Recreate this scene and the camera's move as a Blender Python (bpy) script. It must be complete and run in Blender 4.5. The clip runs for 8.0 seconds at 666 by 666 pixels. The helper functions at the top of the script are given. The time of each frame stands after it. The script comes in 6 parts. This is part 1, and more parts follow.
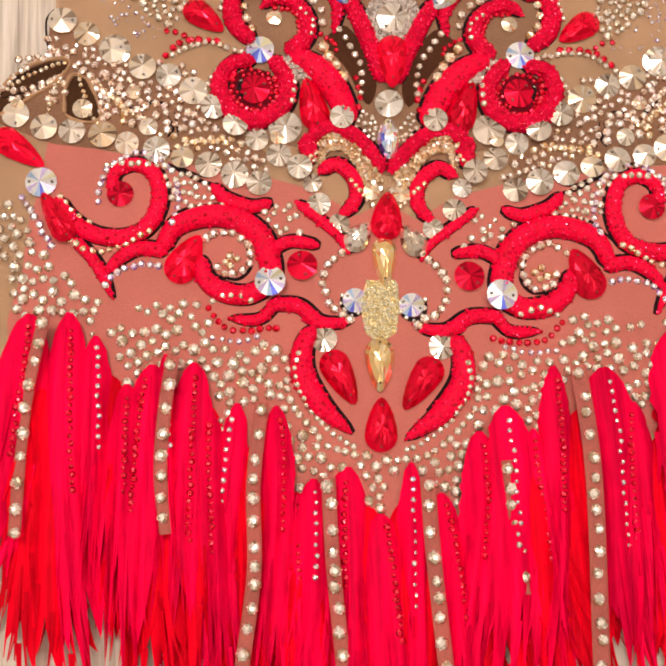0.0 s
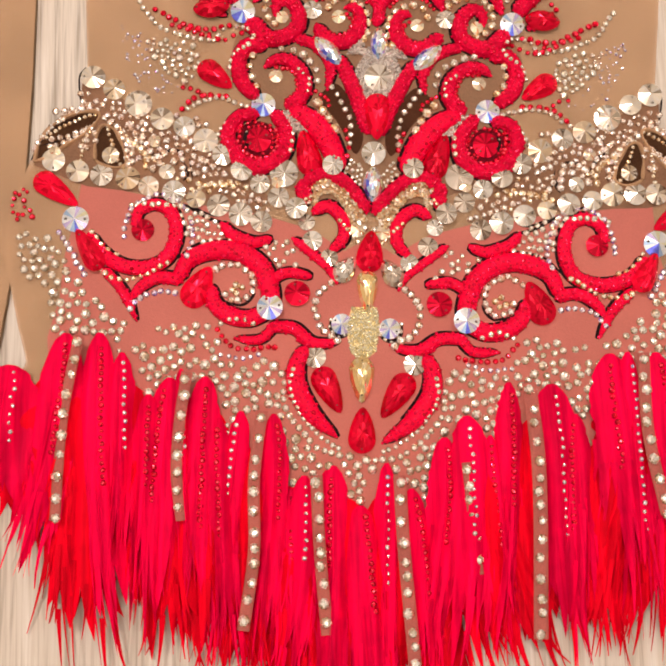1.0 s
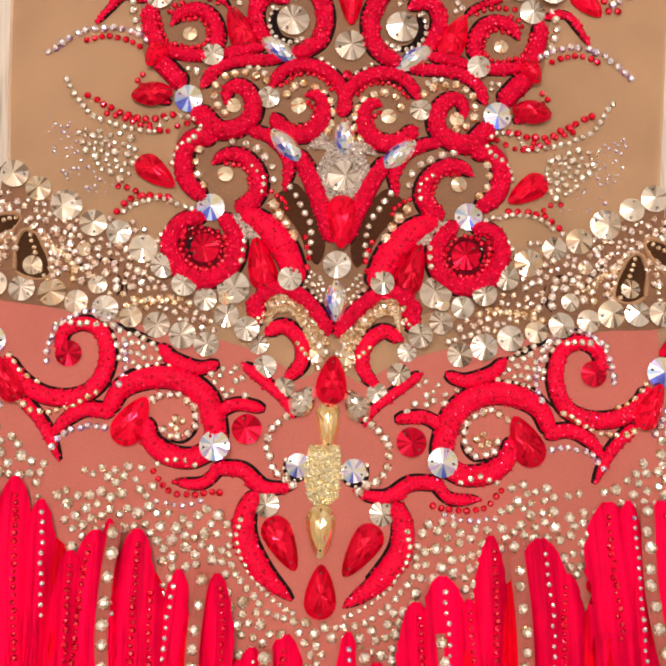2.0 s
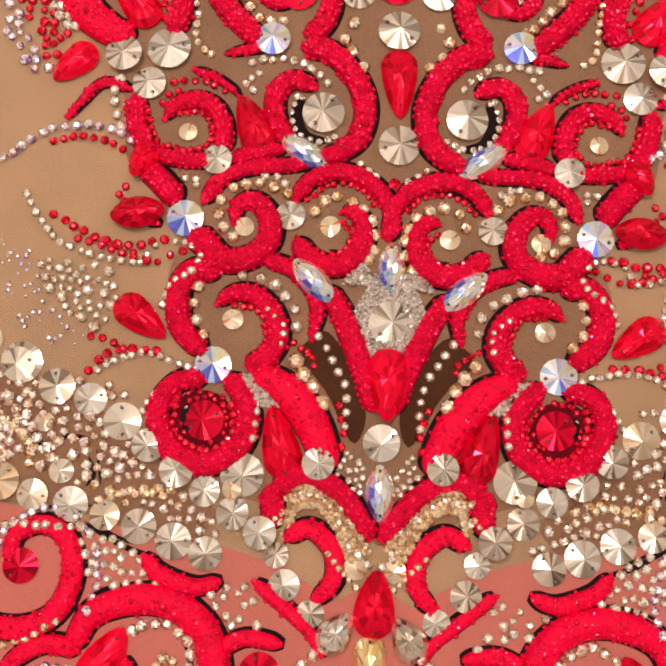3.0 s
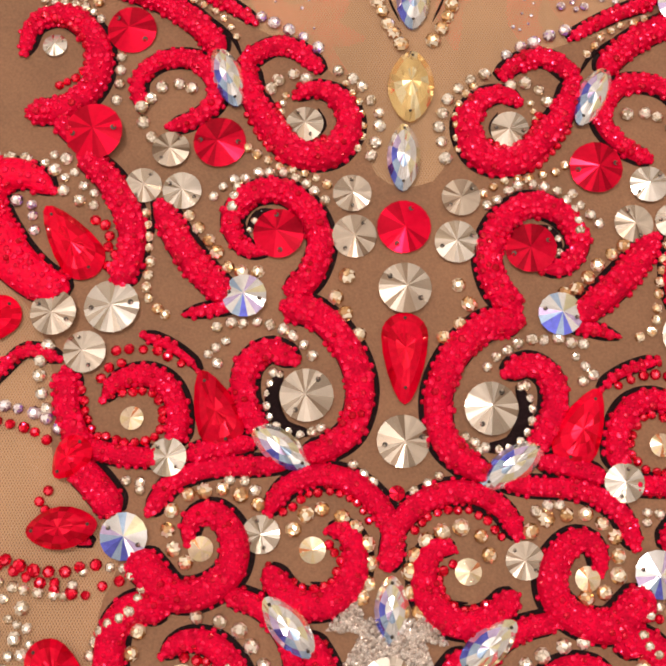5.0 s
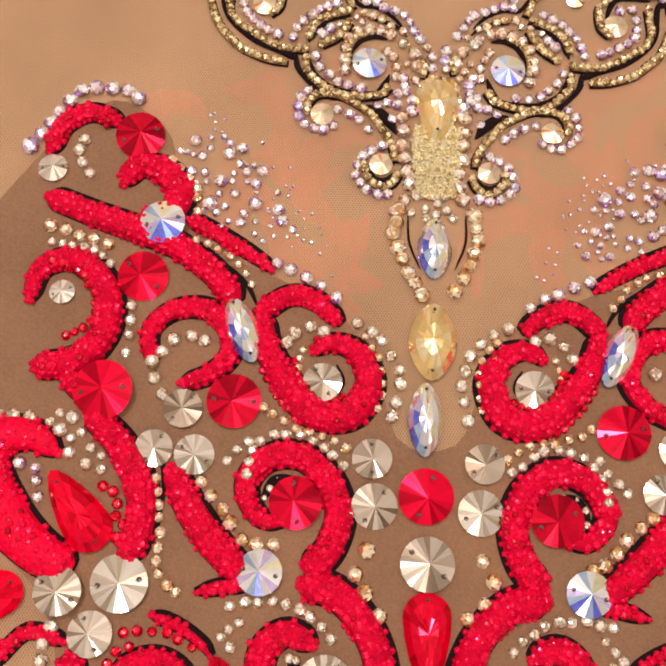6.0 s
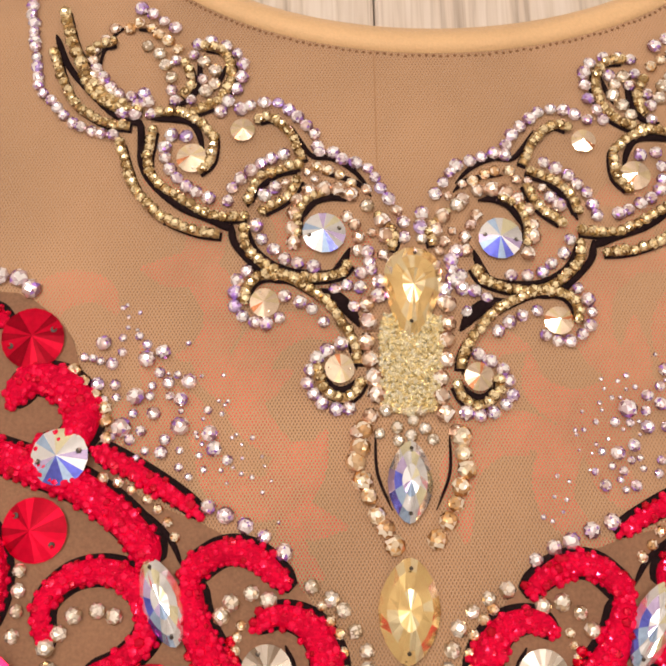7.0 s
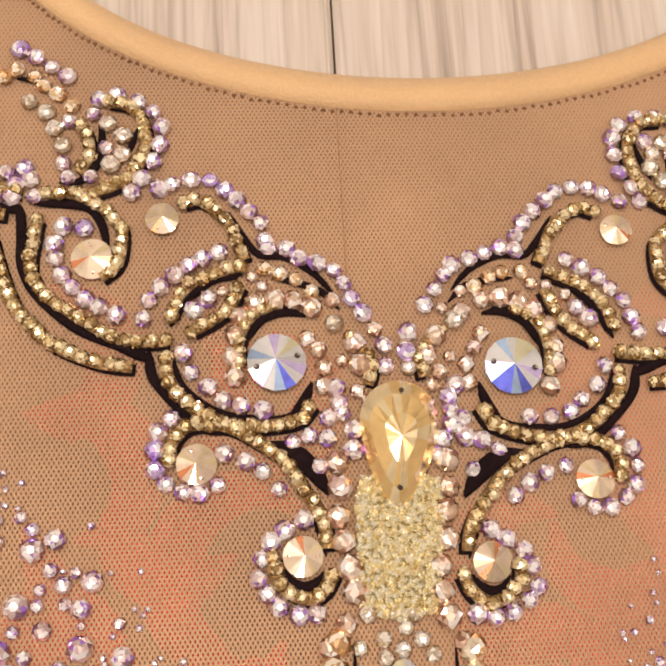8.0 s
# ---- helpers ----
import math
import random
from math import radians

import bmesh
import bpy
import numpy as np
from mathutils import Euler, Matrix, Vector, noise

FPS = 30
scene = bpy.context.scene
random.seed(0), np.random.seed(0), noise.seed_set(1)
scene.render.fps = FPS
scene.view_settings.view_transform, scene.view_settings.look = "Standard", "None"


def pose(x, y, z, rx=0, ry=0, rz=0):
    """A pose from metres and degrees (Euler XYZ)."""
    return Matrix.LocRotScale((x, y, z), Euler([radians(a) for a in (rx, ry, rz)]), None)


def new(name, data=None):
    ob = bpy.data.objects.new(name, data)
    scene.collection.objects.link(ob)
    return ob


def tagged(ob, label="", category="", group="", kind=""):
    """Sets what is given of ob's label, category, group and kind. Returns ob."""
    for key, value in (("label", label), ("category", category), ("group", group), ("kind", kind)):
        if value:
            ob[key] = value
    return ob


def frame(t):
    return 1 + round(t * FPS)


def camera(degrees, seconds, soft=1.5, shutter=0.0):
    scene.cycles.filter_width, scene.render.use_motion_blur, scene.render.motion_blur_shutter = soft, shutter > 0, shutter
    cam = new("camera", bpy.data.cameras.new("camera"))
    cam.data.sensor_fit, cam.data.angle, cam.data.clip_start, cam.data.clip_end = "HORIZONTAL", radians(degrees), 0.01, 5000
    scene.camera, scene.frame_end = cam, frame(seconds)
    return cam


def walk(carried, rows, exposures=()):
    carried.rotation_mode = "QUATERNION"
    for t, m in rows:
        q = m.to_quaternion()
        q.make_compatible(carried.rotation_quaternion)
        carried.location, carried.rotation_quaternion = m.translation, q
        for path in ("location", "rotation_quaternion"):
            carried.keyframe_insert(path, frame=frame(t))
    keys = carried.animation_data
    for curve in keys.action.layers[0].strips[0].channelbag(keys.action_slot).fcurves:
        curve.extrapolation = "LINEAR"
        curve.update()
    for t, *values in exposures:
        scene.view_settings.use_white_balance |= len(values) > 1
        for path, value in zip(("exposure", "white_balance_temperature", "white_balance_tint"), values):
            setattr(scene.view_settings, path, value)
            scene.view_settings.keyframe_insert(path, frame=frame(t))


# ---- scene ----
cam = camera(36.0, 8.0, soft=2.3)
WALK = [
    (0, pose(-0.04338, 0.04951, 0.36802, 11.154, -1.227, -2.287)),
    (0.5, pose(-0.03620, 0.05421, 0.41283, 11.136, -2.439, -1.424)),
    (1, pose(-0.03746, 0.06168, 0.43879, 8.857, -1.002, -1.560)),
    (1.5, pose(-0.02679, 0.08080, 0.42756, 8.877, -0.767, -1.202)),
    (1.7, pose(-0.02200, 0.09598, 0.41210, 9.252, -1.737, -1.270)),
    (2.8, pose(-0.02637, 0.17260, 0.31381, 9.957, -0.487, -1.137)),
    (3, pose(-0.02057, 0.18554, 0.29564, 10.942, 0.280, -0.872)),
    (3.5, pose(-0.02830, 0.20827, 0.27785, 11.038, 0.063, 0.616)),
    (4, pose(-0.02324, 0.22602, 0.26403, 12.461, 0.131, 0.446)),
    (4.5, pose(-0.01793, 0.24721, 0.24967, 12.601, 0.078, 0.395)),
    (5, pose(-0.01591, 0.26606, 0.24086, 14.112, 0.195, -0.047)),
    (5.2, pose(-0.01821, 0.27602, 0.23798, 16.948, -0.313, 0.377)),
    (6.3, pose(-0.02782, 0.34647, 0.24675, 15.451, -1.419, 0.138)),
    (6.5, pose(-0.02206, 0.36225, 0.23467, 15.308, -1.158, -0.723)),
    (7, pose(-0.01292, 0.38877, 0.20351, 16.053, -0.475, -0.963)),
    (7.5, pose(-0.01241, 0.41621, 0.17431, 14.996, -2.316, -1.499)),
    (8, pose(-0.01712, 0.43070, 0.15529, 15.715, -4.471, -3.010)),
]
walk(cam, WALK, exposures=((0, 0.05), (1.5, 0.01), (3, -0.06), (4, -0.08), (5, -0.01), (6.5, 0.01), (8, -0.03)))

# ---- light: one closed room with three added point lights, none in view ----
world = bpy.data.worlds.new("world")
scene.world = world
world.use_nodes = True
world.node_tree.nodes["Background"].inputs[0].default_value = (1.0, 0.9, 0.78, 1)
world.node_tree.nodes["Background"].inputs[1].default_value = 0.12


def unseen_lamp(x, y, z, watts, size, tint):
    data = bpy.data.lights.new("unseen_room_light", "POINT")
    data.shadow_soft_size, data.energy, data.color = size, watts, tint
    ob = new("unseen_room_light", data)
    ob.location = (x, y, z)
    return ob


# a main light and two fills, added to light the costume and stones
unseen_lamp(-0.42, 0.85, 2.02, 54, 0.08, (1.0, 0.888, 0.818))
unseen_lamp(0.80, 0.55, 2.02, 14, 0.11, (1.0, 0.888, 0.818))
unseen_lamp(-0.15, -0.70, 2.02, 14, 0.11, (1.0, 0.888, 0.818))


# ---- materials ----
def material(name, colour, rough=0.5, metal=0.0, spread=0.15, scale=200.0, bump=0.0, fine=900.0, per="", sheen=0.0, coat=0.0, spec=0.5):
    """A surface whose colour wanders by spread at two sizes, with fine relief; per: 'object' or 'island' gives each piece its own tone."""
    m = bpy.data.materials.new(name)
    m.use_nodes = True
    t = m.node_tree
    n, link = t.nodes, t.links.new
    b = n["Principled BSDF"]
    b.inputs["Roughness"].default_value, b.inputs["Metallic"].default_value = rough, metal
    b.inputs["Sheen Weight"].default_value, b.inputs["Coat Weight"].default_value = sheen, coat
    b.inputs["Specular IOR Level"].default_value = spec
    co = n.new("ShaderNodeTexCoord")
    geo = n.new("ShaderNodeNewGeometry")
    big, small = n.new("ShaderNodeTexNoise"), n.new("ShaderNodeTexNoise")
    for tex, s in ((big, scale), (small, fine)):
        tex.inputs["Scale"].default_value = s
        link(geo.outputs["Position"], tex.inputs["Vector"])
    mix = n.new("ShaderNodeMath")
    mix.operation = "ADD"
    link(big.outputs["Fac"], mix.inputs[0])
    link(small.outputs["Fac"], mix.inputs[1])
    last = mix.outputs[0]
    if per:
        src = n.new("ShaderNodeObjectInfo").outputs["Random"] if per == "object" else geo.outputs["Random Per Island"]
        more = n.new("ShaderNodeMath")
        more.operation = "ADD"
        link(last, more.inputs[0])
        link(src, more.inputs[1])
        half = n.new("ShaderNodeMath")
        half.operation = "MULTIPLY"
        half.inputs[1].default_value = 0.67
        link(more.outputs[0], half.inputs[0])
        last = half.outputs[0]
    ramp = n.new("ShaderNodeMapRange")
    ramp.inputs["From Min"].default_value, ramp.inputs["From Max"].default_value = 0.6, 1.4
    ramp.inputs["To Min"].default_value, ramp.inputs["To Max"].default_value = 1 - spread, 1 + spread
    link(last, ramp.inputs["Value"])
    vec = n.new("ShaderNodeVectorMath")
    vec.operation = "SCALE"
    vec.inputs[0].default_value = colour
    link(ramp.outputs[0], vec.inputs["Scale"])
    link(vec.outputs[0], b.inputs["Base Color"])
    if bump:
        bm = n.new("ShaderNodeBump")
        bm.inputs["Strength"].default_value, bm.inputs["Distance"].default_value = bump, 0.0006
        link(mix.outputs[0], bm.inputs["Height"])
        link(bm.outputs[0], b.inputs["Normal"])
    return m


def toned(name, stops, rough=0.12, metal=1.0, per="island", coat=0.0, spec=0.5):
    """Stones and beads of one kind in several tones, a tone for each piece."""
    m = bpy.data.materials.new(name)
    m.use_nodes = True
    n, link = m.node_tree.nodes, m.node_tree.links.new
    b = n["Principled BSDF"]
    b.inputs["Roughness"].default_value, b.inputs["Metallic"].default_value, b.inputs["Coat Weight"].default_value = rough, metal, coat
    b.inputs["Specular IOR Level"].default_value = spec
    src = n.new("ShaderNodeObjectInfo").outputs["Random"] if per == "object" else n.new("ShaderNodeNewGeometry").outputs["Random Per Island"]
    ramp = n.new("ShaderNodeValToRGB")
    el = ramp.color_ramp.elements
    while len(el) < len(stops):
        el.new(0.5)
    for e, (p, c) in zip(el, stops):
        e.position, e.color = p, (*c, 1)
    link(src, ramp.inputs[0])
    link(ramp.outputs[0], b.inputs["Base Color"])
    return m


def weave(name, colour, clear, pink=0.0):
    """Sheer stretch net: a lattice of small openings, threads that let part of the light through, and soft creases."""
    m = bpy.data.materials.new(name)
    m.use_nodes = True
    n, link = m.node_tree.nodes, m.node_tree.links.new
    b, outp = n["Principled BSDF"], n["Material Output"]
    b.inputs["Roughness"].default_value = 0.75
    b.inputs["Sheen Weight"].default_value = 0.25
    b.inputs["Specular IOR Level"].default_value = 0.25
    geo = n.new("ShaderNodeNewGeometry")
    sep = n.new("ShaderNodeSeparateXYZ")
    link(geo.outputs["Position"], sep.inputs[0])

    def math_node(op, a, c):
        q = n.new("ShaderNodeMath")
        q.operation = op
        for i, v in enumerate((a, c)):
            if isinstance(v, (int, float)):
                q.inputs[i].default_value = v
            elif v is not None:
                link(v, q.inputs[i])
        return q.outputs[0]

    k = 2 * math.pi / 0.00072
    u = math_node("MULTIPLY", math_node("ADD", sep.outputs[0], math_node("MULTIPLY", sep.outputs[1], 0.58)), k)
    v = math_node("MULTIPLY", math_node("SUBTRACT", sep.outputs[0], math_node("MULTIPLY", sep.outputs[1], 0.58)), k)
    dots = math_node("ADD", math_node("SINE", u, None), math_node("SINE", v, None))
    hole = n.new("ShaderNodeMapRange")
    hole.inputs["From Min"].default_value, hole.inputs["From Max"].default_value = 0.35, 1.35
    link(dots, hole.inputs["Value"])
    creases = n.new("ShaderNodeTexNoise")
    creases.inputs["Scale"].default_value, creases.inputs["Detail"].default_value = 22, 3
    link(geo.outputs["Position"], creases.inputs["Vector"])
    tone = n.new("ShaderNodeMapRange")
    tone.inputs["From Min"].default_value, tone.inputs["From Max"].default_value = 0.3, 0.7
    tone.inputs["To Min"].default_value, tone.inputs["To Max"].default_value = 0.86, 1.12
    link(creases.outputs["Fac"], tone.inputs["Value"])
    vec = n.new("ShaderNodeVectorMath")
    vec.operation = "SCALE"
    vec.inputs[0].default_value = colour
    link(tone.outputs[0], vec.inputs["Scale"])
    link(vec.outputs[0], b.inputs["Base Color"])
    bm = n.new("ShaderNodeBump")
    bm.inputs["Strength"].default_value, bm.inputs["Distance"].default_value = 0.5, 0.004
    link(creases.outputs["Fac"], bm.inputs["Height"])
    link(bm.outputs[0], b.inputs["Normal"])
    see = n.new("ShaderNodeBsdfTransparent")
    mixer = n.new("ShaderNodeMixShader")
    amount = math_node("ADD", math_node("MULTIPLY", hole.outputs[0], 0.64), clear)
    link(amount, mixer.inputs[0])
    link(b.outputs[0], mixer.inputs[1])
    link(see.outputs[0], mixer.inputs[2])
    link(mixer.outputs[0], outp.inputs["Surface"])
    return m


def wood(name):
    """Pale washed laminate with grain along y, each plank in its own tone."""
    m = bpy.data.materials.new(name)
    m.use_nodes = True
    n, link = m.node_tree.nodes, m.node_tree.links.new
    b = n["Principled BSDF"]
    b.inputs["Roughness"].default_value = 0.42
    geo, info = n.new("ShaderNodeNewGeometry"), n.new("ShaderNodeObjectInfo")
    mp = n.new("ShaderNodeMapping")
    mp.inputs["Scale"].default_value = (620, 20, 1)
    link(geo.outputs["Position"], mp.inputs["Vector"])
    link(info.outputs["Random"], mp.inputs["Location"])
    grain = n.new("ShaderNodeTexNoise")
    grain.inputs["Scale"].default_value, grain.inputs["Detail"].default_value, grain.inputs["Distortion"].default_value = 1.0, 6, 0.6
    link(mp.outputs[0], grain.inputs["Vector"])
    mp2 = n.new("ShaderNodeMapping")
    mp2.inputs["Scale"].default_value = (110, 5, 1)
    link(geo.outputs["Position"], mp2.inputs["Vector"])
    broad = n.new("ShaderNodeTexNoise")
    broad.inputs["Scale"].default_value, broad.inputs["Detail"].default_value = 1.0, 4
    link(mp2.outputs[0], broad.inputs["Vector"])
    add = n.new("ShaderNodeMath")
    add.operation = "ADD"
    link(grain.outputs["Fac"], add.inputs[0])
    link(broad.outputs["Fac"], add.inputs[1])
    ramp = n.new("ShaderNodeValToRGB")
    el = ramp.color_ramp.elements
    el[0].position, el[0].color = 0.33, (0.32, 0.245, 0.18, 1)
    el[1].position, el[1].color = 0.66, (0.78, 0.70, 0.62, 1)
    e = el.new(0.48)
    e.color = (0.62, 0.525, 0.43, 1)
    half = n.new("ShaderNodeMath")
    half.operation = "MULTIPLY"
    half.inputs[1].default_value = 0.5
    link(add.outputs[0], half.inputs[0])
    link(half.outputs[0], ramp.inputs[0])
    link(ramp.outputs[0], b.inputs["Base Color"])
    bm = n.new("ShaderNodeBump")
    bm.inputs["Strength"].default_value, bm.inputs["Distance"].default_value = 0.3, 0.0004
    link(grain.outputs["Fac"], bm.inputs["Height"])
    link(bm.outputs[0], b.inputs["Normal"])
    return m


WALL = material("wall_paint", (0.60, 0.57, 0.53), 0.8, spread=0.05, scale=4, fine=60)
CEIL = material("ceiling_paint", (0.84, 0.83, 0.81), 0.9, spread=0.04, scale=4, fine=60)
WOOD = wood("laminate")
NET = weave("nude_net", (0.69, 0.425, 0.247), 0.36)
# backing far darker than the net: shade behind the openings is in its colour
NET_BACK = material("shaded_nude_backing", (0.22, 0.135, 0.065), 0.8, spread=0.4, scale=45, bump=0.3, fine=1500)
BIND = material("nude_binding", (0.72, 0.46, 0.23), 0.6, spread=0.08, scale=40, bump=0.25, fine=1800, sheen=0.3)
FOLD = material("tan_net_fold", (0.42, 0.235, 0.12), 0.75, spread=0.25, scale=90, bump=0.4, fine=1700)
LINING = material("salmon_lining", (0.53, 0.138, 0.105), 0.7, spread=0.10, scale=30, bump=0.35, fine=1700, sheen=0.2)
STRIP = material("brown_pink_net", (0.42, 0.095, 0.072), 0.7, spread=0.25, scale=80, bump=0.35, fine=1700)
BACKRED = material("dull_red_thread", (0.88, 0.028, 0.036), 0.8, spread=0.5, scale=70, fine=300)
VELVET = material("red_stitching", (0.66, 0.0010, 0.036), 0.6, spread=0.35, scale=260, bump=0.8, fine=1500, spec=0.06)
SATIN = material("red_padded_satin", (0.88, 0.0010, 0.042), 0.45, spread=0.3, scale=220, bump=0.9, fine=900, spec=0.08)
REDBEAD = toned("red_seed_bead", [(0.0, (0.52, 0.0004, 0.016)), (0.35, (0.92, 0.0008, 0.062)), (0.9, (0.96, 0.0015, 0.070)), (1.0, (0.98, 0.004, 0.072))], 0.17, 0.4, spec=0.4)
MAROON = material("dark_red_velvet", (0.11, 0.002, 0.009), 0.85, spread=0.5, scale=260, bump=0.5, fine=1500, spec=0.1)
# near-black brown for the painted shade between the waist gathers
GAP_SHADE = material("gap_shade_brown", (0.066, 0.028, 0.013), 0.9, spread=0.4, scale=90, bump=0.3, fine=1600, spec=0.08)
# black velvet of the cords, also used for painted shade along edges
DARK = material("dark_velvet_and_shade", (0.016, 0.008, 0.009), 0.9, spread=0.3, scale=300, bump=0.5, fine=1500, spec=0.08)
GOLDCORD = material("pale_gold_cord", (0.42, 0.27, 0.11), 0.32, 0.55, spread=0.5, scale=420, bump=0.9, fine=1300)
HOLE = material("sewing_hole", (0.05, 0.035, 0.025), 0.5)
THREAD = material("clear_seed_bead", (0.85, 0.80, 0.70), 0.15, 0.6)
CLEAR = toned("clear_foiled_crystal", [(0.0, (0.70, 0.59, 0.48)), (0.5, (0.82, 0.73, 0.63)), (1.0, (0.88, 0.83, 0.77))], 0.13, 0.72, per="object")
# dimmer copies of the clear crystal: dark inner reflections put into facet colour
CLEAR2 = toned("clear_dim_facet", [(0.0, (0.46, 0.36, 0.28)), (1.0, (0.70, 0.62, 0.53))], 0.13, 0.9, per="object")
CLEAR3 = toned("clear_reflection_facet", [(0.0, (0.24, 0.16, 0.11)), (0.6, (0.42, 0.32, 0.24)), (1.0, (0.62, 0.54, 0.42))], 0.14, 0.9, per="object")
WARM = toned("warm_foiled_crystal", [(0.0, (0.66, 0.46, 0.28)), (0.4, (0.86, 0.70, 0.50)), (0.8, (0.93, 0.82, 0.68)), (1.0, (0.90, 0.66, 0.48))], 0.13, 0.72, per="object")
# orange flash of the peach stones, painted on some facets
ORANGE = material("orange_facet", (0.86, 0.34, 0.16), 0.12, 0.7, spread=0.2, scale=200)
# colours of the iridescent coat, its view-dependent reflections fixed into single facets
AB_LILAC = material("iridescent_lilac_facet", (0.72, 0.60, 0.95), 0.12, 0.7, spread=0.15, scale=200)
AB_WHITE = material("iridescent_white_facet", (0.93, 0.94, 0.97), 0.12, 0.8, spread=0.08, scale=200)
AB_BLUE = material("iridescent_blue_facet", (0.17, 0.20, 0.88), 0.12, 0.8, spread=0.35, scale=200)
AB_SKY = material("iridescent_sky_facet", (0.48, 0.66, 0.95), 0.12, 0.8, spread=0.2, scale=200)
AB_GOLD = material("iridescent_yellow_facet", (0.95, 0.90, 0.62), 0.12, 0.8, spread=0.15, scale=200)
# second tones of red and gold paint uneven reflections on random facets
GEMRED = material("red_foiled_crystal", (0.92, 0.001, 0.036), 0.22, 0.4, spread=0.3, scale=150, per="object", spec=0.2)
GEMRED2 = material("deep_red_facet", (0.70, 0.001, 0.022), 0.16, 0.55, spread=0.3, scale=150, per="object", spec=0.2)
ROUNDRED = material("crimson_foiled_crystal", (0.80, 0.001, 0.036), 0.2, 0.6, spread=0.25, scale=150, per="object", spec=0.25)
ROUNDRED2 = material("deep_crimson_facet", (0.46, 0.001, 0.020), 0.16, 0.65, spread=0.3, scale=150, per="object", spec=0.25)
GEMGOLD = material("golden_crystal", (0.88, 0.62, 0.27), 0.12, 0.8, spread=0.2, scale=150, per="object", coat=0.4)
GEMGOLD2 = material("golden_facet", (0.90, 0.74, 0.46), 0.12, 0.8, spread=0.2, scale=150, per="object")
PEACH = material("peach_crystal", (0.95, 0.76, 0.58), 0.12, 0.8, spread=0.25, scale=200, per="object")
S_CLEAR = [(0.0, (0.60, 0.48, 0.35)), (0.3, (0.78, 0.68, 0.55)), (0.7, (0.88, 0.82, 0.74)), (1.0, (0.84, 0.70, 0.60))]
S_LILAC = [(0.0, (0.76, 0.58, 0.56)), (0.3, (0.90, 0.74, 0.73)), (0.6, (0.88, 0.73, 0.82)), (0.85, (0.94, 0.90, 0.90)), (0.93, (0.86, 0.76, 0.92)), (1.0, (0.60, 0.42, 0.92))]
S_GOLD = [(0.0, (0.66, 0.38, 0.18)), (0.5, (0.92, 0.68, 0.42)), (1.0, (0.96, 0.84, 0.64))]
S_PEACH = [(0.0, (0.70, 0.47, 0.32)), (0.4, (0.86, 0.66, 0.51)), (0.8, (0.91, 0.77, 0.66)), (1.0, (0.86, 0.66, 0.64))]
S_RED = [(0.0, (0.62, 0.001, 0.018)), (1.0, (0.95, 0.004, 0.04))]
S_GBEAD = [(0.0, (0.24, 0.14, 0.055)), (0.4, (0.60, 0.43, 0.20)), (1.0, (0.86, 0.72, 0.46))]
S_PALE = [(0.0, (0.84, 0.68, 0.34)), (0.5, (0.97, 0.88, 0.58)), (1.0, (0.98, 0.95, 0.78))]
S_SILVER = [(0.0, (0.54, 0.45, 0.40)), (0.5, (0.80, 0.71, 0.65)), (1.0, (0.90, 0.85, 0.81))]
SMALL_TONES = {"clear": S_CLEAR, "lilac": S_LILAC, "gold": S_GOLD, "peach": S_PEACH, "red": S_RED, "goldbead": S_GBEAD, "palegold": S_PALE, "silver": S_SILVER}
SMALL_MAT = {k: toned(k + "_small_stone", v, 0.13, 0.7 if k == "red" else 0.72, spec=0.3 if k == "red" else 0.5) for k, v in SMALL_TONES.items()}
SMALL_MAT_OWN = {k: toned(k + "_single_stone", v, 0.13, 0.7 if k == "red" else 0.72, spec=0.3 if k == "red" else 0.5, per="object") for k, v in SMALL_TONES.items()}


# shade, glints and coloured flashes of the cut, put into facet colours
FACET_SHADE = {"clear": (0.52, 0.38, 0.24), "lilac": (0.36, 0.20, 0.26), "gold": (0.40, 0.20, 0.08), "peach": (0.40, 0.22, 0.14), "red": (0.42, 0.001, 0.012), "goldbead": (0.24, 0.13, 0.05), "palegold": (0.4, 0.28, 0.1), "silver": (0.3, 0.26, 0.22)}
FACET_GLINT = {"clear": (0.92, 0.86, 0.76), "lilac": (0.98, 0.96, 0.97), "gold": (0.98, 0.90, 0.74), "peach": (0.99, 0.95, 0.90), "red": (0.98, 0.05, 0.10), "goldbead": (0.90, 0.76, 0.47), "palegold": (0.98, 0.95, 0.8), "silver": (0.97, 0.96, 0.95)}
FACET_FLASH = {"clear": (0.80, 0.62, 0.42), "lilac": (0.50, 0.26, 0.86), "gold": (0.90, 0.52, 0.22), "peach": (0.90, 0.58, 0.44), "red": (0.80, 0.001, 0.03), "goldbead": (0.46, 0.28, 0.09), "palegold": (0.9, 0.76, 0.4), "silver": (0.7, 0.66, 0.6)}
SMALL_GLINT = {k: material(k + "_painted_glint_facet", c, 0.16, 0.45, spread=0.06, scale=300) for k, c in FACET_GLINT.items()}
SMALL_FLASH = {k: material(k + "_coloured_facet", c, 0.14, 0.7, spread=0.2, scale=300) for k, c in FACET_FLASH.items()}
SMALL_SHADE = {k: material(k + "_painted_shade_facet", c, 0.12, 0.7, spread=0.3, scale=300) for k, c in FACET_SHADE.items()}


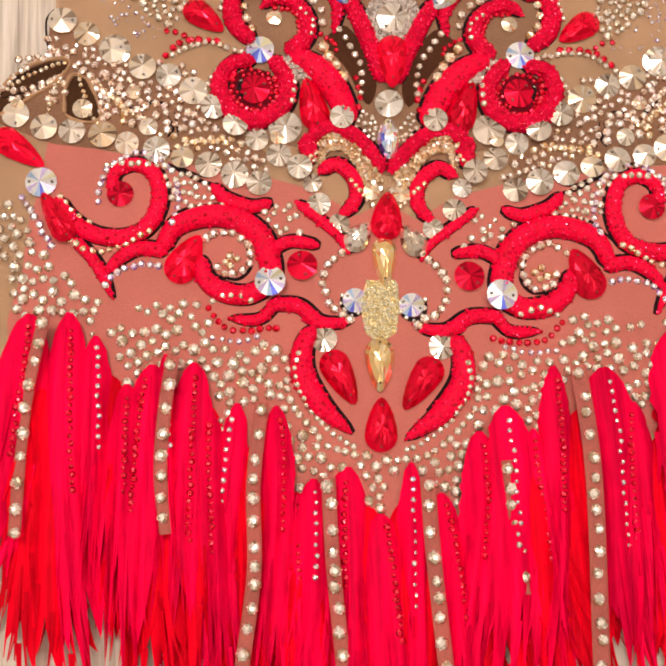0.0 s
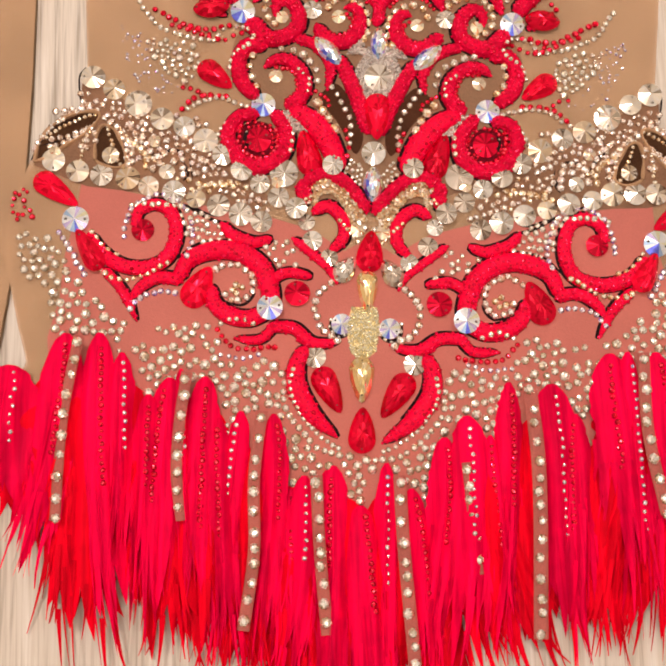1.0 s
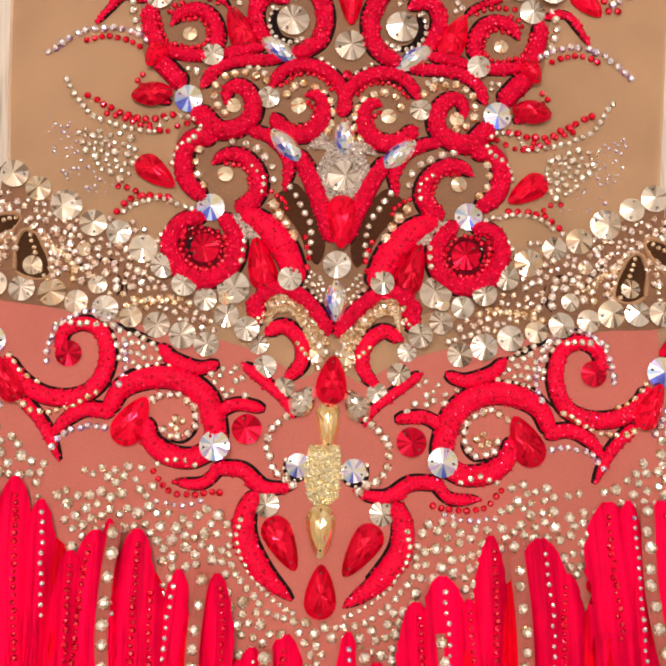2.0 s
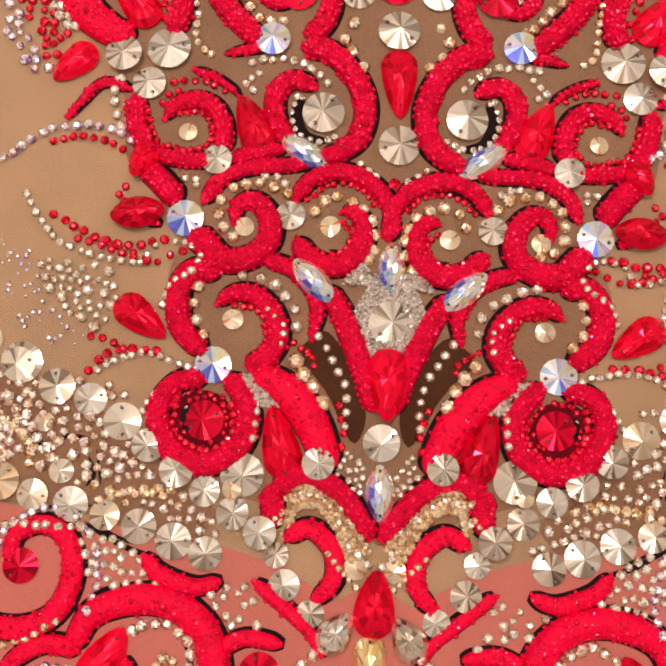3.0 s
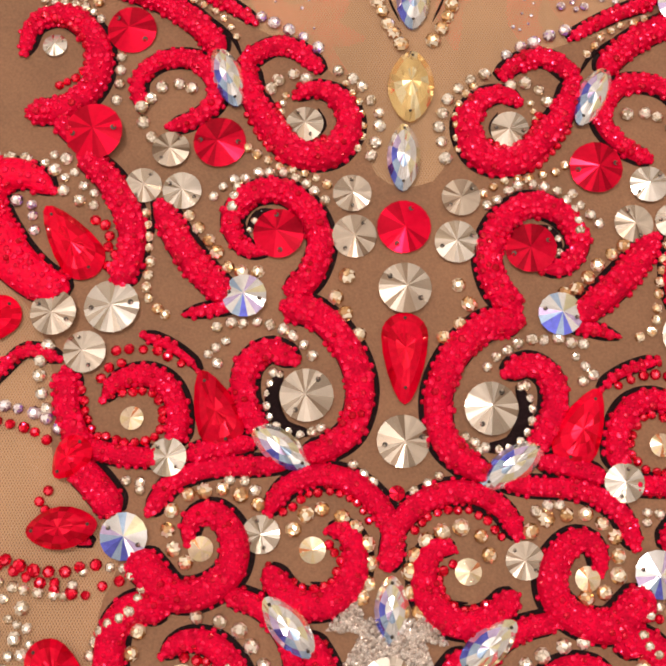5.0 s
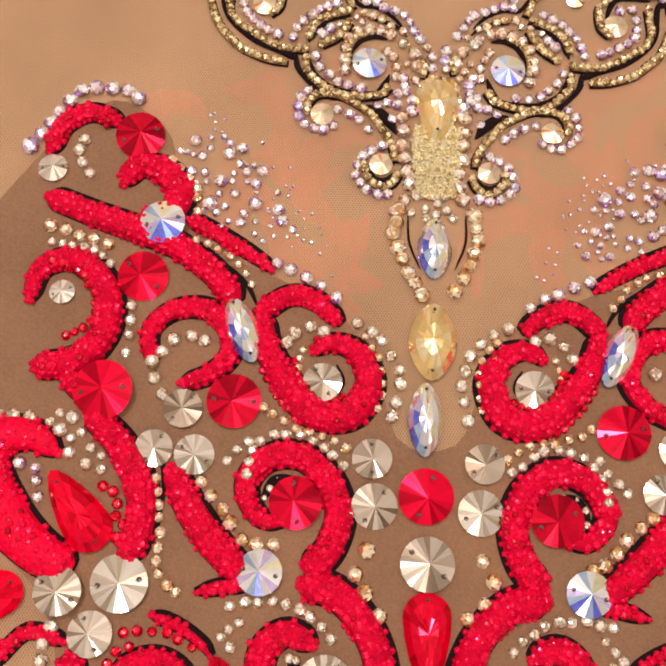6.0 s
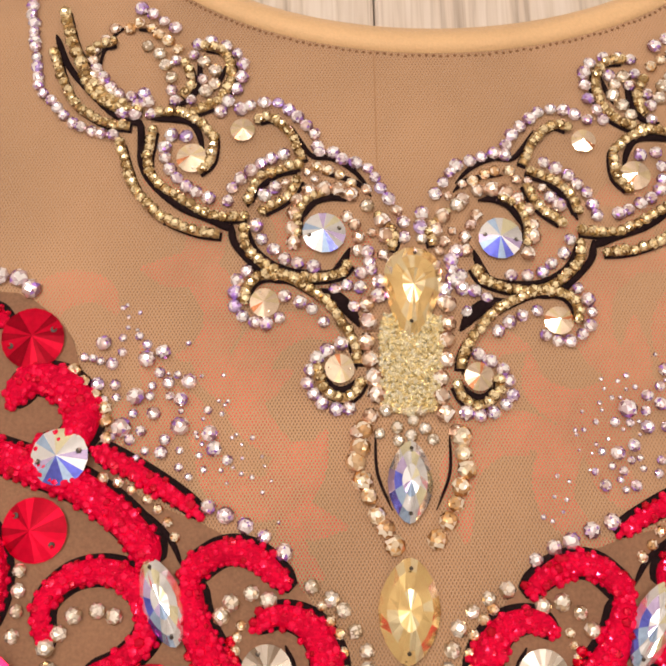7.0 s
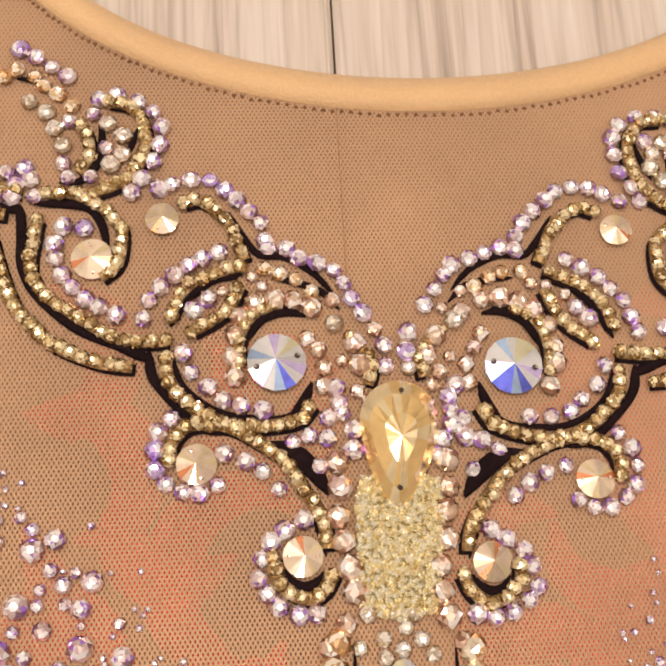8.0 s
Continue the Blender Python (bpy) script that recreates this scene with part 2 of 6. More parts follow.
def feather_material(name, colour):
    m = material(name, colour, 0.6, spread=0.22, scale=40, fine=110, per="object", spec=0.03)
    n, link = m.node_tree.nodes, m.node_tree.links.new
    geo = n.new("ShaderNodeNewGeometry")
    mp = n.new("ShaderNodeMapping")
    mp.inputs["Scale"].default_value = (330, 16, 16)
    link(geo.outputs["Position"], mp.inputs["Vector"])
    tex = n.new("ShaderNodeTexNoise")
    tex.inputs["Scale"].default_value, tex.inputs["Detail"].default_value = 1.0, 5
    link(mp.outputs[0], tex.inputs["Vector"])
    streak = n.new("ShaderNodeMapRange")
    streak.inputs["From Min"].default_value, streak.inputs["From Max"].default_value = 0.3, 0.7
    streak.inputs["To Min"].default_value, streak.inputs["To Max"].default_value = 0.66, 1.18
    link(tex.outputs["Fac"], streak.inputs["Value"])
    tone = n.new("ShaderNodeVectorMath")
    tone.operation = "SCALE"
    link(n["Principled BSDF"].inputs["Base Color"].links[0].from_socket, tone.inputs[0])
    link(streak.outputs[0], tone.inputs["Scale"])
    link(tone.outputs[0], n["Principled BSDF"].inputs["Base Color"])
    bm = n.new("ShaderNodeBump")
    bm.inputs["Strength"].default_value, bm.inputs["Distance"].default_value = 0.8, 0.0016
    link(tex.outputs["Fac"], bm.inputs["Height"])
    link(bm.outputs[0], n["Principled BSDF"].inputs["Normal"])
    return m


FEATHER = feather_material("pink_red_feather", (0.96, 0.0008, 0.060))
FEATHER_LOW = feather_material("pure_red_feather", (0.86, 0.0006, 0.016))
MM = 0.001


# ---- helpers ----
def mesh_ob(name, verts, faces, mats, slots=None, smooth=False, parent=None, label=""):
    me = bpy.data.meshes.new(name)
    me.from_pydata(verts, [], faces)
    for m in mats:
        me.materials.append(m)
    if slots is not None:
        me.polygons.foreach_set("material_index", slots)
    if smooth:
        me.polygons.foreach_set("use_smooth", [True] * len(faces))
    me.update()
    ob = new(name, me)
    ob.parent = parent
    return tagged(ob, label=label)


# where the hand sewing of the other half strays: place and shift (mm)
UNEVEN = ((-58, 374, 1.7, -2.4), (-47, 275, 2.5, -0.2), (-21, 275, -0.6, -1.8), (-78, 249, 1.5, -1.7), (-48, 202, -0.4, 1.4), (-65, 278, -1.6, -1.7), (-61, 220, -2.4, 0.4), (-54, 363, 0.1, -0.8), (-86, 151, -0.7, -1.7), (-24, 381, -0.6, 1.9), (-24, 454, 0.2, -1.4), (-43, 147, 0.2, -0.6), (-55, 141, 0.0, -1.3), (-132, 167, 2.0, -0.2), (-56, 234, 1.6, 0.6), (-29, 299, 0.0, -1.0), (-132, 248, 0.9, 1.3), (-45, 376, -1.4, -0.0), (-44, 307, 0.5, 1.6), (-33, 279, -0.7, -0.3), (-9, 440, -1.0, -0.6), (-139, 183, -1.8, -0.6))


def mirrored(x, y):
    """The matching place on the other half of the costume, which lies a little askew on the floor (mm)."""
    u, v = (x + 50) / 100, (y - 300) / 100
    px = -4.21 + 11.85 * v - 0.77 * v ** 2 + 0.06 * v ** 3 + 2.09 * u + 0.88 * u * v - 1.48 * u * v ** 2 - 1.48 * u ** 2 + 0.27 * u ** 2 * v + 4.38 * u ** 3
    py = -5.59 - 0.60 * v - 0.20 * v ** 2 + 0.11 * v ** 3 + 8.67 * u + 0.81 * u * v + 1.45 * u * v ** 2 + 1.72 * u ** 2 - 1.82 * u ** 2 * v + 7.39 * u ** 3
    for ax, ay, dx, dy in UNEVEN:
        near = math.exp(-((x - ax) ** 2 + (y - ay) ** 2) / 450)
        px, py = px + dx * near, py + dy * near
    return -x + px, y + py


def smooth_path(ctrl, step=1.0):
    """An even run of places along a Catmull-Rom curve through a few control places."""
    p = [np.array(c, float) for c in ctrl]
    if len(p) == 2:
        p = [p[0], (p[0] + p[1]) / 2, p[1]]
    p = [2 * p[0] - p[1]] + p + [2 * p[-1] - p[-2]]
    fine = []
    for i in range(1, len(p) - 2):
        for k in range(16):
            t = k / 16
            a, b, c, d = p[i - 1], p[i], p[i + 1], p[i + 2]
            fine.append(0.5 * (2 * b + (c - a) * t + (2 * a - 5 * b + 4 * c - d) * t * t + (3 * b - a - 3 * c + d) * t ** 3))
    fine.append(p[-2])
    fine = np.array(fine)
    run = np.concatenate([[0], np.cumsum(np.linalg.norm(np.diff(fine, axis=0), axis=1))])
    count = max(3, int(round(run[-1] / step)) + 1)
    s = np.linspace(0, run[-1], count)
    return np.stack([np.interp(s, run, fine[:, 0]), np.interp(s, run, fine[:, 1])], 1)


leotard = tagged(new("leotard"), "nude mesh dance leotard with red beaded scrolls, crystals and feather fringe", "costume")
RIDGE, TAKEN, SMALL = [], [], []
EDGED_FROM = 425  # above this height (mm) the cords carry a bead on both edges


def lift(x, y, r=0.0):
    """How high the beaded scrolls stand at a place (mm)."""
    best = 0.0
    for q in RIDGE:
        d2 = (q[:, 0] - x) ** 2 + (q[:, 1] - y) ** 2
        rr = q[:, 2] + 0.5 * r
        ok = d2 < rr * rr
        if ok.any():
            best = max(best, float((q[ok, 3] * np.sqrt(1 - d2[ok] / (rr[ok] ** 2))).max()))
    return best


def both_sides(fn, ctrl, *rest):
    fn([mirrored(*c) for c in ctrl], *rest)


# ---- fabric layers ----
def sheet(name, poly, z, thick, mat, label):
    """A layer of cloth over an outline (mm)."""
    bm = bmesh.new()
    top = [bm.verts.new((x * MM, y * MM, z * MM)) for x, y in poly]
    rim_edges = [bm.edges.new((a, b)) for a, b in zip(top, top[1:] + top[:1])]
    bmesh.ops.triangle_fill(bm, use_beauty=True, edges=rim_edges, normal=(0, 0, 1))
    low = bmesh.ops.extrude_face_region(bm, geom=bm.faces[:])
    for g in low["geom"]:
        if isinstance(g, bmesh.types.BMVert):
            g.co.z -= thick * MM
    bmesh.ops.recalc_face_normals(bm, faces=bm.faces)
    me = bpy.data.meshes.new(name)
    bm.to_mesh(me)
    bm.free()
    me.materials.append(mat)
    ob = new(name, me)
    ob.parent = leotard
    return tagged(ob, label)


# ---- beaded scrolls ----
rng = random.Random(7)


def ribbon(pts, widths, height, side=9, base=0.0):
    """A rounded raised rope along a path: its places and faces."""
    n = len(pts)
    tan = np.gradient(pts, axis=0)
    tan /= np.linalg.norm(tan, axis=1)[:, None] + 1e-9
    nor = np.stack([-tan[:, 1], tan[:, 0]], 1)
    verts, faces = [], []
    for i in range(n):
        for k in range(side):
            a = math.pi * k / (side - 1)
            c, s = math.cos(a), math.sin(a)
            q = pts[i] + nor[i] * (c * widths[i] / 2)
            verts.append((q[0] * MM, q[1] * MM, (base + s ** 0.8 * height[i]) * MM))
    for i in range(n - 1):
        for k in range(side - 1):
            a = i * side + k
            faces.append((a, a + 1, a + side + 1, a + side))
    faces.append(tuple(range(side)))
    faces.append(tuple(range((n - 1) * side, n * side))[::-1])
    return verts, faces, nor


def width_run(n, w):
    s = np.linspace(0, 1, n)
    a, b, c = w
    v = np.where(s < 0.5, a + (b - a) * np.sin(s * math.pi), c + (b - c) * np.sin((1 - s) * math.pi))
    ends = np.minimum(1, np.sqrt(np.minimum(s, 1 - s) * n / 3 + 0.12))
    return v * ends


def bead_verts(x, y, z, r, tall=0.9, turn=0.0, sides=6):
    out = [(x * MM, y * MM, (z + r * tall) * MM)]
    for rr, zz in ((0.72, 0.62 * tall), (1.0, 0.0)):
        for k in range(sides):
            a = turn + 2 * math.pi * k / sides
            out.append(((x + rr * r * math.cos(a)) * MM, (y + rr * r * math.sin(a)) * MM, (z + zz * r) * MM))
    return out


def bead_faces(o, sides=6):
    f = [(o, o + 1 + k, o + 1 + (k + 1) % sides) for k in range(sides)]
    return f + [(o + 1 + k, o + 1 + sides + k, o + 1 + sides + (k + 1) % sides, o + 1 + (k + 1) % sides) for k in range(sides)]


def scroll(ctrl, w, beads=0.88, both=False):
    """A padded red scroll closely sewn with seed beads, on a dark felt edge that also paints its shade."""
    pts = smooth_path(ctrl, 1.0)
    n = len(pts)
    wid = 1.15 * width_run(n, w)
    hi = np.clip(0.45 * wid, 0.8, 3.6)
    verts, faces, nor = ribbon(pts, wid, hi, base=0.3)
    ob = mesh_ob("scroll", verts, faces, [VELVET if beads > 0.5 else SATIN], smooth=True, parent=leotard)
    # felt edge widened past the scroll to carry its shade
    v2, f2, _ = ribbon(pts, wid + 1.5, np.full(n, 0.6), side=5, base=0.25)
    shift = 0.5
    mesh_ob("felt_edge", [(a + shift * MM * (1 if a > 0 else -1) * -1, b + 0.2 * MM, c) for a, b, c in v2], f2, [DARK], parent=ob, label="dark felt edge and painted shade under the beading")
    RIDGE.append(np.stack([pts[:, 0], pts[:, 1], wid / 2, hi], 1))
    cover = max(beads, 0.62)
    coarse = 1.2 if pts[:, 1].mean() > 300 else 1.0
    bv, bf = [], []
    i = 0.0
    while i < n - 1:
        k = int(i)
        across = max(1, int(round(wid[k] / 1.75)))
        for j in range(across):
            if rng.random() > cover:
                continue
            u = ((j + 0.5) / across * 2 - 1) * 0.92 + rng.uniform(-0.08, 0.08)
            u = max(-0.95, min(0.95, u))
            kk = min(n - 1, max(0, int(i + rng.uniform(-0.6, 0.6))))
            q = pts[kk] + nor[kk] * u * wid[kk] / 2
            z = 0.3 + hi[kk] * math.sqrt(1 - u * u) ** 0.8 - 0.15
            r = rng.choice((0.5, 0.6, 0.7, 0.8, 0.95)) * coarse
            sides = rng.choice((5, 6, 6))
            bf += bead_faces(len(bv), sides)
            bv += bead_verts(q[0], q[1], z, r, rng.uniform(0.4, 0.95), rng.random() * 6, sides)
        i += rng.uniform(1.45, 1.9)
    for k in range(0, n, 2):
        for u in (-1, 1):
            if rng.random() < 0.85 * cover:
                q = pts[k] + nor[k] * u * (wid[k] / 2 + rng.uniform(-0.5, 0.25))
                bf += bead_faces(len(bv), 6)
                bv += bead_verts(q[0], q[1], 0.5 + rng.uniform(0, 0.5), rng.uniform(0.55, 0.9) * coarse, 1.0, rng.random() * 6, 6)
    tagged(mesh_ob("bead_cover", bv, bf, [REDBEAD], parent=ob, label="glossy red seed beads"), kind="stuff")
    if both:
        both_sides(scroll, ctrl, w, beads)


def dark_cord(ctrl, w, both=False):
    pts = smooth_path(ctrl, 1.0)
    high = pts[:, 1].mean() > EDGED_FROM
    wid = 0.55 * width_run(len(pts), w)
    verts, faces, _ = ribbon(pts, wid, np.clip(0.3 * wid, 0.4, 1.2), side=7, base=0.3)
    mesh_ob("dark_cord", verts, faces, [DARK], smooth=True, parent=leotard, label="black velvet cord base")
    if not high and wid.max() > 1.8:
        for k in range(1, len(pts), 3):
            put_small(pts[k][0] + rng.uniform(-0.5, 0.5), pts[k][1] + rng.uniform(-0.5, 0.5), rng.uniform(1.7, 2.4), "clear")
    if both:
        both_sides(dark_cord, ctrl, w)


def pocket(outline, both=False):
    """Painted shade for a gap in the gathered waist net, with rolled tan rim."""
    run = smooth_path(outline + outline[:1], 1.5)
    sheet("waist_pocket", [tuple(p) for p in run[:-1]], 0.52, 0.1, GAP_SHADE, "dark sheet painting shade between gathers of the waist net")
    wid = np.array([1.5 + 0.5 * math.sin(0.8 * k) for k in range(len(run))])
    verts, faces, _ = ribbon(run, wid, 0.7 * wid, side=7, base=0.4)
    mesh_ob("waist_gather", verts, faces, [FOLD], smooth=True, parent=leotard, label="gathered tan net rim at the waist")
    if both:
        both_sides(pocket, outline)


# ---- sewn stones ----
def rivoli_mesh(name, mats, seed, sides=16):
    """A round pointed crystal: a ring of long facets, a thin girdle and two sewing holes."""
    r = random.Random(seed)
    v, f, s = [(r.uniform(-0.06, 0.06), r.uniform(-0.06, 0.06), 0.42)], [], []
    for rad, z in ((1.0, 0.13), (0.95, 0.0)):
        for k in range(sides):
            a = 2 * math.pi * k / sides
            v.append((rad * math.cos(a), rad * math.sin(a), z + (r.uniform(-0.03, 0.03) if z else 0)))
    for k in range(sides):
        f.append((0, 1 + k, 1 + (k + 1) % sides))
        # coating flashes painted in a set order round the stone
        if len(mats) > 5:
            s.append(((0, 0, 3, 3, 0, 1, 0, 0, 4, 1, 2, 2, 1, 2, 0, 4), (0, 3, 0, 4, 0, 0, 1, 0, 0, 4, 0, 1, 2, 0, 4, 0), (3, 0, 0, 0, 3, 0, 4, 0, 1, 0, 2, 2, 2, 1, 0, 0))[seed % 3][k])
        else:
            # dimmer slots at random, as painted reflections
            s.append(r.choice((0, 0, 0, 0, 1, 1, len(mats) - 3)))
        f.append((1 + k, 1 + sides + k, 1 + sides + (k + 1) % sides, 1 + (k + 1) % sides))
        s.append(0)
    f.append(tuple(range(1 + sides, 1 + 2 * sides))[::-1])
    s.append(0)
    hole, bead = len(mats) - 2, len(mats) - 1
    for sx in (-1, 1):
        o = len(v)
        for k in range(8):
            a = 2 * math.pi * k / 8
            v.append((sx * 0.72 + 0.10 * math.cos(a), 0.10 * math.sin(a), 0.25 - sx * 0.03 * math.cos(a)))
        v.append((sx * 0.72, 0, 0.27))
        for k in range(8):
            f.append((o + 8, o + k, o + (k + 1) % 8))
            s.append(hole)
        o = len(v)
        v.append((sx * 0.75, 0.03, 0.34))
        for k in range(5):
            a = 2 * math.pi * k / 5
            v.append((sx * 0.75 + 0.06 * math.cos(a), 0.03 + 0.06 * math.sin(a), 0.26))
        for k in range(5):
            f.append((o, o + 1 + k, o + 1 + (k + 1) % 5))
            s.append(bead)
    me = bpy.data.meshes.new(name)
    me.from_pydata(v, [], f)
    for m in mats:
        me.materials.append(m)
    me.polygons.foreach_set("material_index", s)
    me.update()
    return me


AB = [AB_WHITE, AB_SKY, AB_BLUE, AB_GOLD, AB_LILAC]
RIV = {
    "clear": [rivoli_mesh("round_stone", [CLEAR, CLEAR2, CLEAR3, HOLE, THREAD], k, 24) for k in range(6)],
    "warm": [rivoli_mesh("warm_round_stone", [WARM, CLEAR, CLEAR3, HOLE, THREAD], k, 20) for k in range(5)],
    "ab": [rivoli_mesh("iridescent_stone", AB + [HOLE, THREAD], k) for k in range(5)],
    "red": [rivoli_mesh("red_round_stone", [ROUNDRED, ROUNDRED2, HOLE, GEMRED], k, 22) for k in range(3)],
    "peach": [rivoli_mesh("peach_stone", [PEACH, GEMGOLD2, ORANGE, PEACH, THREAD], k, 16) for k in range(3)],
}
RIV_LABEL = {"clear": "round clear sew-on crystal", "warm": "round pale golden sew-on crystal", "ab": "iridescent blue and white round crystal", "red": "round faceted red crystal", "peach": "small pale peach crystal"}
RIV_NAME = {"clear": "round_stone", "warm": "warm_round_stone", "ab": "iridescent_stone", "red": "red_round_stone", "peach": "peach_stone"}


def rivoli(x, y, d, kind, both=False):
    r = d / 2
    ob = new(RIV_NAME[kind], rng.choice(RIV[kind]))
    z = max(0.4, 0.85 * lift(x, y, r)) + rng.uniform(0, 0.25)
    for q in TAKEN:
        if q[2] > 2.5 and math.hypot(q[0] - x, q[1] - y) < 0.85 * (q[2] + r):
            z = max(z, q[3] + 0.9)
    z = min(z, 5.5)
    # iridescent stones keep their painted blue flash towards the hem
    ob.matrix_basis = pose(x * MM, y * MM, z * MM, rng.uniform(-5, 5), rng.uniform(-5, 5), rng.uniform(-35, 20) if kind == "ab" else rng.uniform(0, 360)) @ Matrix.Diagonal((r * MM, r * MM, r * MM, 1))
    ob.parent = leotard
    tagged(ob, RIV_LABEL[kind])
    TAKEN.append((x, y, r, z))
    if both:
        rivoli(*mirrored(x, y), d, kind)


# painted coating flash for each facet round a boat-shaped stone
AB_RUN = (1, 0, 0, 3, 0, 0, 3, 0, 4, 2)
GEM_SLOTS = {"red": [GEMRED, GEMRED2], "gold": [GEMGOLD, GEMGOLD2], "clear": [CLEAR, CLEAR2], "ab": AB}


def cut_stone(name, label, outline, axis, kind, z, tall, tip_holes):
    """A faceted flat-backed stone over an outline: girdle, slanting crown facets and a table."""
    n = len(outline)
    cx, cy = axis
    v = [(p[0] * MM, p[1] * MM, z * MM) for p in outline]
    for scale, up in ((1.0, 0.22), (0.74, 0.68), (0.40, 1.0)):
        v += [((cx + (p[0] - cx) * scale) * MM, (cy + (p[1] - cy) * scale) * MM, (z + tall * (up + (rng.uniform(-0.07, 0.07) if scale < 1 else 0))) * MM) for p in outline]
    v.append((cx * MM, cy * MM, (z + tall * 1.10) * MM))
    f, s = [], []
    many = len(GEM_SLOTS[kind])
    for ring in range(3):
        for k in range(n):
            a, b = ring * n + k, ring * n + (k + 1) % n
            f.append((a, b, b + n, a + n))
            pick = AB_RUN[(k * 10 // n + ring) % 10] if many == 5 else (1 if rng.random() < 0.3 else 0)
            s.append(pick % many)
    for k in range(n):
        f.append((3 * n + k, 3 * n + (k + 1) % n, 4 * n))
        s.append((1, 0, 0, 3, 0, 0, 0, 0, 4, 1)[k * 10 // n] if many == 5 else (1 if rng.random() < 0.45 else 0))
    f.append(tuple(range(n))[::-1])
    s.append(0)
    mats = GEM_SLOTS[kind] + [HOLE]
    for hx, hy in tip_holes:
        o = len(v)
        for k in range(7):
            a = 2 * math.pi * k / 7
            v.append(((hx + 0.42 * math.cos(a)) * MM, (hy + 0.42 * math.sin(a)) * MM, (z + tall * 0.78) * MM))
        v.append((hx * MM, hy * MM, (z + tall * 0.86) * MM))
        for k in range(7):
            f.append((o + 7, o + k, o + (k + 1) % 7))
            s.append(len(mats) - 1)
    return mesh_ob(name, v, f, mats, s, parent=leotard, label=label)


def drop(x1, y1, x2, y2, w, kind, both=False):
    """A pear-shaped stone: the centre of its round end, its tip and its width (mm)."""
    a, b = np.array((x1, y1)), np.array((x2, y2))
    way = b - a
    long = np.linalg.norm(way)
    way /= long
    side = np.array((-way[1], way[0]))
    r = w / 2
    out = []
    for k in range(20):
        t = 2 * math.pi * k / 20
        c, s = math.cos(t), math.sin(t)
        u = long * c ** 1.15 if c > 0 else r * c
        wide = r * s * (1 - 0.26 * max(0, c) ** 2)
        out.append(a + way * u + side * wide)
    mid = a + way * (long * 0.22)
    z = max(0.4, 0.95 * lift(*mid, r)) + rng.uniform(0, 0.2)
    ang = 0.78 * long
    holes = [a + way * ang, a - way * r * 0.68]
    cut_stone({"red": "red_drop_stone", "gold": "golden_drop_stone", "clear": "clear_drop_stone"}[kind], {"red": "pear-shaped faceted red crystal", "gold": "pear-shaped golden crystal", "clear": "pear-shaped clear crystal"}[kind], out, mid, kind, z, min(3.6, 0.30 * w + 0.8), holes)
    TAKEN.append((mid[0], mid[1], r, z))
    if both:
        drop(*mirrored(x1, y1), *mirrored(x2, y2), w, kind)


def navette(x1, y1, x2, y2, w, kind, both=False):
    """A boat-shaped stone between two tips (mm)."""
    a, b = np.array((x1, y1)), np.array((x2, y2))
    mid, way = (a + b) / 2, (b - a) / 2
    half = np.linalg.norm(way)
    way /= half
    side = np.array((-way[1], way[0]))
    out = []
    for k in range(20):
        t = 2 * math.pi * k / 20
        c, s = math.cos(t), math.sin(t)
        out.append(mid + way * half * c + side * (w / 2) * s * (1 - 0.25 * c * c))
    z = max(0.4, 0.9 * lift(*mid, w / 2)) + rng.uniform(0, 0.2)
    name = {"ab": "iridescent_navette", "gold": "golden_navette", "red": "red_navette"}[kind]
    label = {"ab": "boat-shaped iridescent crystal", "gold": "boat-shaped golden crystal", "red": "boat-shaped red crystal"}[kind]
    cut_stone(name, label, out, mid, kind, z, min(3.4, 0.30 * w + 0.6), [mid + way * half * 0.78, mid - way * half * 0.78])
    TAKEN.append((mid[0], mid[1], w / 2, z))
    if both:
        navette(*mirrored(x1, y1), *mirrored(x2, y2), w, kind)


# ---- small stones ----
def put_small(x, y, d, kind):
    z = 0.3 + max(0.0, 0.9 * lift(x, y) - 0.2)
    if kind == "lilac" and y > EDGED_FROM:
        d *= 1.25
    SMALL.append((x, y, z, d, kind))
    TAKEN.append((x, y, d / 2, z))


def chain(ctrl, d, kind, gap=1.08, both=False):
    """A row of small stones along a curve."""
    if kind == "goldbead" and ctrl[0][1] > EDGED_FROM:
        run = smooth_path(ctrl, 1.0)
        gv, gf, _ = ribbon(run, np.full(len(run), 0.95 * d), 0.55 * d * (0.8 + 0.2 * np.sin(np.arange(len(run)) * 2.6)), side=7, base=0.3)
        # dark ribbon set off to one side, a painted shadow of the row
        bv, bf, _ = ribbon(run + np.array((0.45 if run[:, 0].mean() < 4 else -0.45, -0.5)), np.full(len(run), 0.92 * d), np.full(len(run), 0.35), side=5, base=0.26)
        mesh_ob("felt_edge", bv, bf, [DARK], smooth=True, parent=leotard, label="dark edge painted as shade beside a bead row")
        mesh_ob("gold_cord", gv, gf, [GOLDCORD], parent=leotard, label="twisted pale gold cord under a bead row")
    pts = smooth_path(ctrl, 0.4)
    step = max(1, int(round(d * gap / 0.4)))
    for k in range(0, len(pts), step):
        put_small(pts[k][0] + rng.uniform(-0.12, 0.12) * d, pts[k][1] + rng.uniform(-0.12, 0.12) * d, d * rng.uniform(0.88, 1.08), kind)
    if both:
        chain([mirrored(*c) for c in ctrl], d, kind, gap)


def inside(x, y, poly):
    odd = False
    for (ax, ay), (bx, by) in zip(poly, poly[1:] + poly[:1]):
        if (ay > y) != (by > y) and x < (bx - ax) * (y - ay) / (by - ay) + ax:
            odd = not odd
    return odd


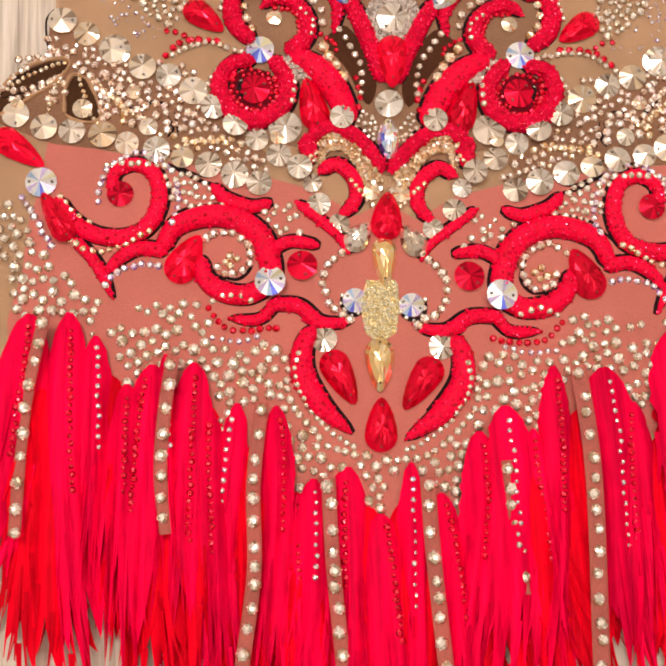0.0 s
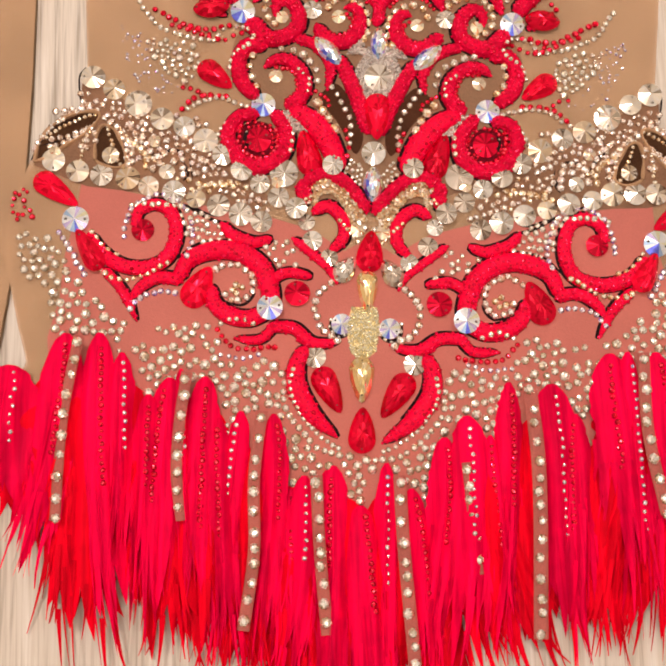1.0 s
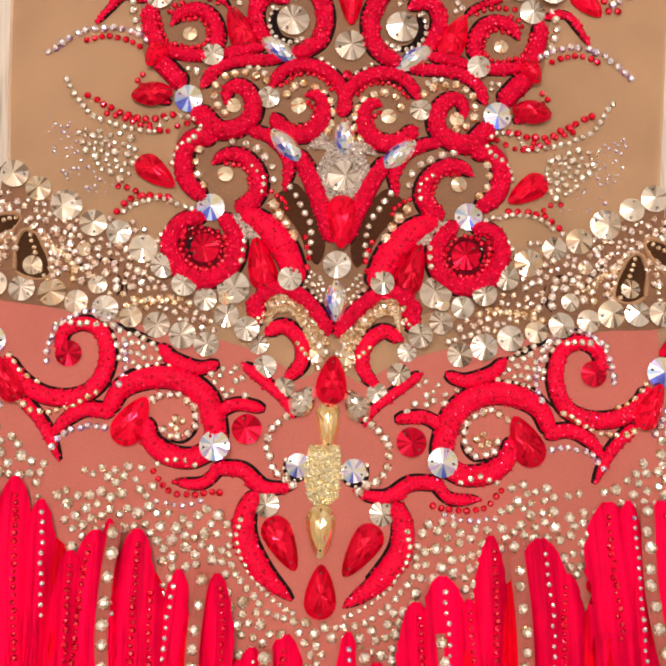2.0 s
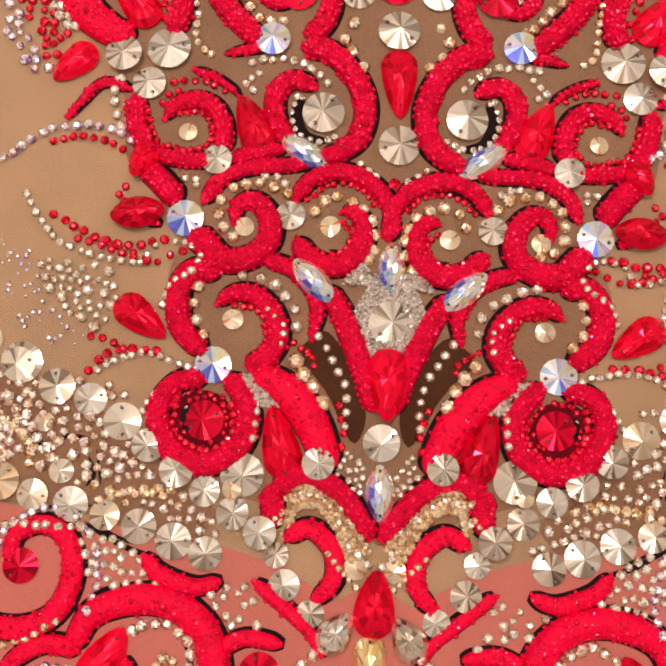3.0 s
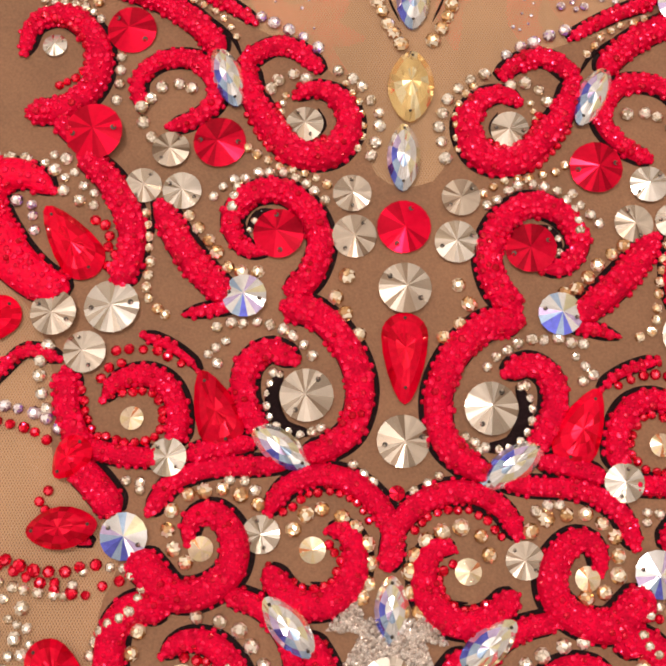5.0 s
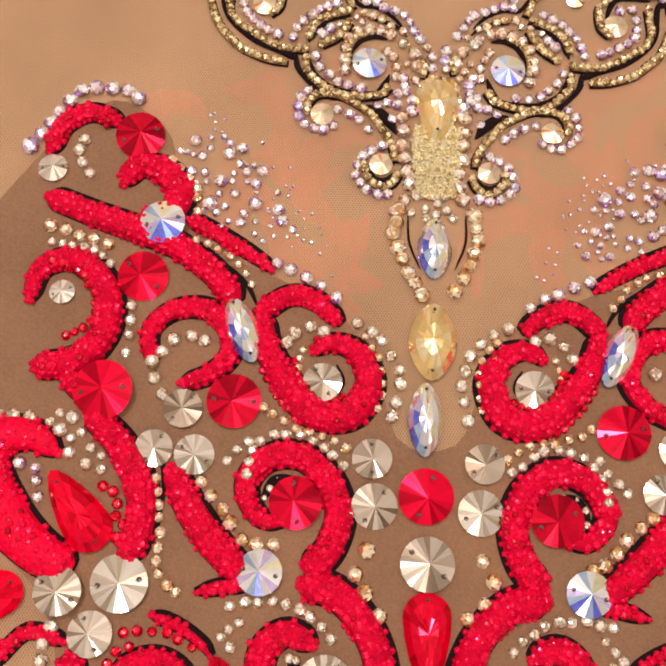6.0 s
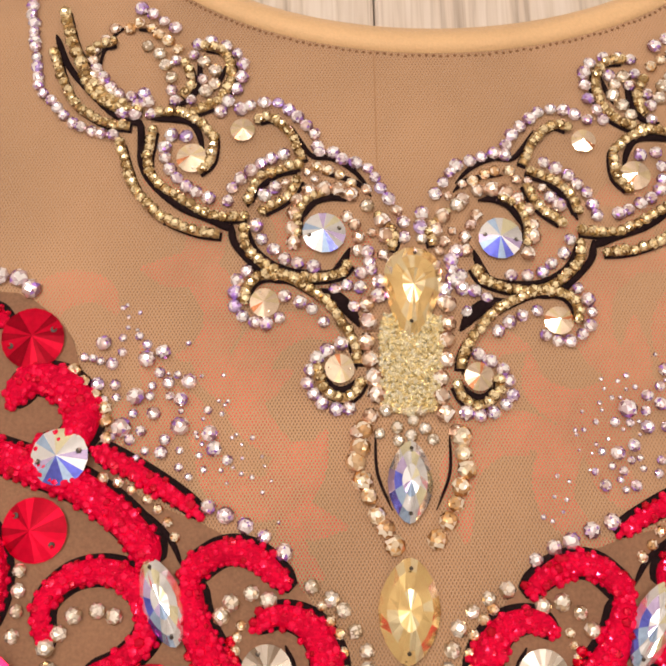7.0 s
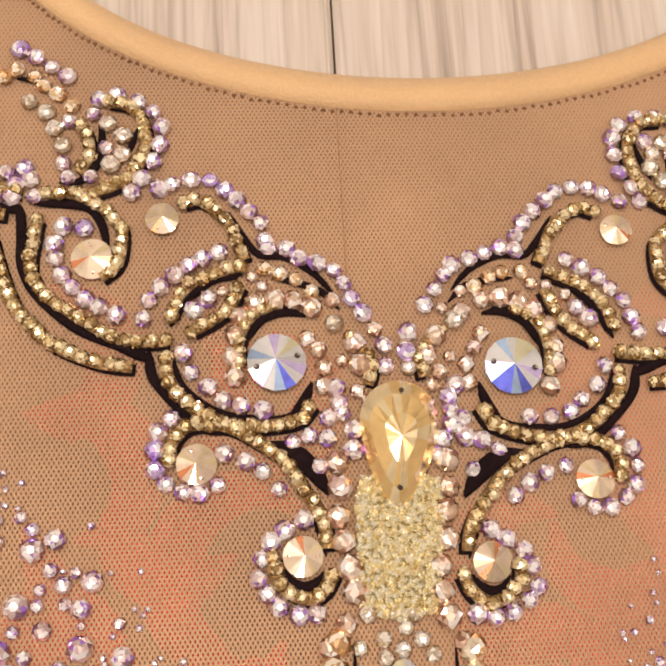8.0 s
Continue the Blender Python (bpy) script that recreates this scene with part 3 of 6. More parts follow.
def scatter(poly, count, d0, d1, kind, both=False):
    """Small stones strewn over an area, none over another stone."""
    xs, ys = [p[0] for p in poly], [p[1] for p in poly]
    made, tries = 0, 0
    near = [q for q in TAKEN if min(xs) - 12 < q[0] < max(xs) + 12 and min(ys) - 12 < q[1] < max(ys) + 12]
    while made < count and tries < count * 40:
        tries += 1
        x, y = rng.uniform(min(xs), max(xs)), rng.uniform(min(ys), max(ys))
        d = (d0 + (d1 - d0) * rng.random() ** 1.5) * (1.16 if kind == "clear" and y < 160 else 1.0)
        if not inside(x, y, poly) or lift(x, y) > 0.4:
            continue
        if any(math.hypot(q[0] - x, q[1] - y) < 0.96 * (q[2] + d / 2) for q in near):
            continue
        put_small(x, y, d, kind)
        near.append(TAKEN[-1])
        made += 1
    if both:
        scatter([mirrored(*c) for c in poly], count, d0, d1, kind)


BED = {"palegold": material("pale_gold_ground", (0.80, 0.62, 0.30), 0.4, 0.3, spread=0.3, scale=400, bump=0.6, fine=1500), "silver": material("silver_ground", (0.52, 0.45, 0.40), 0.4, 0.3, spread=0.3, scale=400, bump=0.6, fine=1500)}


def bead_patch(poly, count, d, kind, both=False):
    """A close bed of loose-lying seed beads."""
    xs, ys = [p[0] for p in poly], [p[1] for p in poly]
    made = 0
    sheet("bead_bed", poly, 0.55, 0.2, BED[kind], "pale ground under the bead bed")
    bv, bf = [], []
    while made < count:
        x, y = rng.uniform(min(xs), max(xs)), rng.uniform(min(ys), max(ys))
        if inside(x, y, poly):
            bf += bead_faces(len(bv))
            bv += bead_verts(x, y, 0.3 + rng.uniform(0, 1.0), d / 2 * rng.uniform(0.8, 1.1), 1.0, rng.random() * 6)
            made += 1
    tagged(mesh_ob("bead_patch", bv, bf, [SMALL_MAT[kind]], parent=leotard, label="close bed of golden seed beads" if kind == "palegold" else "close bed of silvery glass beads"), kind="stuff")
    if both:
        bead_patch([mirrored(*c) for c in poly], count, d, kind)


def bead_band(ctrl, w, count, d, kind, both=False):
    """A band of loose beads and small stones along a curve."""
    run = smooth_path(ctrl, 1.0)
    tan = np.gradient(run, axis=0)
    tan /= np.linalg.norm(tan, axis=1)[:, None] + 1e-9
    nor = np.stack([-tan[:, 1], tan[:, 0]], 1)
    outer = [tuple(p) for p in run + nor * w / 2]
    inner = [tuple(p) for p in run - nor * w / 2]
    sheet("bead_bed", outer + inner[::-1], 0.5, 0.2, FOLD, "tan net ground under the bead band")
    bv, bf = [], []
    for _ in range(count):
        k = rng.randrange(len(run))
        side = rng.choice((-1, -1, 1, 1, rng.uniform(-1, 1)))
        p = run[k] + nor[k] * side * w / 2 * rng.uniform(0.72, 1.0) + tan[k] * rng.uniform(-0.5, 0.5)
        bf += bead_faces(len(bv))
        bv += bead_verts(p[0], p[1], 0.5 + rng.uniform(0, 0.6), d / 2 * rng.uniform(0.7, 1.15), 1.0, rng.random() * 6)
    tagged(mesh_ob("bead_band", bv, bf, [SMALL_MAT[kind]], parent=leotard, label="band of pale golden glass beads"), kind="stuff")
    for p in run[2::4]:
        put_small(p[0] + rng.uniform(-2, 2), p[1] + rng.uniform(-2, 2), rng.uniform(2.2, 3.0), "peach")
    if both:
        bead_band([mirrored(*c) for c in ctrl], w, count, d, kind)


def chaton(x, y, z, r, turn, tilt=0.0, dice=None):
    """A small faceted stone: a table, two rings of slanting facets, slightly uneven, and a girdle."""
    dice = dice or rng
    v = []
    dx, dy = tilt * math.cos(turn * 3), tilt * math.sin(turn * 3)
    for rad, up, off in ((0.36, 0.80, 0.0), (0.72, 0.62, 0.5), (1.0, 0.28, 0.0), (0.94, 0.0, 0.0)):
        for k in range(8):
            a = turn + 2 * math.pi * (k + off) / 8
            px, py = rad * math.cos(a), rad * math.sin(a)
            lift_by = dice.uniform(-0.06, 0.06) if 0.3 < up else 0.0
            v.append(((x + px * r) * MM, (y + py * r) * MM, (z + (up + lift_by + (px * dx + py * dy) * (up > 0)) * r) * MM))
    f = [tuple(range(8))]
    f += [(k, 8 + k, (k + 1) % 8) for k in range(8)] + [(8 + k, 8 + (k + 1) % 8, (k + 1) % 8) for k in range(8)]
    f += [(8 + k, 16 + k, 16 + (k + 1) % 8) for k in range(8)] + [(8 + k, 16 + (k + 1) % 8, 8 + (k + 1) % 8) for k in range(8)]
    f += [(16 + k, 24 + k, 24 + (k + 1) % 8, 16 + (k + 1) % 8) for k in range(8)]
    return v, f


# ---- room and floor ----
def box(name, x0, y0, z0, x1, y1, z1, mat, label="", kind="structure", parent=None):
    v = [(x, y, z) for z in (z0, z1) for y in (y0, y1) for x in (x0, x1)]
    f = [(0, 2, 3, 1), (4, 5, 7, 6), (0, 1, 5, 4), (2, 6, 7, 3), (0, 4, 6, 2), (1, 3, 7, 5)]
    ob = mesh_ob(name, v, f, [mat], parent=parent)
    return tagged(ob, label, kind=kind)


FLOOR_Z = -0.0048
floor = box("floor", -2.0, -2.0, -0.06, 2.0, 2.4, FLOOR_Z - 0.008, material("screed", (0.24, 0.19, 0.14), 0.9), "pale laminate floor of long planks")
# walls and ceiling out of view, added to close the room for reflections
box("wall_west", -2.1, -2.1, -0.06, -2.0, 2.5, 2.4, WALL, "plain unseen wall added to close the room")
box("wall_east", 2.0, -2.1, -0.06, 2.1, 2.5, 2.4, WALL, "plain unseen wall added to close the room")
box("wall_south", -2.0, -2.1, -0.06, 2.0, -2.0, 2.4, WALL, "plain unseen wall added to close the room")
box("wall_north", -2.0, 2.4, -0.06, 2.0, 2.5, 2.4, WALL, "plain unseen wall added to close the room")
box("ceiling", -2.1, -2.1, 2.4, 2.1, 2.5, 2.5, CEIL, "white unseen ceiling added to close the room")


def plank(x0, x1, y0, y1):
    """One laminate board with eased edges."""
    e, g, t = 0.0008, 0.0002, FLOOR_Z
    x0, x1, y0, y1 = x0 + g, x1 - g, y0 + g, y1 - g
    v = [(x0, y0, t - 0.008), (x1, y0, t - 0.008), (x1, y1, t - 0.008), (x0, y1, t - 0.008),
         (x0, y0, t - 0.0009), (x1, y0, t - 0.0009), (x1, y1, t - 0.0009), (x0, y1, t - 0.0009),
         (x0 + e, y0 + e, t), (x1 - e, y0 + e, t), (x1 - e, y1 - e, t), (x0 + e, y1 - e, t)]
    f = [(8, 9, 10, 11)]
    for o in (0, 4):
        f += [(o + k, o + (k + 1) % 4, o + 4 + (k + 1) % 4, o + 4 + k) for k in range(4)]
    mesh_ob("plank", v, f, [WOOD], parent=floor)


def neck_arc(grow, count=28):
    """Half ellipse of the round neckline, widened by grow (mm)."""
    return [(15 - (70 + grow) * math.cos(math.pi * k / count), 555.2 - (38 + grow) * math.sin(math.pi * k / count)) for k in range(count + 1)]


LEFT = [(-136, 330), (-136, 285), (-135, 254), (-137, 236), (-158, 215), (-163, 202), (-170, 182), (-170, 167), (-164, 137), (-160, 121), (-165, 106), (-100, 87), (-30, 36)]
RIGHT = [mirrored(*p) for p in LEFT]


def body_outline(grow):
    neck = neck_arc(grow)
    left = [neck[0], (-150, 640), (-168, 560), (-172, 420), (-160, 345)] + LEFT
    right = [(neck[-1][0], neck[-1][1]), (180, 640), (190, 560), (185, 420), (165, 345)] + RIGHT
    return left + right[::-1] + neck[::-1][1:-1]


sheet("front_panel", body_outline(4.5), 0.0, 0.35, NET, "sheer nude stretch net")
sheet("back_panel", body_outline(2.0), -3.9, 0.5, NET_BACK, "nude back layer with shade put into its colour")
# darker sheets inside the body that paint the shade of its sides
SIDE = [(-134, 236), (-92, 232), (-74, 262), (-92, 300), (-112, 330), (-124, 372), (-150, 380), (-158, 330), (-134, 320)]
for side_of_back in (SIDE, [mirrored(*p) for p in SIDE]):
    sheet("side_shade", [tuple(p) for p in smooth_path(side_of_back + side_of_back[:1], 4.0)[:-1]], -3.3, 0.3, material("side_shade_tan", (0.135, 0.078, 0.036), 0.8, spread=0.3, scale=30, bump=0.3, fine=1500), "darker sheet painting shade at the sides of the back")
SLEEVE = [(-150, 636), (-168, 560), (-171, 420), (-164, 345), (-159, 330), (-159, 285), (-160, 245), (-162, 206), (-167, 161), (-176, 106), (-262, 106), (-276, 200), (-272, 400), (-215, 585)]
sheet("sleeve", SLEEVE, -0.9, 0.35, NET, "sheer nude net sleeve")
sheet("sleeve", [(-x - 2, y - 8) for x, y in SLEEVE], -0.9, 0.35, NET, "sheer nude net sleeve")
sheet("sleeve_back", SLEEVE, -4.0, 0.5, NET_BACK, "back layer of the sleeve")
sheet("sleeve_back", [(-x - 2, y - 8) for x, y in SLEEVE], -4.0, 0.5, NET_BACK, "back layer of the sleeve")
LIN = [(-137, 200), (-140, 182), (-144, 167), (-146, 148), (-151, 131), (-150, 109), (-89, 87), (-18, 36)]
LIN_TOP = [(-14, 170), (-22, 166), (-36, 176), (-60, 184), (-100, 191)]
sheet("hip_lining", LIN + [mirrored(*p) for p in LIN[::-1]] + [mirrored(*p) for p in LIN_TOP[::-1]] + LIN_TOP, 0.28, 0.22, LINING, "salmon pink opaque lining")


MOTIF = [(1, 364), (-6, 368), (-11, 385), (-19, 398), (-35, 408), (-51, 416), (-60, 432), (-66, 450), (-86, 454), (-122, 403), (-118, 378), (-107, 359), (-101, 343), (-90, 332), (-84, 317), (-83, 298), (-77, 289), (-69, 284), (-66, 272), (-70, 260), (-68, 242), (-61, 236), (-72, 228), (-72, 214), (-69, 204), (-38, 192), (-10, 182)]
sheet("motif_panel", [tuple(p) for p in smooth_path(MOTIF + [mirrored(*p) for p in MOTIF[::-1]] + MOTIF[:1], 4.0)[:-1]], 0.2, 0.18, material("brown_net_panel", (0.262, 0.134, 0.071), 0.8, spread=0.25, scale=40, bump=0.3, fine=1600), "brown net backing of the beaded motif")


# painted shade beside the V, where the net lies over the hollow body
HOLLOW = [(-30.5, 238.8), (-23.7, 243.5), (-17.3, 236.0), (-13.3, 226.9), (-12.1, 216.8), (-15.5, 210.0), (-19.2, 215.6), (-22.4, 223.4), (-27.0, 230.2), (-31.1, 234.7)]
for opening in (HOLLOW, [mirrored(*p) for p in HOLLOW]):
    sheet("hollow_shade", [tuple(p) for p in smooth_path(opening + opening[:1], 2.0)[:-1]], 0.42, 0.12, material("hollow_shade_brown", (0.066, 0.024, 0.012), 0.9, spread=0.35, scale=60, bump=0.3, fine=1600, spec=0.08), "dark sheet painting the shaded hollow beside the centre scrolls")


# waist net, its colour darkened for shade between the sewn stones
BELT = [(-137, 249), (-111, 233), (-83, 218), (-68, 203), (-54, 191), (-60, 184), (-74, 185), (-94, 192), (-135, 198), (-158, 208), (-152, 221), (-138, 232)]
for part_of_belt in (BELT, [mirrored(*p) for p in BELT]):
    sheet("waist_panel", part_of_belt, 0.36, 0.14, material("shaded_tan_net", (0.235, 0.112, 0.058), 0.8, spread=0.3, scale=60, bump=0.3, fine=1600), "tan net backing of the waist band, shade painted in")


SEAM_A, SEAM_B = ((0, 514), (0, 479))


def neck_binding():
    """A narrow folded strip round the neckline with a stitched seam."""
    arc_in, arc_mid, arc_out = neck_arc(-1.3, 60), neck_arc(2.0, 60), neck_arc(4.9, 60)
    rows = [(arc_in, -1.2), (arc_in, 0.15), (arc_mid, 0.4), (arc_out, 0.2), (arc_out, -0.6)]
    v = [(x * MM, y * MM, z * MM) for arc, z in rows for x, y in arc]
    m = len(arc_in)
    f = [(r * m + k, r * m + k + 1, (r + 1) * m + k + 1, (r + 1) * m + k) for r in range(len(rows) - 1) for k in range(m - 1)]
    mesh_ob("neck_binding", v, f, [BIND], smooth=True, parent=leotard, label="smooth tan binding of the neckline")
    seam = neck_arc(5.6, 150)
    bv, bf = [], []
    for x, y in seam:
        bf += bead_faces(len(bv))
        bv += bead_verts(x, y + rng.uniform(-0.2, 0.2), -0.05, 0.42, 0.5)
    mesh_ob("seam_stitches", bv, bf, [material("brown_thread", (0.20, 0.09, 0.035), 0.8)], parent=leotard, label="brown overlock stitches")


neck_binding()
seam_run = smooth_path([SEAM_A, SEAM_B], 2.0)
sv, sf, _ = ribbon(seam_run, np.full(len(seam_run), 0.28), np.full(len(seam_run), 0.1), side=5, base=0.02)
mesh_ob("centre_seam", sv, sf, [FOLD], smooth=True, parent=leotard, label="fine centre seam in the net")


def back_thread(ctrl, w):
    """Embroidery of the back layer, which glows faintly through the net."""
    pts = smooth_path(ctrl, 2.0)
    wid = width_run(len(pts), w)
    verts, faces, _ = ribbon(pts, wid, np.full(len(pts), 0.8), side=5, base=-3.9)
    mesh_ob("back_embroidery", verts, faces, [BACKRED], smooth=True, parent=leotard, label="dull red embroidery behind the net")


# ---- feathers and hem strips ----
LAYER = [0]


def feather(x1, y1, x2, y2, w):
    """A long red feather sewn on by its rounded top: one vane, crowned along the quill, that parts into ragged points below."""
    LAYER[0] += 1
    for under in (0, 1, 2):
        a, b = np.array((x1, y1), float), np.array((x2, y2), float)
        if not under:
            b = b + np.array((rng.uniform(-5, 5), rng.uniform(-16, 2)))
        if under:
            a = a + np.array((rng.uniform(-8, 8), -14.0 * under))
            b = b + np.array((rng.uniform(-14, 14), rng.uniform(-14, 8)))
        way = b - a
        long = np.linalg.norm(way)
        way /= long
        side = np.array((-way[1], way[0]))
        wide = w * (rng.uniform(0.88, 1.14) if not under else 1.5)
        cols, body = 14, 26
        split = rng.uniform(0.50, 0.74)
        base = 2.0 - 2.6 * under + (LAYER[0] % 2) * 0.8 + rng.uniform(-0.8, 0.8)
        bend = rng.uniform(-0.09, 0.09)
        wave = rng.uniform(0, 6)

        def place(u, s, dz=0.0):
            top = min(1.0, (s / 0.17 + 0.015) ** 0.42)
            shape = top * (1.0 + 0.10 * s - 0.25 * max(0, s - 0.6))
            along = s * long
            q = a + way * along + side * (u * shape * wide / 2 + bend * along * s + 1.2 * math.sin(4 * s + wave))
            z = base + 6.0 * (1 - abs(u) ** 1.6) * min(1, 0.35 + s * 3) + 1.3 * math.sin(6 * u + wave + 4 * s) * min(1, 3 * s) + 1.2 * math.sin(3.1 * s + wave) + dz
            return (q[0] * MM, q[1] * MM, max(z, -3.6) * MM)

        v, f = [], []
        for i in range(body + 1):
            for k in range(cols + 1):
                fray = rng.uniform(0.88, 1.04) if k in (0, cols) else 1.0
                v.append(place((k / cols * 2 - 1) * fray, split * i / body))
        for i in range(body):
            for k in range(cols):
                o = i * (cols + 1) + k
                f.append((o, o + 1, o + cols + 2, o + cols + 1))
        edge = body * (cols + 1)
        k = 0
        while k < cols:
            span = min(cols - k, rng.choice((1, 2, 3, 3, 4, 5)))
            u0, u1 = k / cols * 2 - 1, (k + span) / cols * 2 - 1
            tip = rng.uniform(split + 0.14, 1.0) * (1 - 0.10 * abs(u0 + u1) / 2)
            lean = (u0 + u1) / 2 * rng.uniform(0.8, 1.5) + rng.uniform(-0.12, 0.12)
            prev = [edge + k + m for m in range(span + 1)]
            for i in range(1, 6):
                t = i / 6
                row = []
                for m in range(span + 1):
                    u = u0 + (u1 - u0) * m / span
                    row.append(len(v))
                    v.append(place(u + (lean - u) * t ** 1.5, split + (tip - split) * t, -0.4 * t))
                for m in range(span):
                    f.append((prev[m], prev[m + 1], row[m + 1], row[m]))
                prev = row
            o = len(v)
            v.append(place(lean, tip, -0.6))
            for m in range(span):
                f.append((prev[m], prev[m + 1], o))
            k += span
        bv, bf = [], []
        for _ in range(18):
            u0, s0 = rng.uniform(-1, 1), rng.uniform(0.3, split + 0.12)
            s1 = min(1.04, s0 + rng.uniform(0.12, 0.34))
            drift, thin = u0 * rng.uniform(0.0, 0.5) + rng.uniform(-0.25, 0.25), rng.uniform(0.04, 0.12)
            prev = None
            for i in range(5):
                t = i / 4
                u, s = u0 + drift * t * t, s0 + (s1 - s0) * t
                row = [len(bv), len(bv) + 1]
                bv.append(place(u - thin * (1 - 0.85 * t), s, 0.5 + 0.5 * math.sin(3 * t)))
                bv.append(place(u + thin * (1 - 0.85 * t), s, 0.5 + 0.5 * math.sin(3 * t)))
                if prev:
                    bf.append((prev[0], prev[1], row[1], row[0]))
                prev = row
        ob = mesh_ob("feather", v, f, [FEATHER if not under else FEATHER_LOW], smooth=True, parent=leotard, label="long ragged red feather" if not under else "red feather of the lower layer")
        tagged(mesh_ob("barb_fringe", bv, bf, [FEATHER if not under else FEATHER_LOW], smooth=True, parent=ob), kind="stuff")
        if not under:
            ridge = [Vector(place(0.0, s, 0.05)) / MM for s in np.linspace(0.04, split, 20)]
            pts = np.array([(p.x, p.y) for p in ridge])
            qv, qf, _ = ribbon(pts, np.linspace(0.8, 0.4, 20), np.full(20, 0.3), side=5)
            qv = [(x, y, z + ridge[i // 5].z * MM) for i, (x, y, z) in enumerate(qv)]
            mesh_ob("quill", qv, qf, [FEATHER], smooth=True, parent=ob)
            off = rng.uniform(-0.35, 0.35)
            kind = ("red", "lilac", "red")[LAYER[0] % 3]
            for s in np.arange(0.05, rng.uniform(0.35, 0.6), (2.7 if kind == "red" else 3.6) / long):
                p = place(off + rng.uniform(-0.05, 0.05), s)
                SMALL.append((p[0] / MM, p[1] / MM, p[2] / MM + 0.05, rng.uniform(1.6, 2.8) if kind == "red" else rng.uniform(1.4, 2.2), kind))


def stone_strip(ctrl, w):
    """A loose strip of nude net set with a row of stones."""
    pts = smooth_path(ctrl, 2.0)
    n = len(pts)
    verts, faces, _ = ribbon(pts, np.full(n, 0.82 * w), np.full(n, 0.5), side=5, base=8.6)
    mesh_ob("hem_strip", verts, faces, [STRIP], parent=leotard, label="narrow nude fabric strip set with stones")
    row = smooth_path(ctrl, 0.5)
    k = 6
    while k < len(row):
        d = rng.uniform(3.9, 5.2)
        SMALL.append((row[k][0] + rng.uniform(-0.7, 0.7), row[k][1], 9.05, d, "clear"))
        k += int(rng.uniform(11, 19))


# ---- the embroidery, in mm on the costume ----
# chest motif: scrolls
scroll([(-86.7, 363.0), (-93.7, 367.6), (-101.4, 366.5), (-103.8, 358.8), (-97.8, 348.0), (-89.8, 340.2), (-81.4, 336.2)], (3.3, 10.1, 7.1), beads=0.3, both=True)
scroll([(-80.6, 373.2), (-72.9, 366.1), (-67.2, 355.8), (-66.4, 347.0), (-69.5, 338.2)], (4.8, 6.2, 5.5), both=True)
scroll([(-60.1, 360.5), (-55.8, 351.7), (-49.8, 343.0), (-42.0, 334.8)], (4.4, 6.2, 5.5), both=True)
scroll([(-40.9, 333.0), (-46.3, 332.5), (-53.6, 331.1)], (3.2, 2.6, 0.9), both=True)
scroll([(-33.0, 346.8), (-39.1, 348.6), (-42.1, 355.6), (-37.7, 362.0), (-29.5, 363.0), (-22.5, 357.4), (-19.8, 349.2), (-22.4, 340.8), (-28.0, 335.7)], (2.6, 5.5, 6.0), both=True)
scroll([(-29.0, 333.4), (-20.3, 330.8), (-13.3, 322.8), (-10.2, 312.8), (-12.5, 303.0), (-18.5, 298.3), (-24.5, 296.7)], (6.5, 6.0, 4.8), both=True)
scroll([(-25.4, 319.4), (-32.0, 322.2), (-37.3, 318.2), (-37.8, 310.3), (-33.8, 301.8)], (4.3, 5.3, 4.3), both=True)
scroll([(-71.5, 310.0), (-68.1, 314.9), (-61.8, 316.2), (-56.1, 313.2), (-53.4, 306.6), (-53.9, 299.0)], (2.5, 4.7, 4.7), both=True)
scroll([(-80.5, 317.9), (-80.0, 309.1), (-77.4, 301.5), (-75.6, 297.3)], (4.9, 5.3, 6.0), both=True)
scroll([(-76.2, 299.2), (-68.3, 297.3), (-60.9, 296.5), (-54.6, 296.5)], (4.6, 4.2, 3.8), both=True)
scroll([(-51.5, 296.6), (-43.2, 298.8), (-34.8, 299.9)], (3.8, 4.2, 3.6), both=True)
scroll([(-77.4, 295.1), (-72.1, 289.8), (-66.7, 283.1)], (6.3, 6.5, 6.1), both=True)
scroll([(-59.5, 283.1), (-54.4, 290.5), (-45.1, 294.0), (-33.6, 294.5), (-26.1, 295.5)], (3.7, 4.1, 3.5), both=True)
scroll([(-50.5, 276.2), (-48.9, 282.5), (-43.8, 283.3), (-39.5, 277.5), (-40.3, 270.4), (-46.3, 265.7), (-53.4, 265.2), (-58.9, 270.2), (-62.8, 274.3)], (2.7, 6.2, 7.4), both=True)
scroll([(-31.9, 283.3), (-28.3, 288.9), (-21.1, 292.3), (-13.6, 291.1), (-7.5, 286.9), (-3.4, 280.4), (-2.7, 271.1)], (3.5, 4.8, 4.1), both=True)
scroll([(-18.4, 279.7), (-13.5, 279.0), (-11.4, 273.4), (-13.5, 266.7), (-20.0, 262.8), (-26.9, 264.6), (-32.1, 271.4)], (3.1, 6.0, 4.7), both=True)
scroll([(-54.3, 261.2), (-60.9, 262.6), (-65.6, 259.1), (-67.0, 251.9), (-65.4, 244.3), (-58.8, 237.1)], (6.1, 6.1, 5.1), both=True)
scroll([(-55.4, 251.7), (-50.2, 255.2), (-43.7, 254.1), (-38.5, 248.2), (-37.4, 241.4), (-40.6, 235.8), (-46.7, 232.4)], (3.0, 5.4, 6.0), both=True)
scroll([(-41.6, 265.5), (-33.0, 262.1), (-27.4, 255.9), (-25.7, 249.0), (-27.6, 240.5)], (4.1, 4.3, 1.8), both=True)
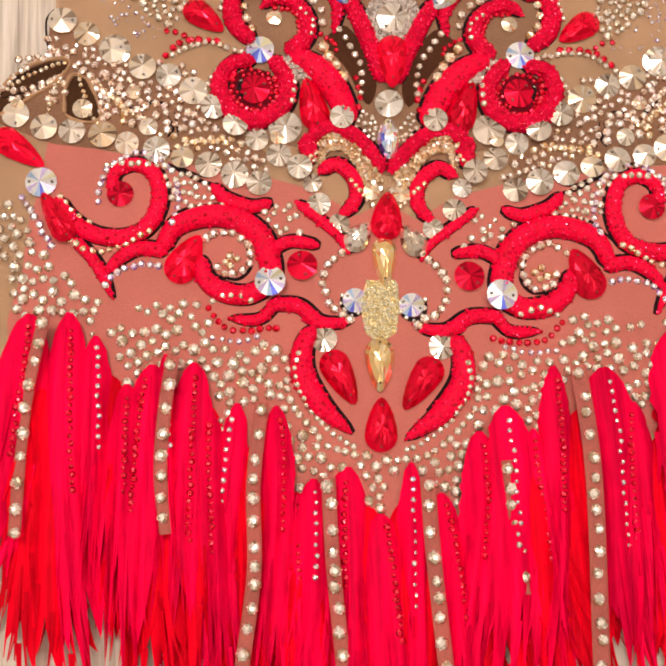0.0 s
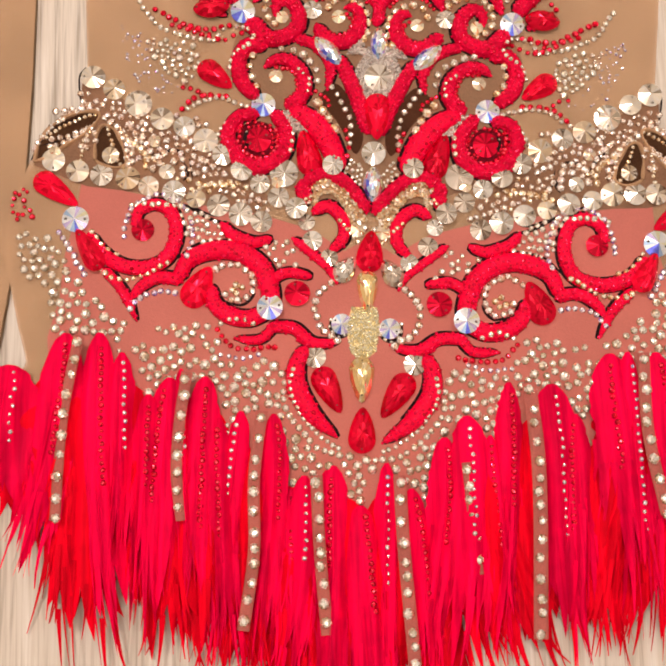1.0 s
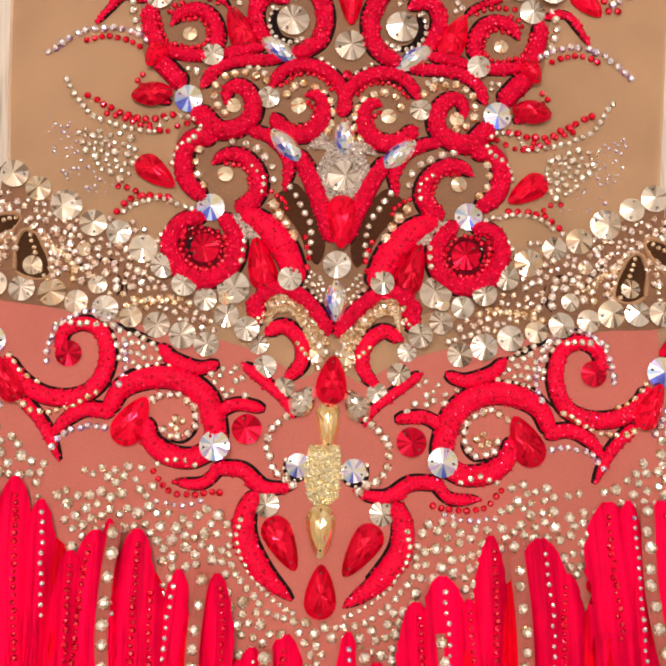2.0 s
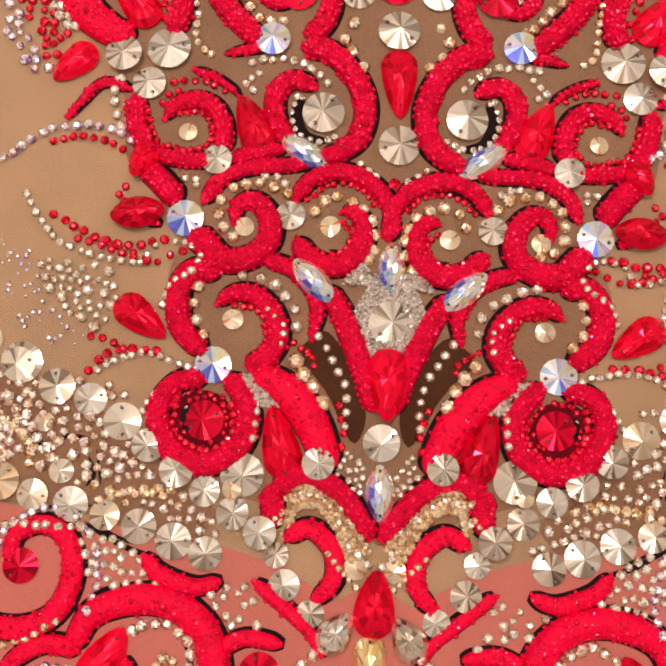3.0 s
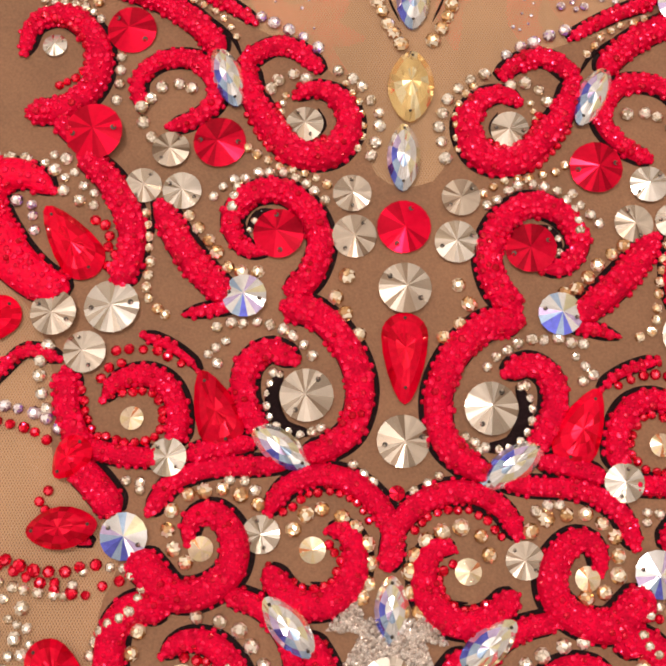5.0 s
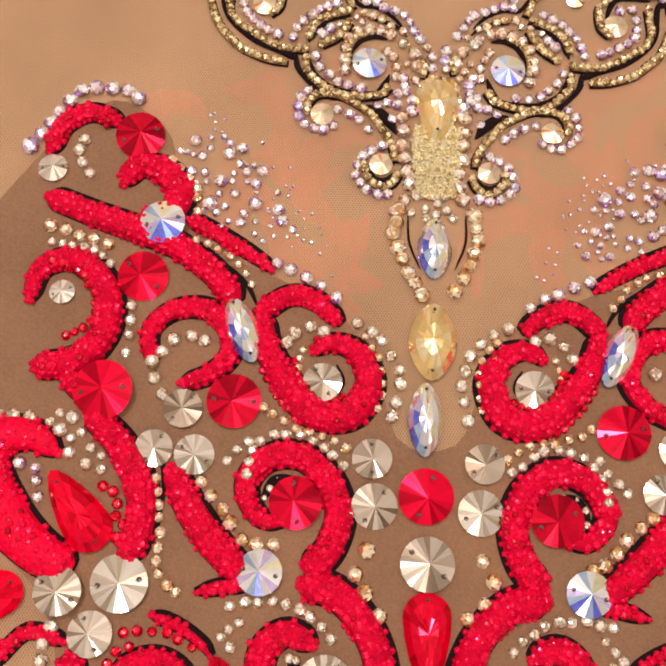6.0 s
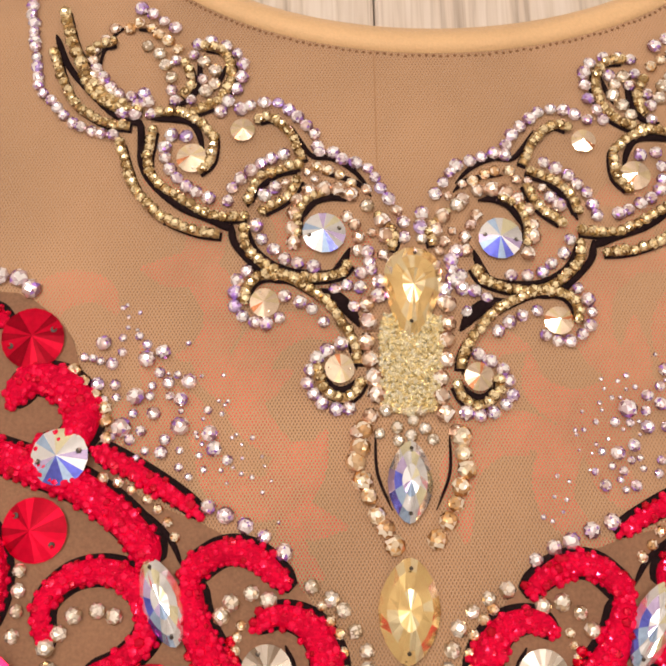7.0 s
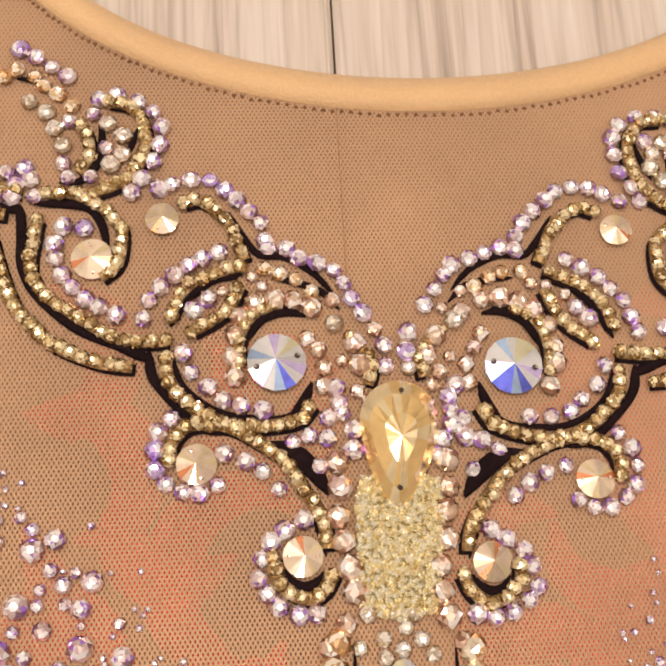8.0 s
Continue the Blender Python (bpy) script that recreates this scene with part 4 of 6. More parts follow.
scroll([(-82.2, 320.1), (-90.9, 322.3), (-96.9, 316.7), (-101.3, 311.2)], (2.6, 2.4, 1.1), both=True)
scroll([(-62.7, 326.0), (-56.7, 323.6), (-51.2, 319.8), (-49.0, 317.0)], (2.4, 1.9, 1.3), both=True)
scroll([(-23.2, 256.5), (-19.0, 249.0), (-15.3, 239.4), (-12.1, 229.5), (-9.7, 219.1)], (4.8, 6.1, 4.4), both=True)
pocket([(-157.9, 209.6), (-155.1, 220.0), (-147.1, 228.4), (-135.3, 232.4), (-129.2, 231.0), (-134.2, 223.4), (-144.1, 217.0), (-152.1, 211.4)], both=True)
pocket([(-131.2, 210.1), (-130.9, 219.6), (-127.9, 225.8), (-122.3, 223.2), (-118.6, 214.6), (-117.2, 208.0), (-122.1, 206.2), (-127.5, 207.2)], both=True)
chain([(-152.7, 220.8), (-145.6, 225.7), (-137.7, 229.0), (-129.6, 231.4)], 2.1, "gold", both=True)
chain([(-131.2, 227.1), (-136.2, 218.6), (-137.1, 210.9), (-138.9, 206.6)], 2.1, "gold", both=True)
chain([(-126.0, 226.0), (-123.4, 216.4), (-120.6, 208.6), (-114.2, 201.6)], 2.1, "gold", both=True)
chain([(-124.0, 227.7), (-116.7, 219.7), (-108.6, 211.7), (-99.9, 206.3)], 2.1, "gold", both=True)
scroll([(-58.3, 229.7), (-66.9, 228.7), (-72.0, 221.7), (-70.5, 212.5), (-65.5, 206.7), (-57.0, 205.2), (-49.3, 209.1), (-45.9, 217.5), (-48.3, 225.3), (-52.3, 230.7)], (4.6, 6.2, 5.2), both=True)
scroll([(-44.7, 232.1), (-36.1, 226.8), (-28.9, 218.2), (-24.8, 208.8), (-23.6, 202.3)], (5.0, 9.1, 6.8), beads=0.3, both=True)
scroll([(-38.9, 196.7), (-31.4, 201.3), (-23.4, 199.2), (-16.7, 192.6), (-10.9, 183.0)], (5.6, 5.1, 4.5), both=True)
scroll([(-40.1, 198.3), (-38.9, 192.3), (-41.2, 185.9)], (6.2, 5.6, 3.3), both=True)
scroll([(-86.4, 278.8), (-81.2, 280.0), (-72.2, 276.5)], (3.5, 3.5, 1.7), both=True)
# chest motif: upper scrolls
scroll([(-94.7, 429.7), (-82.5, 424.7), (-70.4, 420.3), (-60.4, 416.0), (-51.4, 409.1), (-45.2, 401.1)], (5.0, 5.7, 5.3), both=True)
scroll([(-58.5, 423.7), (-49.7, 419.1), (-40.7, 413.2), (-36.8, 410.0)], (3.6, 3.0, 2.0), both=True)
scroll([(-95.0, 441.5), (-92.1, 449.4), (-85.2, 453.3), (-76.9, 450.5)], (3.6, 4.2, 3.6), both=True)
scroll([(-75.5, 432.7), (-72.1, 438.0), (-65.2, 436.9), (-60.7, 430.6), (-63.9, 424.6), (-71.1, 423.4)], (4.0, 6.2, 5.0), both=True)
scroll([(-40.0, 398.4), (-32.8, 403.2), (-26.0, 402.1), (-19.3, 396.0)], (4.4, 4.2, 2.9), both=True)
scroll([(-39.0, 398.4), (-37.5, 389.7), (-32.9, 381.1), (-26.1, 373.4), (-17.1, 373.3), (-12.4, 380.9), (-15.3, 388.5), (-21.7, 391.2), (-26.6, 388.6)], (4.4, 6.4, 2.7), both=True)
scroll([(-65.8, 385.2), (-66.7, 393.8), (-60.8, 399.3), (-52.1, 399.3), (-47.0, 393.4), (-47.0, 387.7), (-51.7, 383.0), (-58.7, 380.3)], (2.5, 4.4, 3.4), both=True)
scroll([(-97.0, 401.2), (-94.7, 409.7), (-86.9, 412.4), (-79.3, 406.7), (-76.9, 397.7), (-80.0, 389.6), (-86.3, 385.6), (-94.9, 384.4)], (2.9, 5.9, 5.7), both=True)
scroll([(-87.3, 384.4), (-82.6, 378.8), (-76.0, 376.4)], (4.3, 4.8, 4.3), both=True)
# chest motif: stones
rivoli(-84.2, 331.3, 11.3, "clear", both=True)
rivoli(-70.4, 333.1, 13.5, "clear", both=True)
rivoli(-76.4, 321.8, 10.5, "clear", both=True)
rivoli(-23.0, 311.1, 12.9, "clear", both=True)
rivoli(-55.3, 296.3, 9.2, "clear", both=True)
rivoli(-33.3, 278.6, 8.9, "clear", both=True)
rivoli(-57.6, 374.3, 9.6, "clear", both=True)
rivoli(-64.1, 364.6, 9.1, "clear", both=True)
rivoli(-54.4, 363.1, 9.7, "clear", both=True)
rivoli(-23.8, 381.1, 9.7, "clear", both=True)
rivoli(-11.8, 362.4, 9.7, "clear", both=True)
rivoli(-11.4, 351.1, 11.0, "clear", both=True)
rivoli(0.9, 337.6, 13.0, "clear")
rivoli(-0.2, 300.1, 12.6, "clear")
rivoli(-4.2, 245.2, 13.2, "clear")
rivoli(-38.2, 335.6, 10.8, "ab", both=True)
rivoli(-64.8, 278.2, 11.1, "ab", both=True)
rivoli(-56.2, 233.7, 10.9, "ab", both=True)
rivoli(0.9, 353.4, 13.4, "red")
rivoli(-1.8, 288.0, 3.7, "red")
rivoli(-30.1, 351.8, 12.7, "red", both=True)
rivoli(-45.3, 376.2, 13.4, "red", both=True)
rivoli(-76.8, 378.5, 14.6, "red", both=True)
drop(0.6, 325.7, 0.4, 308.8, 11.4, "red")
drop(-43.1, 303.9, -48.2, 317.2, 11.2, "red", both=True)
drop(-78.4, 345.6, -88.2, 359.1, 11.5, "red", both=True)
drop(-76.9, 297.2, -81.0, 291.4, 8.4, "red", both=True)
navette(-87.2, 279.1, -70.8, 281.0, 9.9, "red", both=True)
drop(-80.5, 250.5, -70.3, 242.1, 10.5, "red", both=True)
navette(-35.9, 303.8, -22.3, 293.6, 8.0, "ab", both=True)
navette(-32.2, 264.5, -21.0, 251.6, 8.1, "ab", both=True)
navette(1.5, 381.2, 0.8, 362.8, 8.5, "ab")
navette(-3.3, 269.4, -3.6, 254.3, 8.0, "ab")
rivoli(-64.3, 305.7, 5.7, "peach", both=True)
rivoli(-47.1, 275.4, 5.8, "peach", both=True)
rivoli(-21.4, 275.1, 6.2, "peach", both=True)
rivoli(-50.5, 247.1, 6.2, "peach", both=True)
drop(-5.4, 231.4, -6.1, 215.9, 11.9, "red")
drop(-97.3, 330.9, -105.9, 323.4, 10.3, "red", both=True)
rivoli(-58.7, 217.5, 11.6, "red", both=True)
drop(-36.0, 206.0, -39.2, 221.5, 11.4, "red", both=True)
rivoli(-7.7, 210.1, 10.8, "clear")
navette(-8.3, 204.0, -8.7, 187.7, 8.5, "ab")
rivoli(-71.7, 446.7, 12.8, "red", both=True)
rivoli(-68.9, 408.0, 12.8, "red", both=True)
rivoli(-64.4, 421.9, 11.5, "ab", both=True)
navette(-46.6, 402.3, -40.8, 385.7, 8.1, "ab", both=True)
rivoli(-93.7, 437.3, 7.6, "clear", both=True)
rivoli(-88.9, 403.7, 6.4, "clear", both=True)
rivoli(-29.2, 493.4, 5.4, "peach", both=True)
# waist band: large sewn stones
rivoli(-47.7, 201.8, 12.5, "clear", both=True)
rivoli(-42.6, 185.3, 9.1, "clear", both=True)
rivoli(-26.0, 204.4, 9.2, "clear", both=True)
rivoli(-132.2, 248.2, 11.0, "warm", both=True)
rivoli(-122.8, 242.4, 9.8, "warm", both=True)
rivoli(-112.0, 235.4, 12.1, "clear", both=True)
rivoli(-149.3, 210.0, 10.3, "warm", both=True)
rivoli(-138.6, 204.6, 10.2, "warm", both=True)
rivoli(-128.1, 202.8, 10.2, "clear", both=True)
rivoli(-116.6, 201.0, 10.8, "warm", both=True)
rivoli(-35.9, 170.9, 8.9, "clear", both=True)
rivoli(-28.7, 163.1, 7.8, "clear", both=True)
rivoli(-38.2, 179.2, 7.4, "clear", both=True)
rivoli(-15.9, 175.2, 6.7, "peach", both=True)
rivoli(-112.7, 234.8, 10.1, "warm", both=True)
rivoli(-101.5, 228.1, 10.5, "warm", both=True)
rivoli(-91.6, 224.2, 9.6, "clear", both=True)
rivoli(-82.2, 217.6, 11.0, "warm", both=True)
rivoli(-74.5, 210.5, 9.6, "clear", both=True)
rivoli(-66.4, 203.1, 9.6, "clear", both=True)
rivoli(-58.4, 197.3, 8.9, "clear", both=True)
rivoli(-50.4, 190.9, 9.4, "clear", both=True)
rivoli(-42.6, 185.4, 9.4, "clear", both=True)
rivoli(-58.1, 179.9, 9.6, "clear", both=True)
rivoli(-67.1, 183.5, 10.5, "clear", both=True)
rivoli(-76.9, 187.7, 10.1, "clear", both=True)
rivoli(-86.7, 191.0, 8.7, "warm", both=True)
rivoli(-96.4, 194.4, 10.1, "clear", both=True)
rivoli(-107.4, 197.2, 9.1, "warm", both=True)
rivoli(-99.4, 203.6, 7.1, "warm", both=True)
rivoli(-104.8, 217.9, 5.7, "peach", both=True)
rivoli(-50.6, 197.6, 5.5, "peach", both=True)
# hip motif: scrolls
scroll([(-113.7, 178.1), (-111.5, 186.0), (-103.9, 188.8), (-97.0, 184.2), (-95.5, 174.2), (-99.9, 164.5), (-108.7, 160.5), (-119.3, 161.8), (-128.2, 167.9), (-134.1, 175.8)], (3.5, 5.5, 5.3), beads=0.2, both=True)
scroll([(-127.1, 160.5), (-118.8, 150.5), (-112.7, 137.1)], (4.2, 3.7, 1.0), beads=0.2, both=True)
scroll([(-114.9, 147.1), (-110.2, 152.5), (-102.4, 156.1), (-92.8, 154.5)], (3.0, 4.5, 5.0), beads=0.2, both=True)
scroll([(-95.3, 154.5), (-89.6, 163.8), (-77.3, 167.7), (-66.3, 165.8), (-57.9, 158.8), (-54.8, 148.3), (-55.3, 141.5)], (5.0, 7.5, 7.0), beads=0.2, both=True)
scroll([(-55.6, 153.2), (-46.8, 156.8), (-36.4, 154.8)], (4.3, 4.0, 3.3), beads=0.2, both=True)
scroll([(-80.6, 152.4), (-79.2, 144.3), (-72.8, 138.6), (-63.8, 137.0), (-55.6, 140.6)], (4.2, 6.5, 6.2), beads=0.2, both=True)
scroll([(-52.8, 133.7), (-59.8, 127.7), (-70.4, 128.3)], (3.5, 3.5, 1.5), beads=0.2, both=True)
scroll([(-56.1, 133.2), (-45.1, 132.2), (-37.0, 125.7), (-25.5, 125.8)], (4.4, 4.7, 1.8), beads=0.2, both=True)
scroll([(-39.5, 124.1), (-44.0, 115.9), (-43.9, 105.8), (-37.8, 94.8), (-27.2, 84.6)], (5.0, 7.6, 1.5), beads=0.2, both=True)
scroll([(-75.8, 179.9), (-70.8, 174.4), (-61.4, 170.8), (-53.5, 172.5)], (3.3, 4.6, 3.3), beads=0.2, both=True)
scroll([(-44.3, 172.1), (-35.2, 164.2), (-28.9, 158.0), (-25.3, 151.1)], (3.0, 3.3, 2.1), beads=0.2, both=True)
scroll([(-43.4, 126.9), (-32.5, 124.5), (-25.1, 126.5)], (2.3, 2.6, 1.2), beads=0.2, both=True)
scroll([(-35.9, 183.6), (-28.8, 186.4), (-22.3, 180.2), (-22.4, 171.8), (-28.4, 165.7)], (4.1, 4.9, 3.3), beads=0.2, both=True)
# hip motif: stones
dark_cord([(-19.5, 134.5), (-21.5, 129.5), (-25.5, 128.2), (-28.6, 131.0), (-28.9, 136.0)], (2.4, 3.4, 2.4), both=True)
rivoli(-139.4, 182.8, 11.8, "ab", both=True)
rivoli(-54.9, 141.3, 11.4, "ab", both=True)
rivoli(-24.0, 133.5, 9.2, "ab", both=True)
rivoli(-35.9, 119.4, 9.5, "clear", both=True)
rivoli(-110.0, 177.4, 10.0, "red", both=True)
rivoli(-43.0, 147.4, 11.4, "red", both=True)
drop(-152.8, 199.8, -138.4, 189.1, 10.8, "red", both=True)
drop(-130.5, 163.9, -138.5, 178.1, 9.7, "red", both=True)
drop(-87.7, 148.1, -80.5, 160.2, 12.5, "red", both=True)
drop(-32.5, 109.7, -25.6, 95.0, 11.3, "red", both=True)
drop(-16.9, 83.4, -16.0, 97.3, 11.9, "red")
drop(-11.1, 161.8, -9.8, 174.7, 11.9, "red")
drop(-12.4, 152.3, -12.7, 137.7, 9.2, "gold")
drop(-16.0, 113.4, -16.5, 99.1, 10.9, "gold")
drop(-22.8, 156.4, -17.6, 162.9, 9.6, "clear", both=True)
bead_patch([(-19.5, 141.0), (-8.5, 140.6), (-7.6, 132.0), (-9.6, 121.0), (-15.6, 116.6), (-20.6, 121.0), (-22.2, 131.5)], 620, 1.35, 'palegold')
# waist: dark ground inside the two red rings
RING = [(-59.5 + 9.4 * math.cos(k * math.pi / 9), 217.8 + 8.6 * math.sin(k * math.pi / 9)) for k in range(18)]
for ring in (RING, [mirrored(*p) for p in RING]):
    sheet("ring_ground", ring, 0.5, 0.1, MAROON, "dark red velvet inside the ring")
# waist: bands of pale glass beads
bead_band([(-37.2, 187.9), (-34.5, 193.9), (-27.8, 195.8), (-22.2, 192.4), (-18.3, 186.5), (-14.9, 178.6)], 6.6, 230, 2.1, "gold", both=True)
# chest: silver bead patches
bead_patch([(-8.6, 260.0), (2.0, 260.0), (6.6, 247.7), (1.7, 232.4), (-3.7, 236.0), (-9.9, 232.4), (-15.2, 248.5)], 760, 1.5, 'silver')
bead_patch([(-11.7, 264.5), (-8.6, 257.0), (-18.5, 257.2)], 110, 1.5, 'silver', both=True)
bead_patch([(-48.7, 231.0), (-43.0, 231.0), (-36.6, 220.9), (-43.9, 220.9)], 150, 1.5, 'silver', both=True)
# chains of small stones
chain([(-41.7, 358.0), (-39.5, 365.6), (-33.4, 368.4), (-25.6, 366.4), (-18.4, 360.7)], 3.0, "clear", both=True)
chain([(-63.2, 357.5), (-62.0, 346.4), (-62.1, 337.1), (-60.3, 333.2), (-56.8, 330.6)], 2.9, "gold", both=True)
chain([(-52.3, 356.4), (-46.8, 349.4), (-41.7, 342.4), (-35.4, 341.7)], 3.7, "gold", both=True)
chain([(-44.5, 328.2), (-38.6, 329.1), (-31.6, 328.5), (-25.4, 324.9), (-20.0, 319.2)], 3.0, "clear", both=True)
chain([(-42.3, 324.8), (-47.0, 321.4), (-43.7, 318.1)], 2.8, "clear", both=True)
chain([(-31.1, 316.9), (-32.4, 311.6), (-31.8, 306.7), (-28.0, 302.7), (-22.7, 302.1), (-17.5, 304.3)], 2.7, "clear", both=True)
chain([(-13.0, 340.9), (-15.6, 334.9), (-11.9, 329.0), (-7.4, 323.4)], 4.1, "gold", gap=1.35, both=True)
chain([(-12.2, 294.5), (-8.6, 291.3), (-5.2, 289.4)], 2.8, "clear", both=True)
chain([(-34.3, 285.4), (-38.7, 288.0), (-43.9, 289.0), (-49.9, 287.9), (-54.1, 283.5), (-54.9, 278.3), (-52.2, 273.9), (-47.5, 270.8)], 3.9, "gold", both=True)
chain([(-40.6, 290.8), (-36.7, 290.5), (-33.3, 288.0)], 3.1, "clear", both=True)
chain([(-64.8, 290.9), (-61.2, 290.8), (-62.4, 288.3)], 2.7, "clear", both=True)
chain([(-25.9, 279.7), (-22.2, 283.7), (-16.9, 283.9), (-11.5, 280.8), (-8.6, 275.5), (-8.2, 269.0), (-11.1, 263.5)], 4.1, "gold", both=True)
chain([(-47.2, 260.4), (-41.0, 258.7), (-35.7, 255.1), (-32.7, 249.9), (-31.4, 244.5)], 3.7, "clear", gap=1.3, both=True)
chain([(-61.0, 256.9), (-61.9, 250.2), (-59.8, 244.3), (-56.1, 240.3)], 3.8, "gold", gap=1.25, both=True)
chain([(-68.7, 322.4), (-62.0, 322.7), (-55.5, 320.5), (-51.6, 317.5)], 2.6, "red", gap=1.3, both=True)
chain([(-72.1, 315.2), (-70.4, 318.0), (-66.2, 319.3)], 2.6, "red", gap=1.3, both=True)
chain([(-71.1, 252.1), (-68.8, 257.6), (-62.9, 261.1), (-59.6, 266.4)], 2.6, "clear", both=True)
chain([(-77.9, 265.0), (-73.1, 270.6), (-64.9, 271.2), (-60.1, 266.7)], 2.4, "clear", gap=1.4, both=True)
chain([(-80.1, 268.0), (-73.8, 265.1), (-66.8, 268.1), (-62.7, 267.7)], 2.5, "red", gap=1.6, both=True)
chain([(-120.9, 298.4), (-116.1, 301.7), (-109.4, 306.0), (-102.3, 308.1), (-93.9, 308.4), (-86.0, 306.6), (-80.1, 302.3)], 3.2, "lilac", both=True)
chain([(-105.6, 303.3), (-98.5, 305.2), (-91.2, 303.7), (-83.9, 300.7)], 2.8, "red", both=True)
chain([(-112.9, 286.8), (-109.5, 280.4), (-103.1, 272.5), (-96.2, 269.0), (-88.1, 266.5), (-80.5, 265.3)], 2.8, "clear", both=True)
chain([(-104.2, 280.4), (-97.5, 276.5), (-90.6, 272.4), (-83.4, 270.1), (-75.2, 271.0), (-67.9, 272.9)], 3.2, "red", both=True)
chain([(-96.7, 272.6), (-88.9, 270.0), (-81.1, 266.5), (-74.6, 264.5)], 2.8, "red", gap=1.3, both=True)
chain([(-85.0, 323.2), (-87.3, 317.4), (-86.1, 311.1), (-84.1, 305.4)], 3.6, "clear", both=True)
chain([(-89.9, 232.8), (-84.3, 236.3), (-76.4, 237.5), (-68.3, 235.3), (-62.2, 232.9)], 2.7, "clear", both=True)
chain([(-92.4, 232.8), (-87.6, 237.2), (-81.0, 238.9), (-70.7, 238.2)], 3.0, "red", gap=1.15, both=True)
chain([(-92.1, 242.9), (-87.5, 242.0), (-82.1, 238.6)], 2.5, "red", gap=1.5, both=True)
chain([(-25.4, 241.5), (-21.3, 234.7), (-17.9, 226.5), (-17.4, 218.7), (-19.2, 212.0)], 2.8, "clear", gap=1.5, both=True)
chain([(-19.9, 221.1), (-18.5, 214.4), (-19.8, 207.6)], 2.7, "red", gap=1.5, both=True)
chain([(-32.5, 234.8), (-27.9, 228.4), (-24.9, 222.0)], 4.8, "gold", gap=1.0, both=True)
chain([(-43.4, 223.1), (-44.0, 216.4), (-44.8, 210.3)], 2.7, "clear", gap=1.4, both=True)
chain([(-73.5, 225.0), (-76.2, 221.6), (-78.3, 217.7)], 2.5, "clear", both=True)
scatter([(-98.9, 266.8), (-85.9, 263.3), (-84.2, 252.7), (-89.6, 244.4), (-99.1, 250.2), (-106.7, 259.5)], 34, 2.2, 3.8, "clear", both=True)
scatter([(-108.3, 266.7), (-91.8, 264.5), (-85.2, 250.3), (-94.4, 247.9), (-105.2, 254.8)], 22, 2.0, 3.2, "peach", both=True)
scatter([(-120.6, 273.8), (-107.2, 267.9), (-96.7, 247.9), (-91.6, 239.8), (-101.9, 238.5), (-112.7, 244.2), (-118.4, 259.4)], 42, 0.8, 1.9, "lilac", both=True)
scatter([(-17.8, 208.9), (-12.8, 203.5), (-13.3, 195.9), (-17.8, 194.7), (-21.2, 200.1)], 16, 1.7, 2.5, "clear", both=True)
scatter([(-127.6, 357.7), (-121.5, 359.1), (-115.2, 339.2), (-107.1, 327.5), (-111.9, 326.8), (-119.8, 335.2)], 34, 2.5, 4.0, "lilac", both=True)
scatter([(-120.1, 357.8), (-111.1, 352.5), (-101.6, 338.0), (-106.0, 328.8), (-112.7, 339.2)], 26, 2.5, 3.5, "red", both=True)
chain([(-109.0, 358.6), (-105.0, 349.9), (-99.0, 340.4)], 3.7, "clear", both=True)
chain([(-94.0, 372.4), (-104.1, 372.0), (-108.7, 364.9), (-109.1, 354.9), (-105.2, 345.8), (-101.1, 340.8)], 3.8, "clear", both=True)
scatter([(-91.0, 372.5), (-82.8, 373.8), (-75.8, 365.4), (-76.0, 357.0), (-82.1, 360.2)], 22, 2.6, 3.8, "clear", both=True)
scatter([(-96.3, 361.4), (-92.1, 360.1), (-88.7, 351.9), (-90.4, 350.6)], 5, 2.8, 3.6, "lilac", both=True)
scatter([(-78.5, 358.9), (-71.7, 353.9), (-69.5, 342.5), (-72.9, 340.0), (-72.2, 350.1)], 8, 2.6, 3.3, "red", both=True)
scatter([(-104.9, 331.2), (-114.6, 337.3), (-114.9, 326.2), (-108.0, 326.2)], 8, 2.5, 3.5, "red", both=True)
scatter([(-110.2, 356.2), (-113.5, 353.6), (-113.9, 343.5), (-105.5, 339.8)], 7, 2.4, 3.3, "red", both=True)
# dark red bead rows inside the spirals
chain([(-66.9, 311.9), (-60.5, 312.0), (-57.1, 307.1), (-58.0, 301.7), (-64.2, 299.7), (-70.6, 301.6)], 2.5, "red", gap=0.95, both=True)
chain([(-76.5, 312.4), (-75.2, 305.9), (-72.1, 301.0)], 2.5, "red", gap=0.95, both=True)
chain([(-49.9, 251.4), (-43.8, 250.3), (-41.1, 245.4), (-41.3, 239.6), (-44.9, 235.7)], 2.5, "red", gap=0.95, both=True)
chain([(-17.8, 276.4), (-15.0, 272.6), (-17.3, 267.7), (-21.9, 266.2), (-27.0, 268.4)], 2.5, "red", gap=0.95, both=True)
chain([(-28.2, 283.8), (-21.0, 288.3), (-12.7, 286.9), (-7.6, 281.4)], 2.3, "red", gap=1.0, both=True)
chain([(-32.5, 239.7), (-27.5, 235.9), (-26.5, 232.0)], 2.2, "red", gap=1.0, both=True)
chain([(-30.8, 386.7), (-28.9, 380.1), (-23.2, 376.4), (-18.0, 378.1)], 2.3, "red", gap=0.95, both=True)
chain([(-38.4, 384.0), (-34.6, 377.4), (-28.9, 370.9)], 2.3, "red", gap=1.0, both=True)
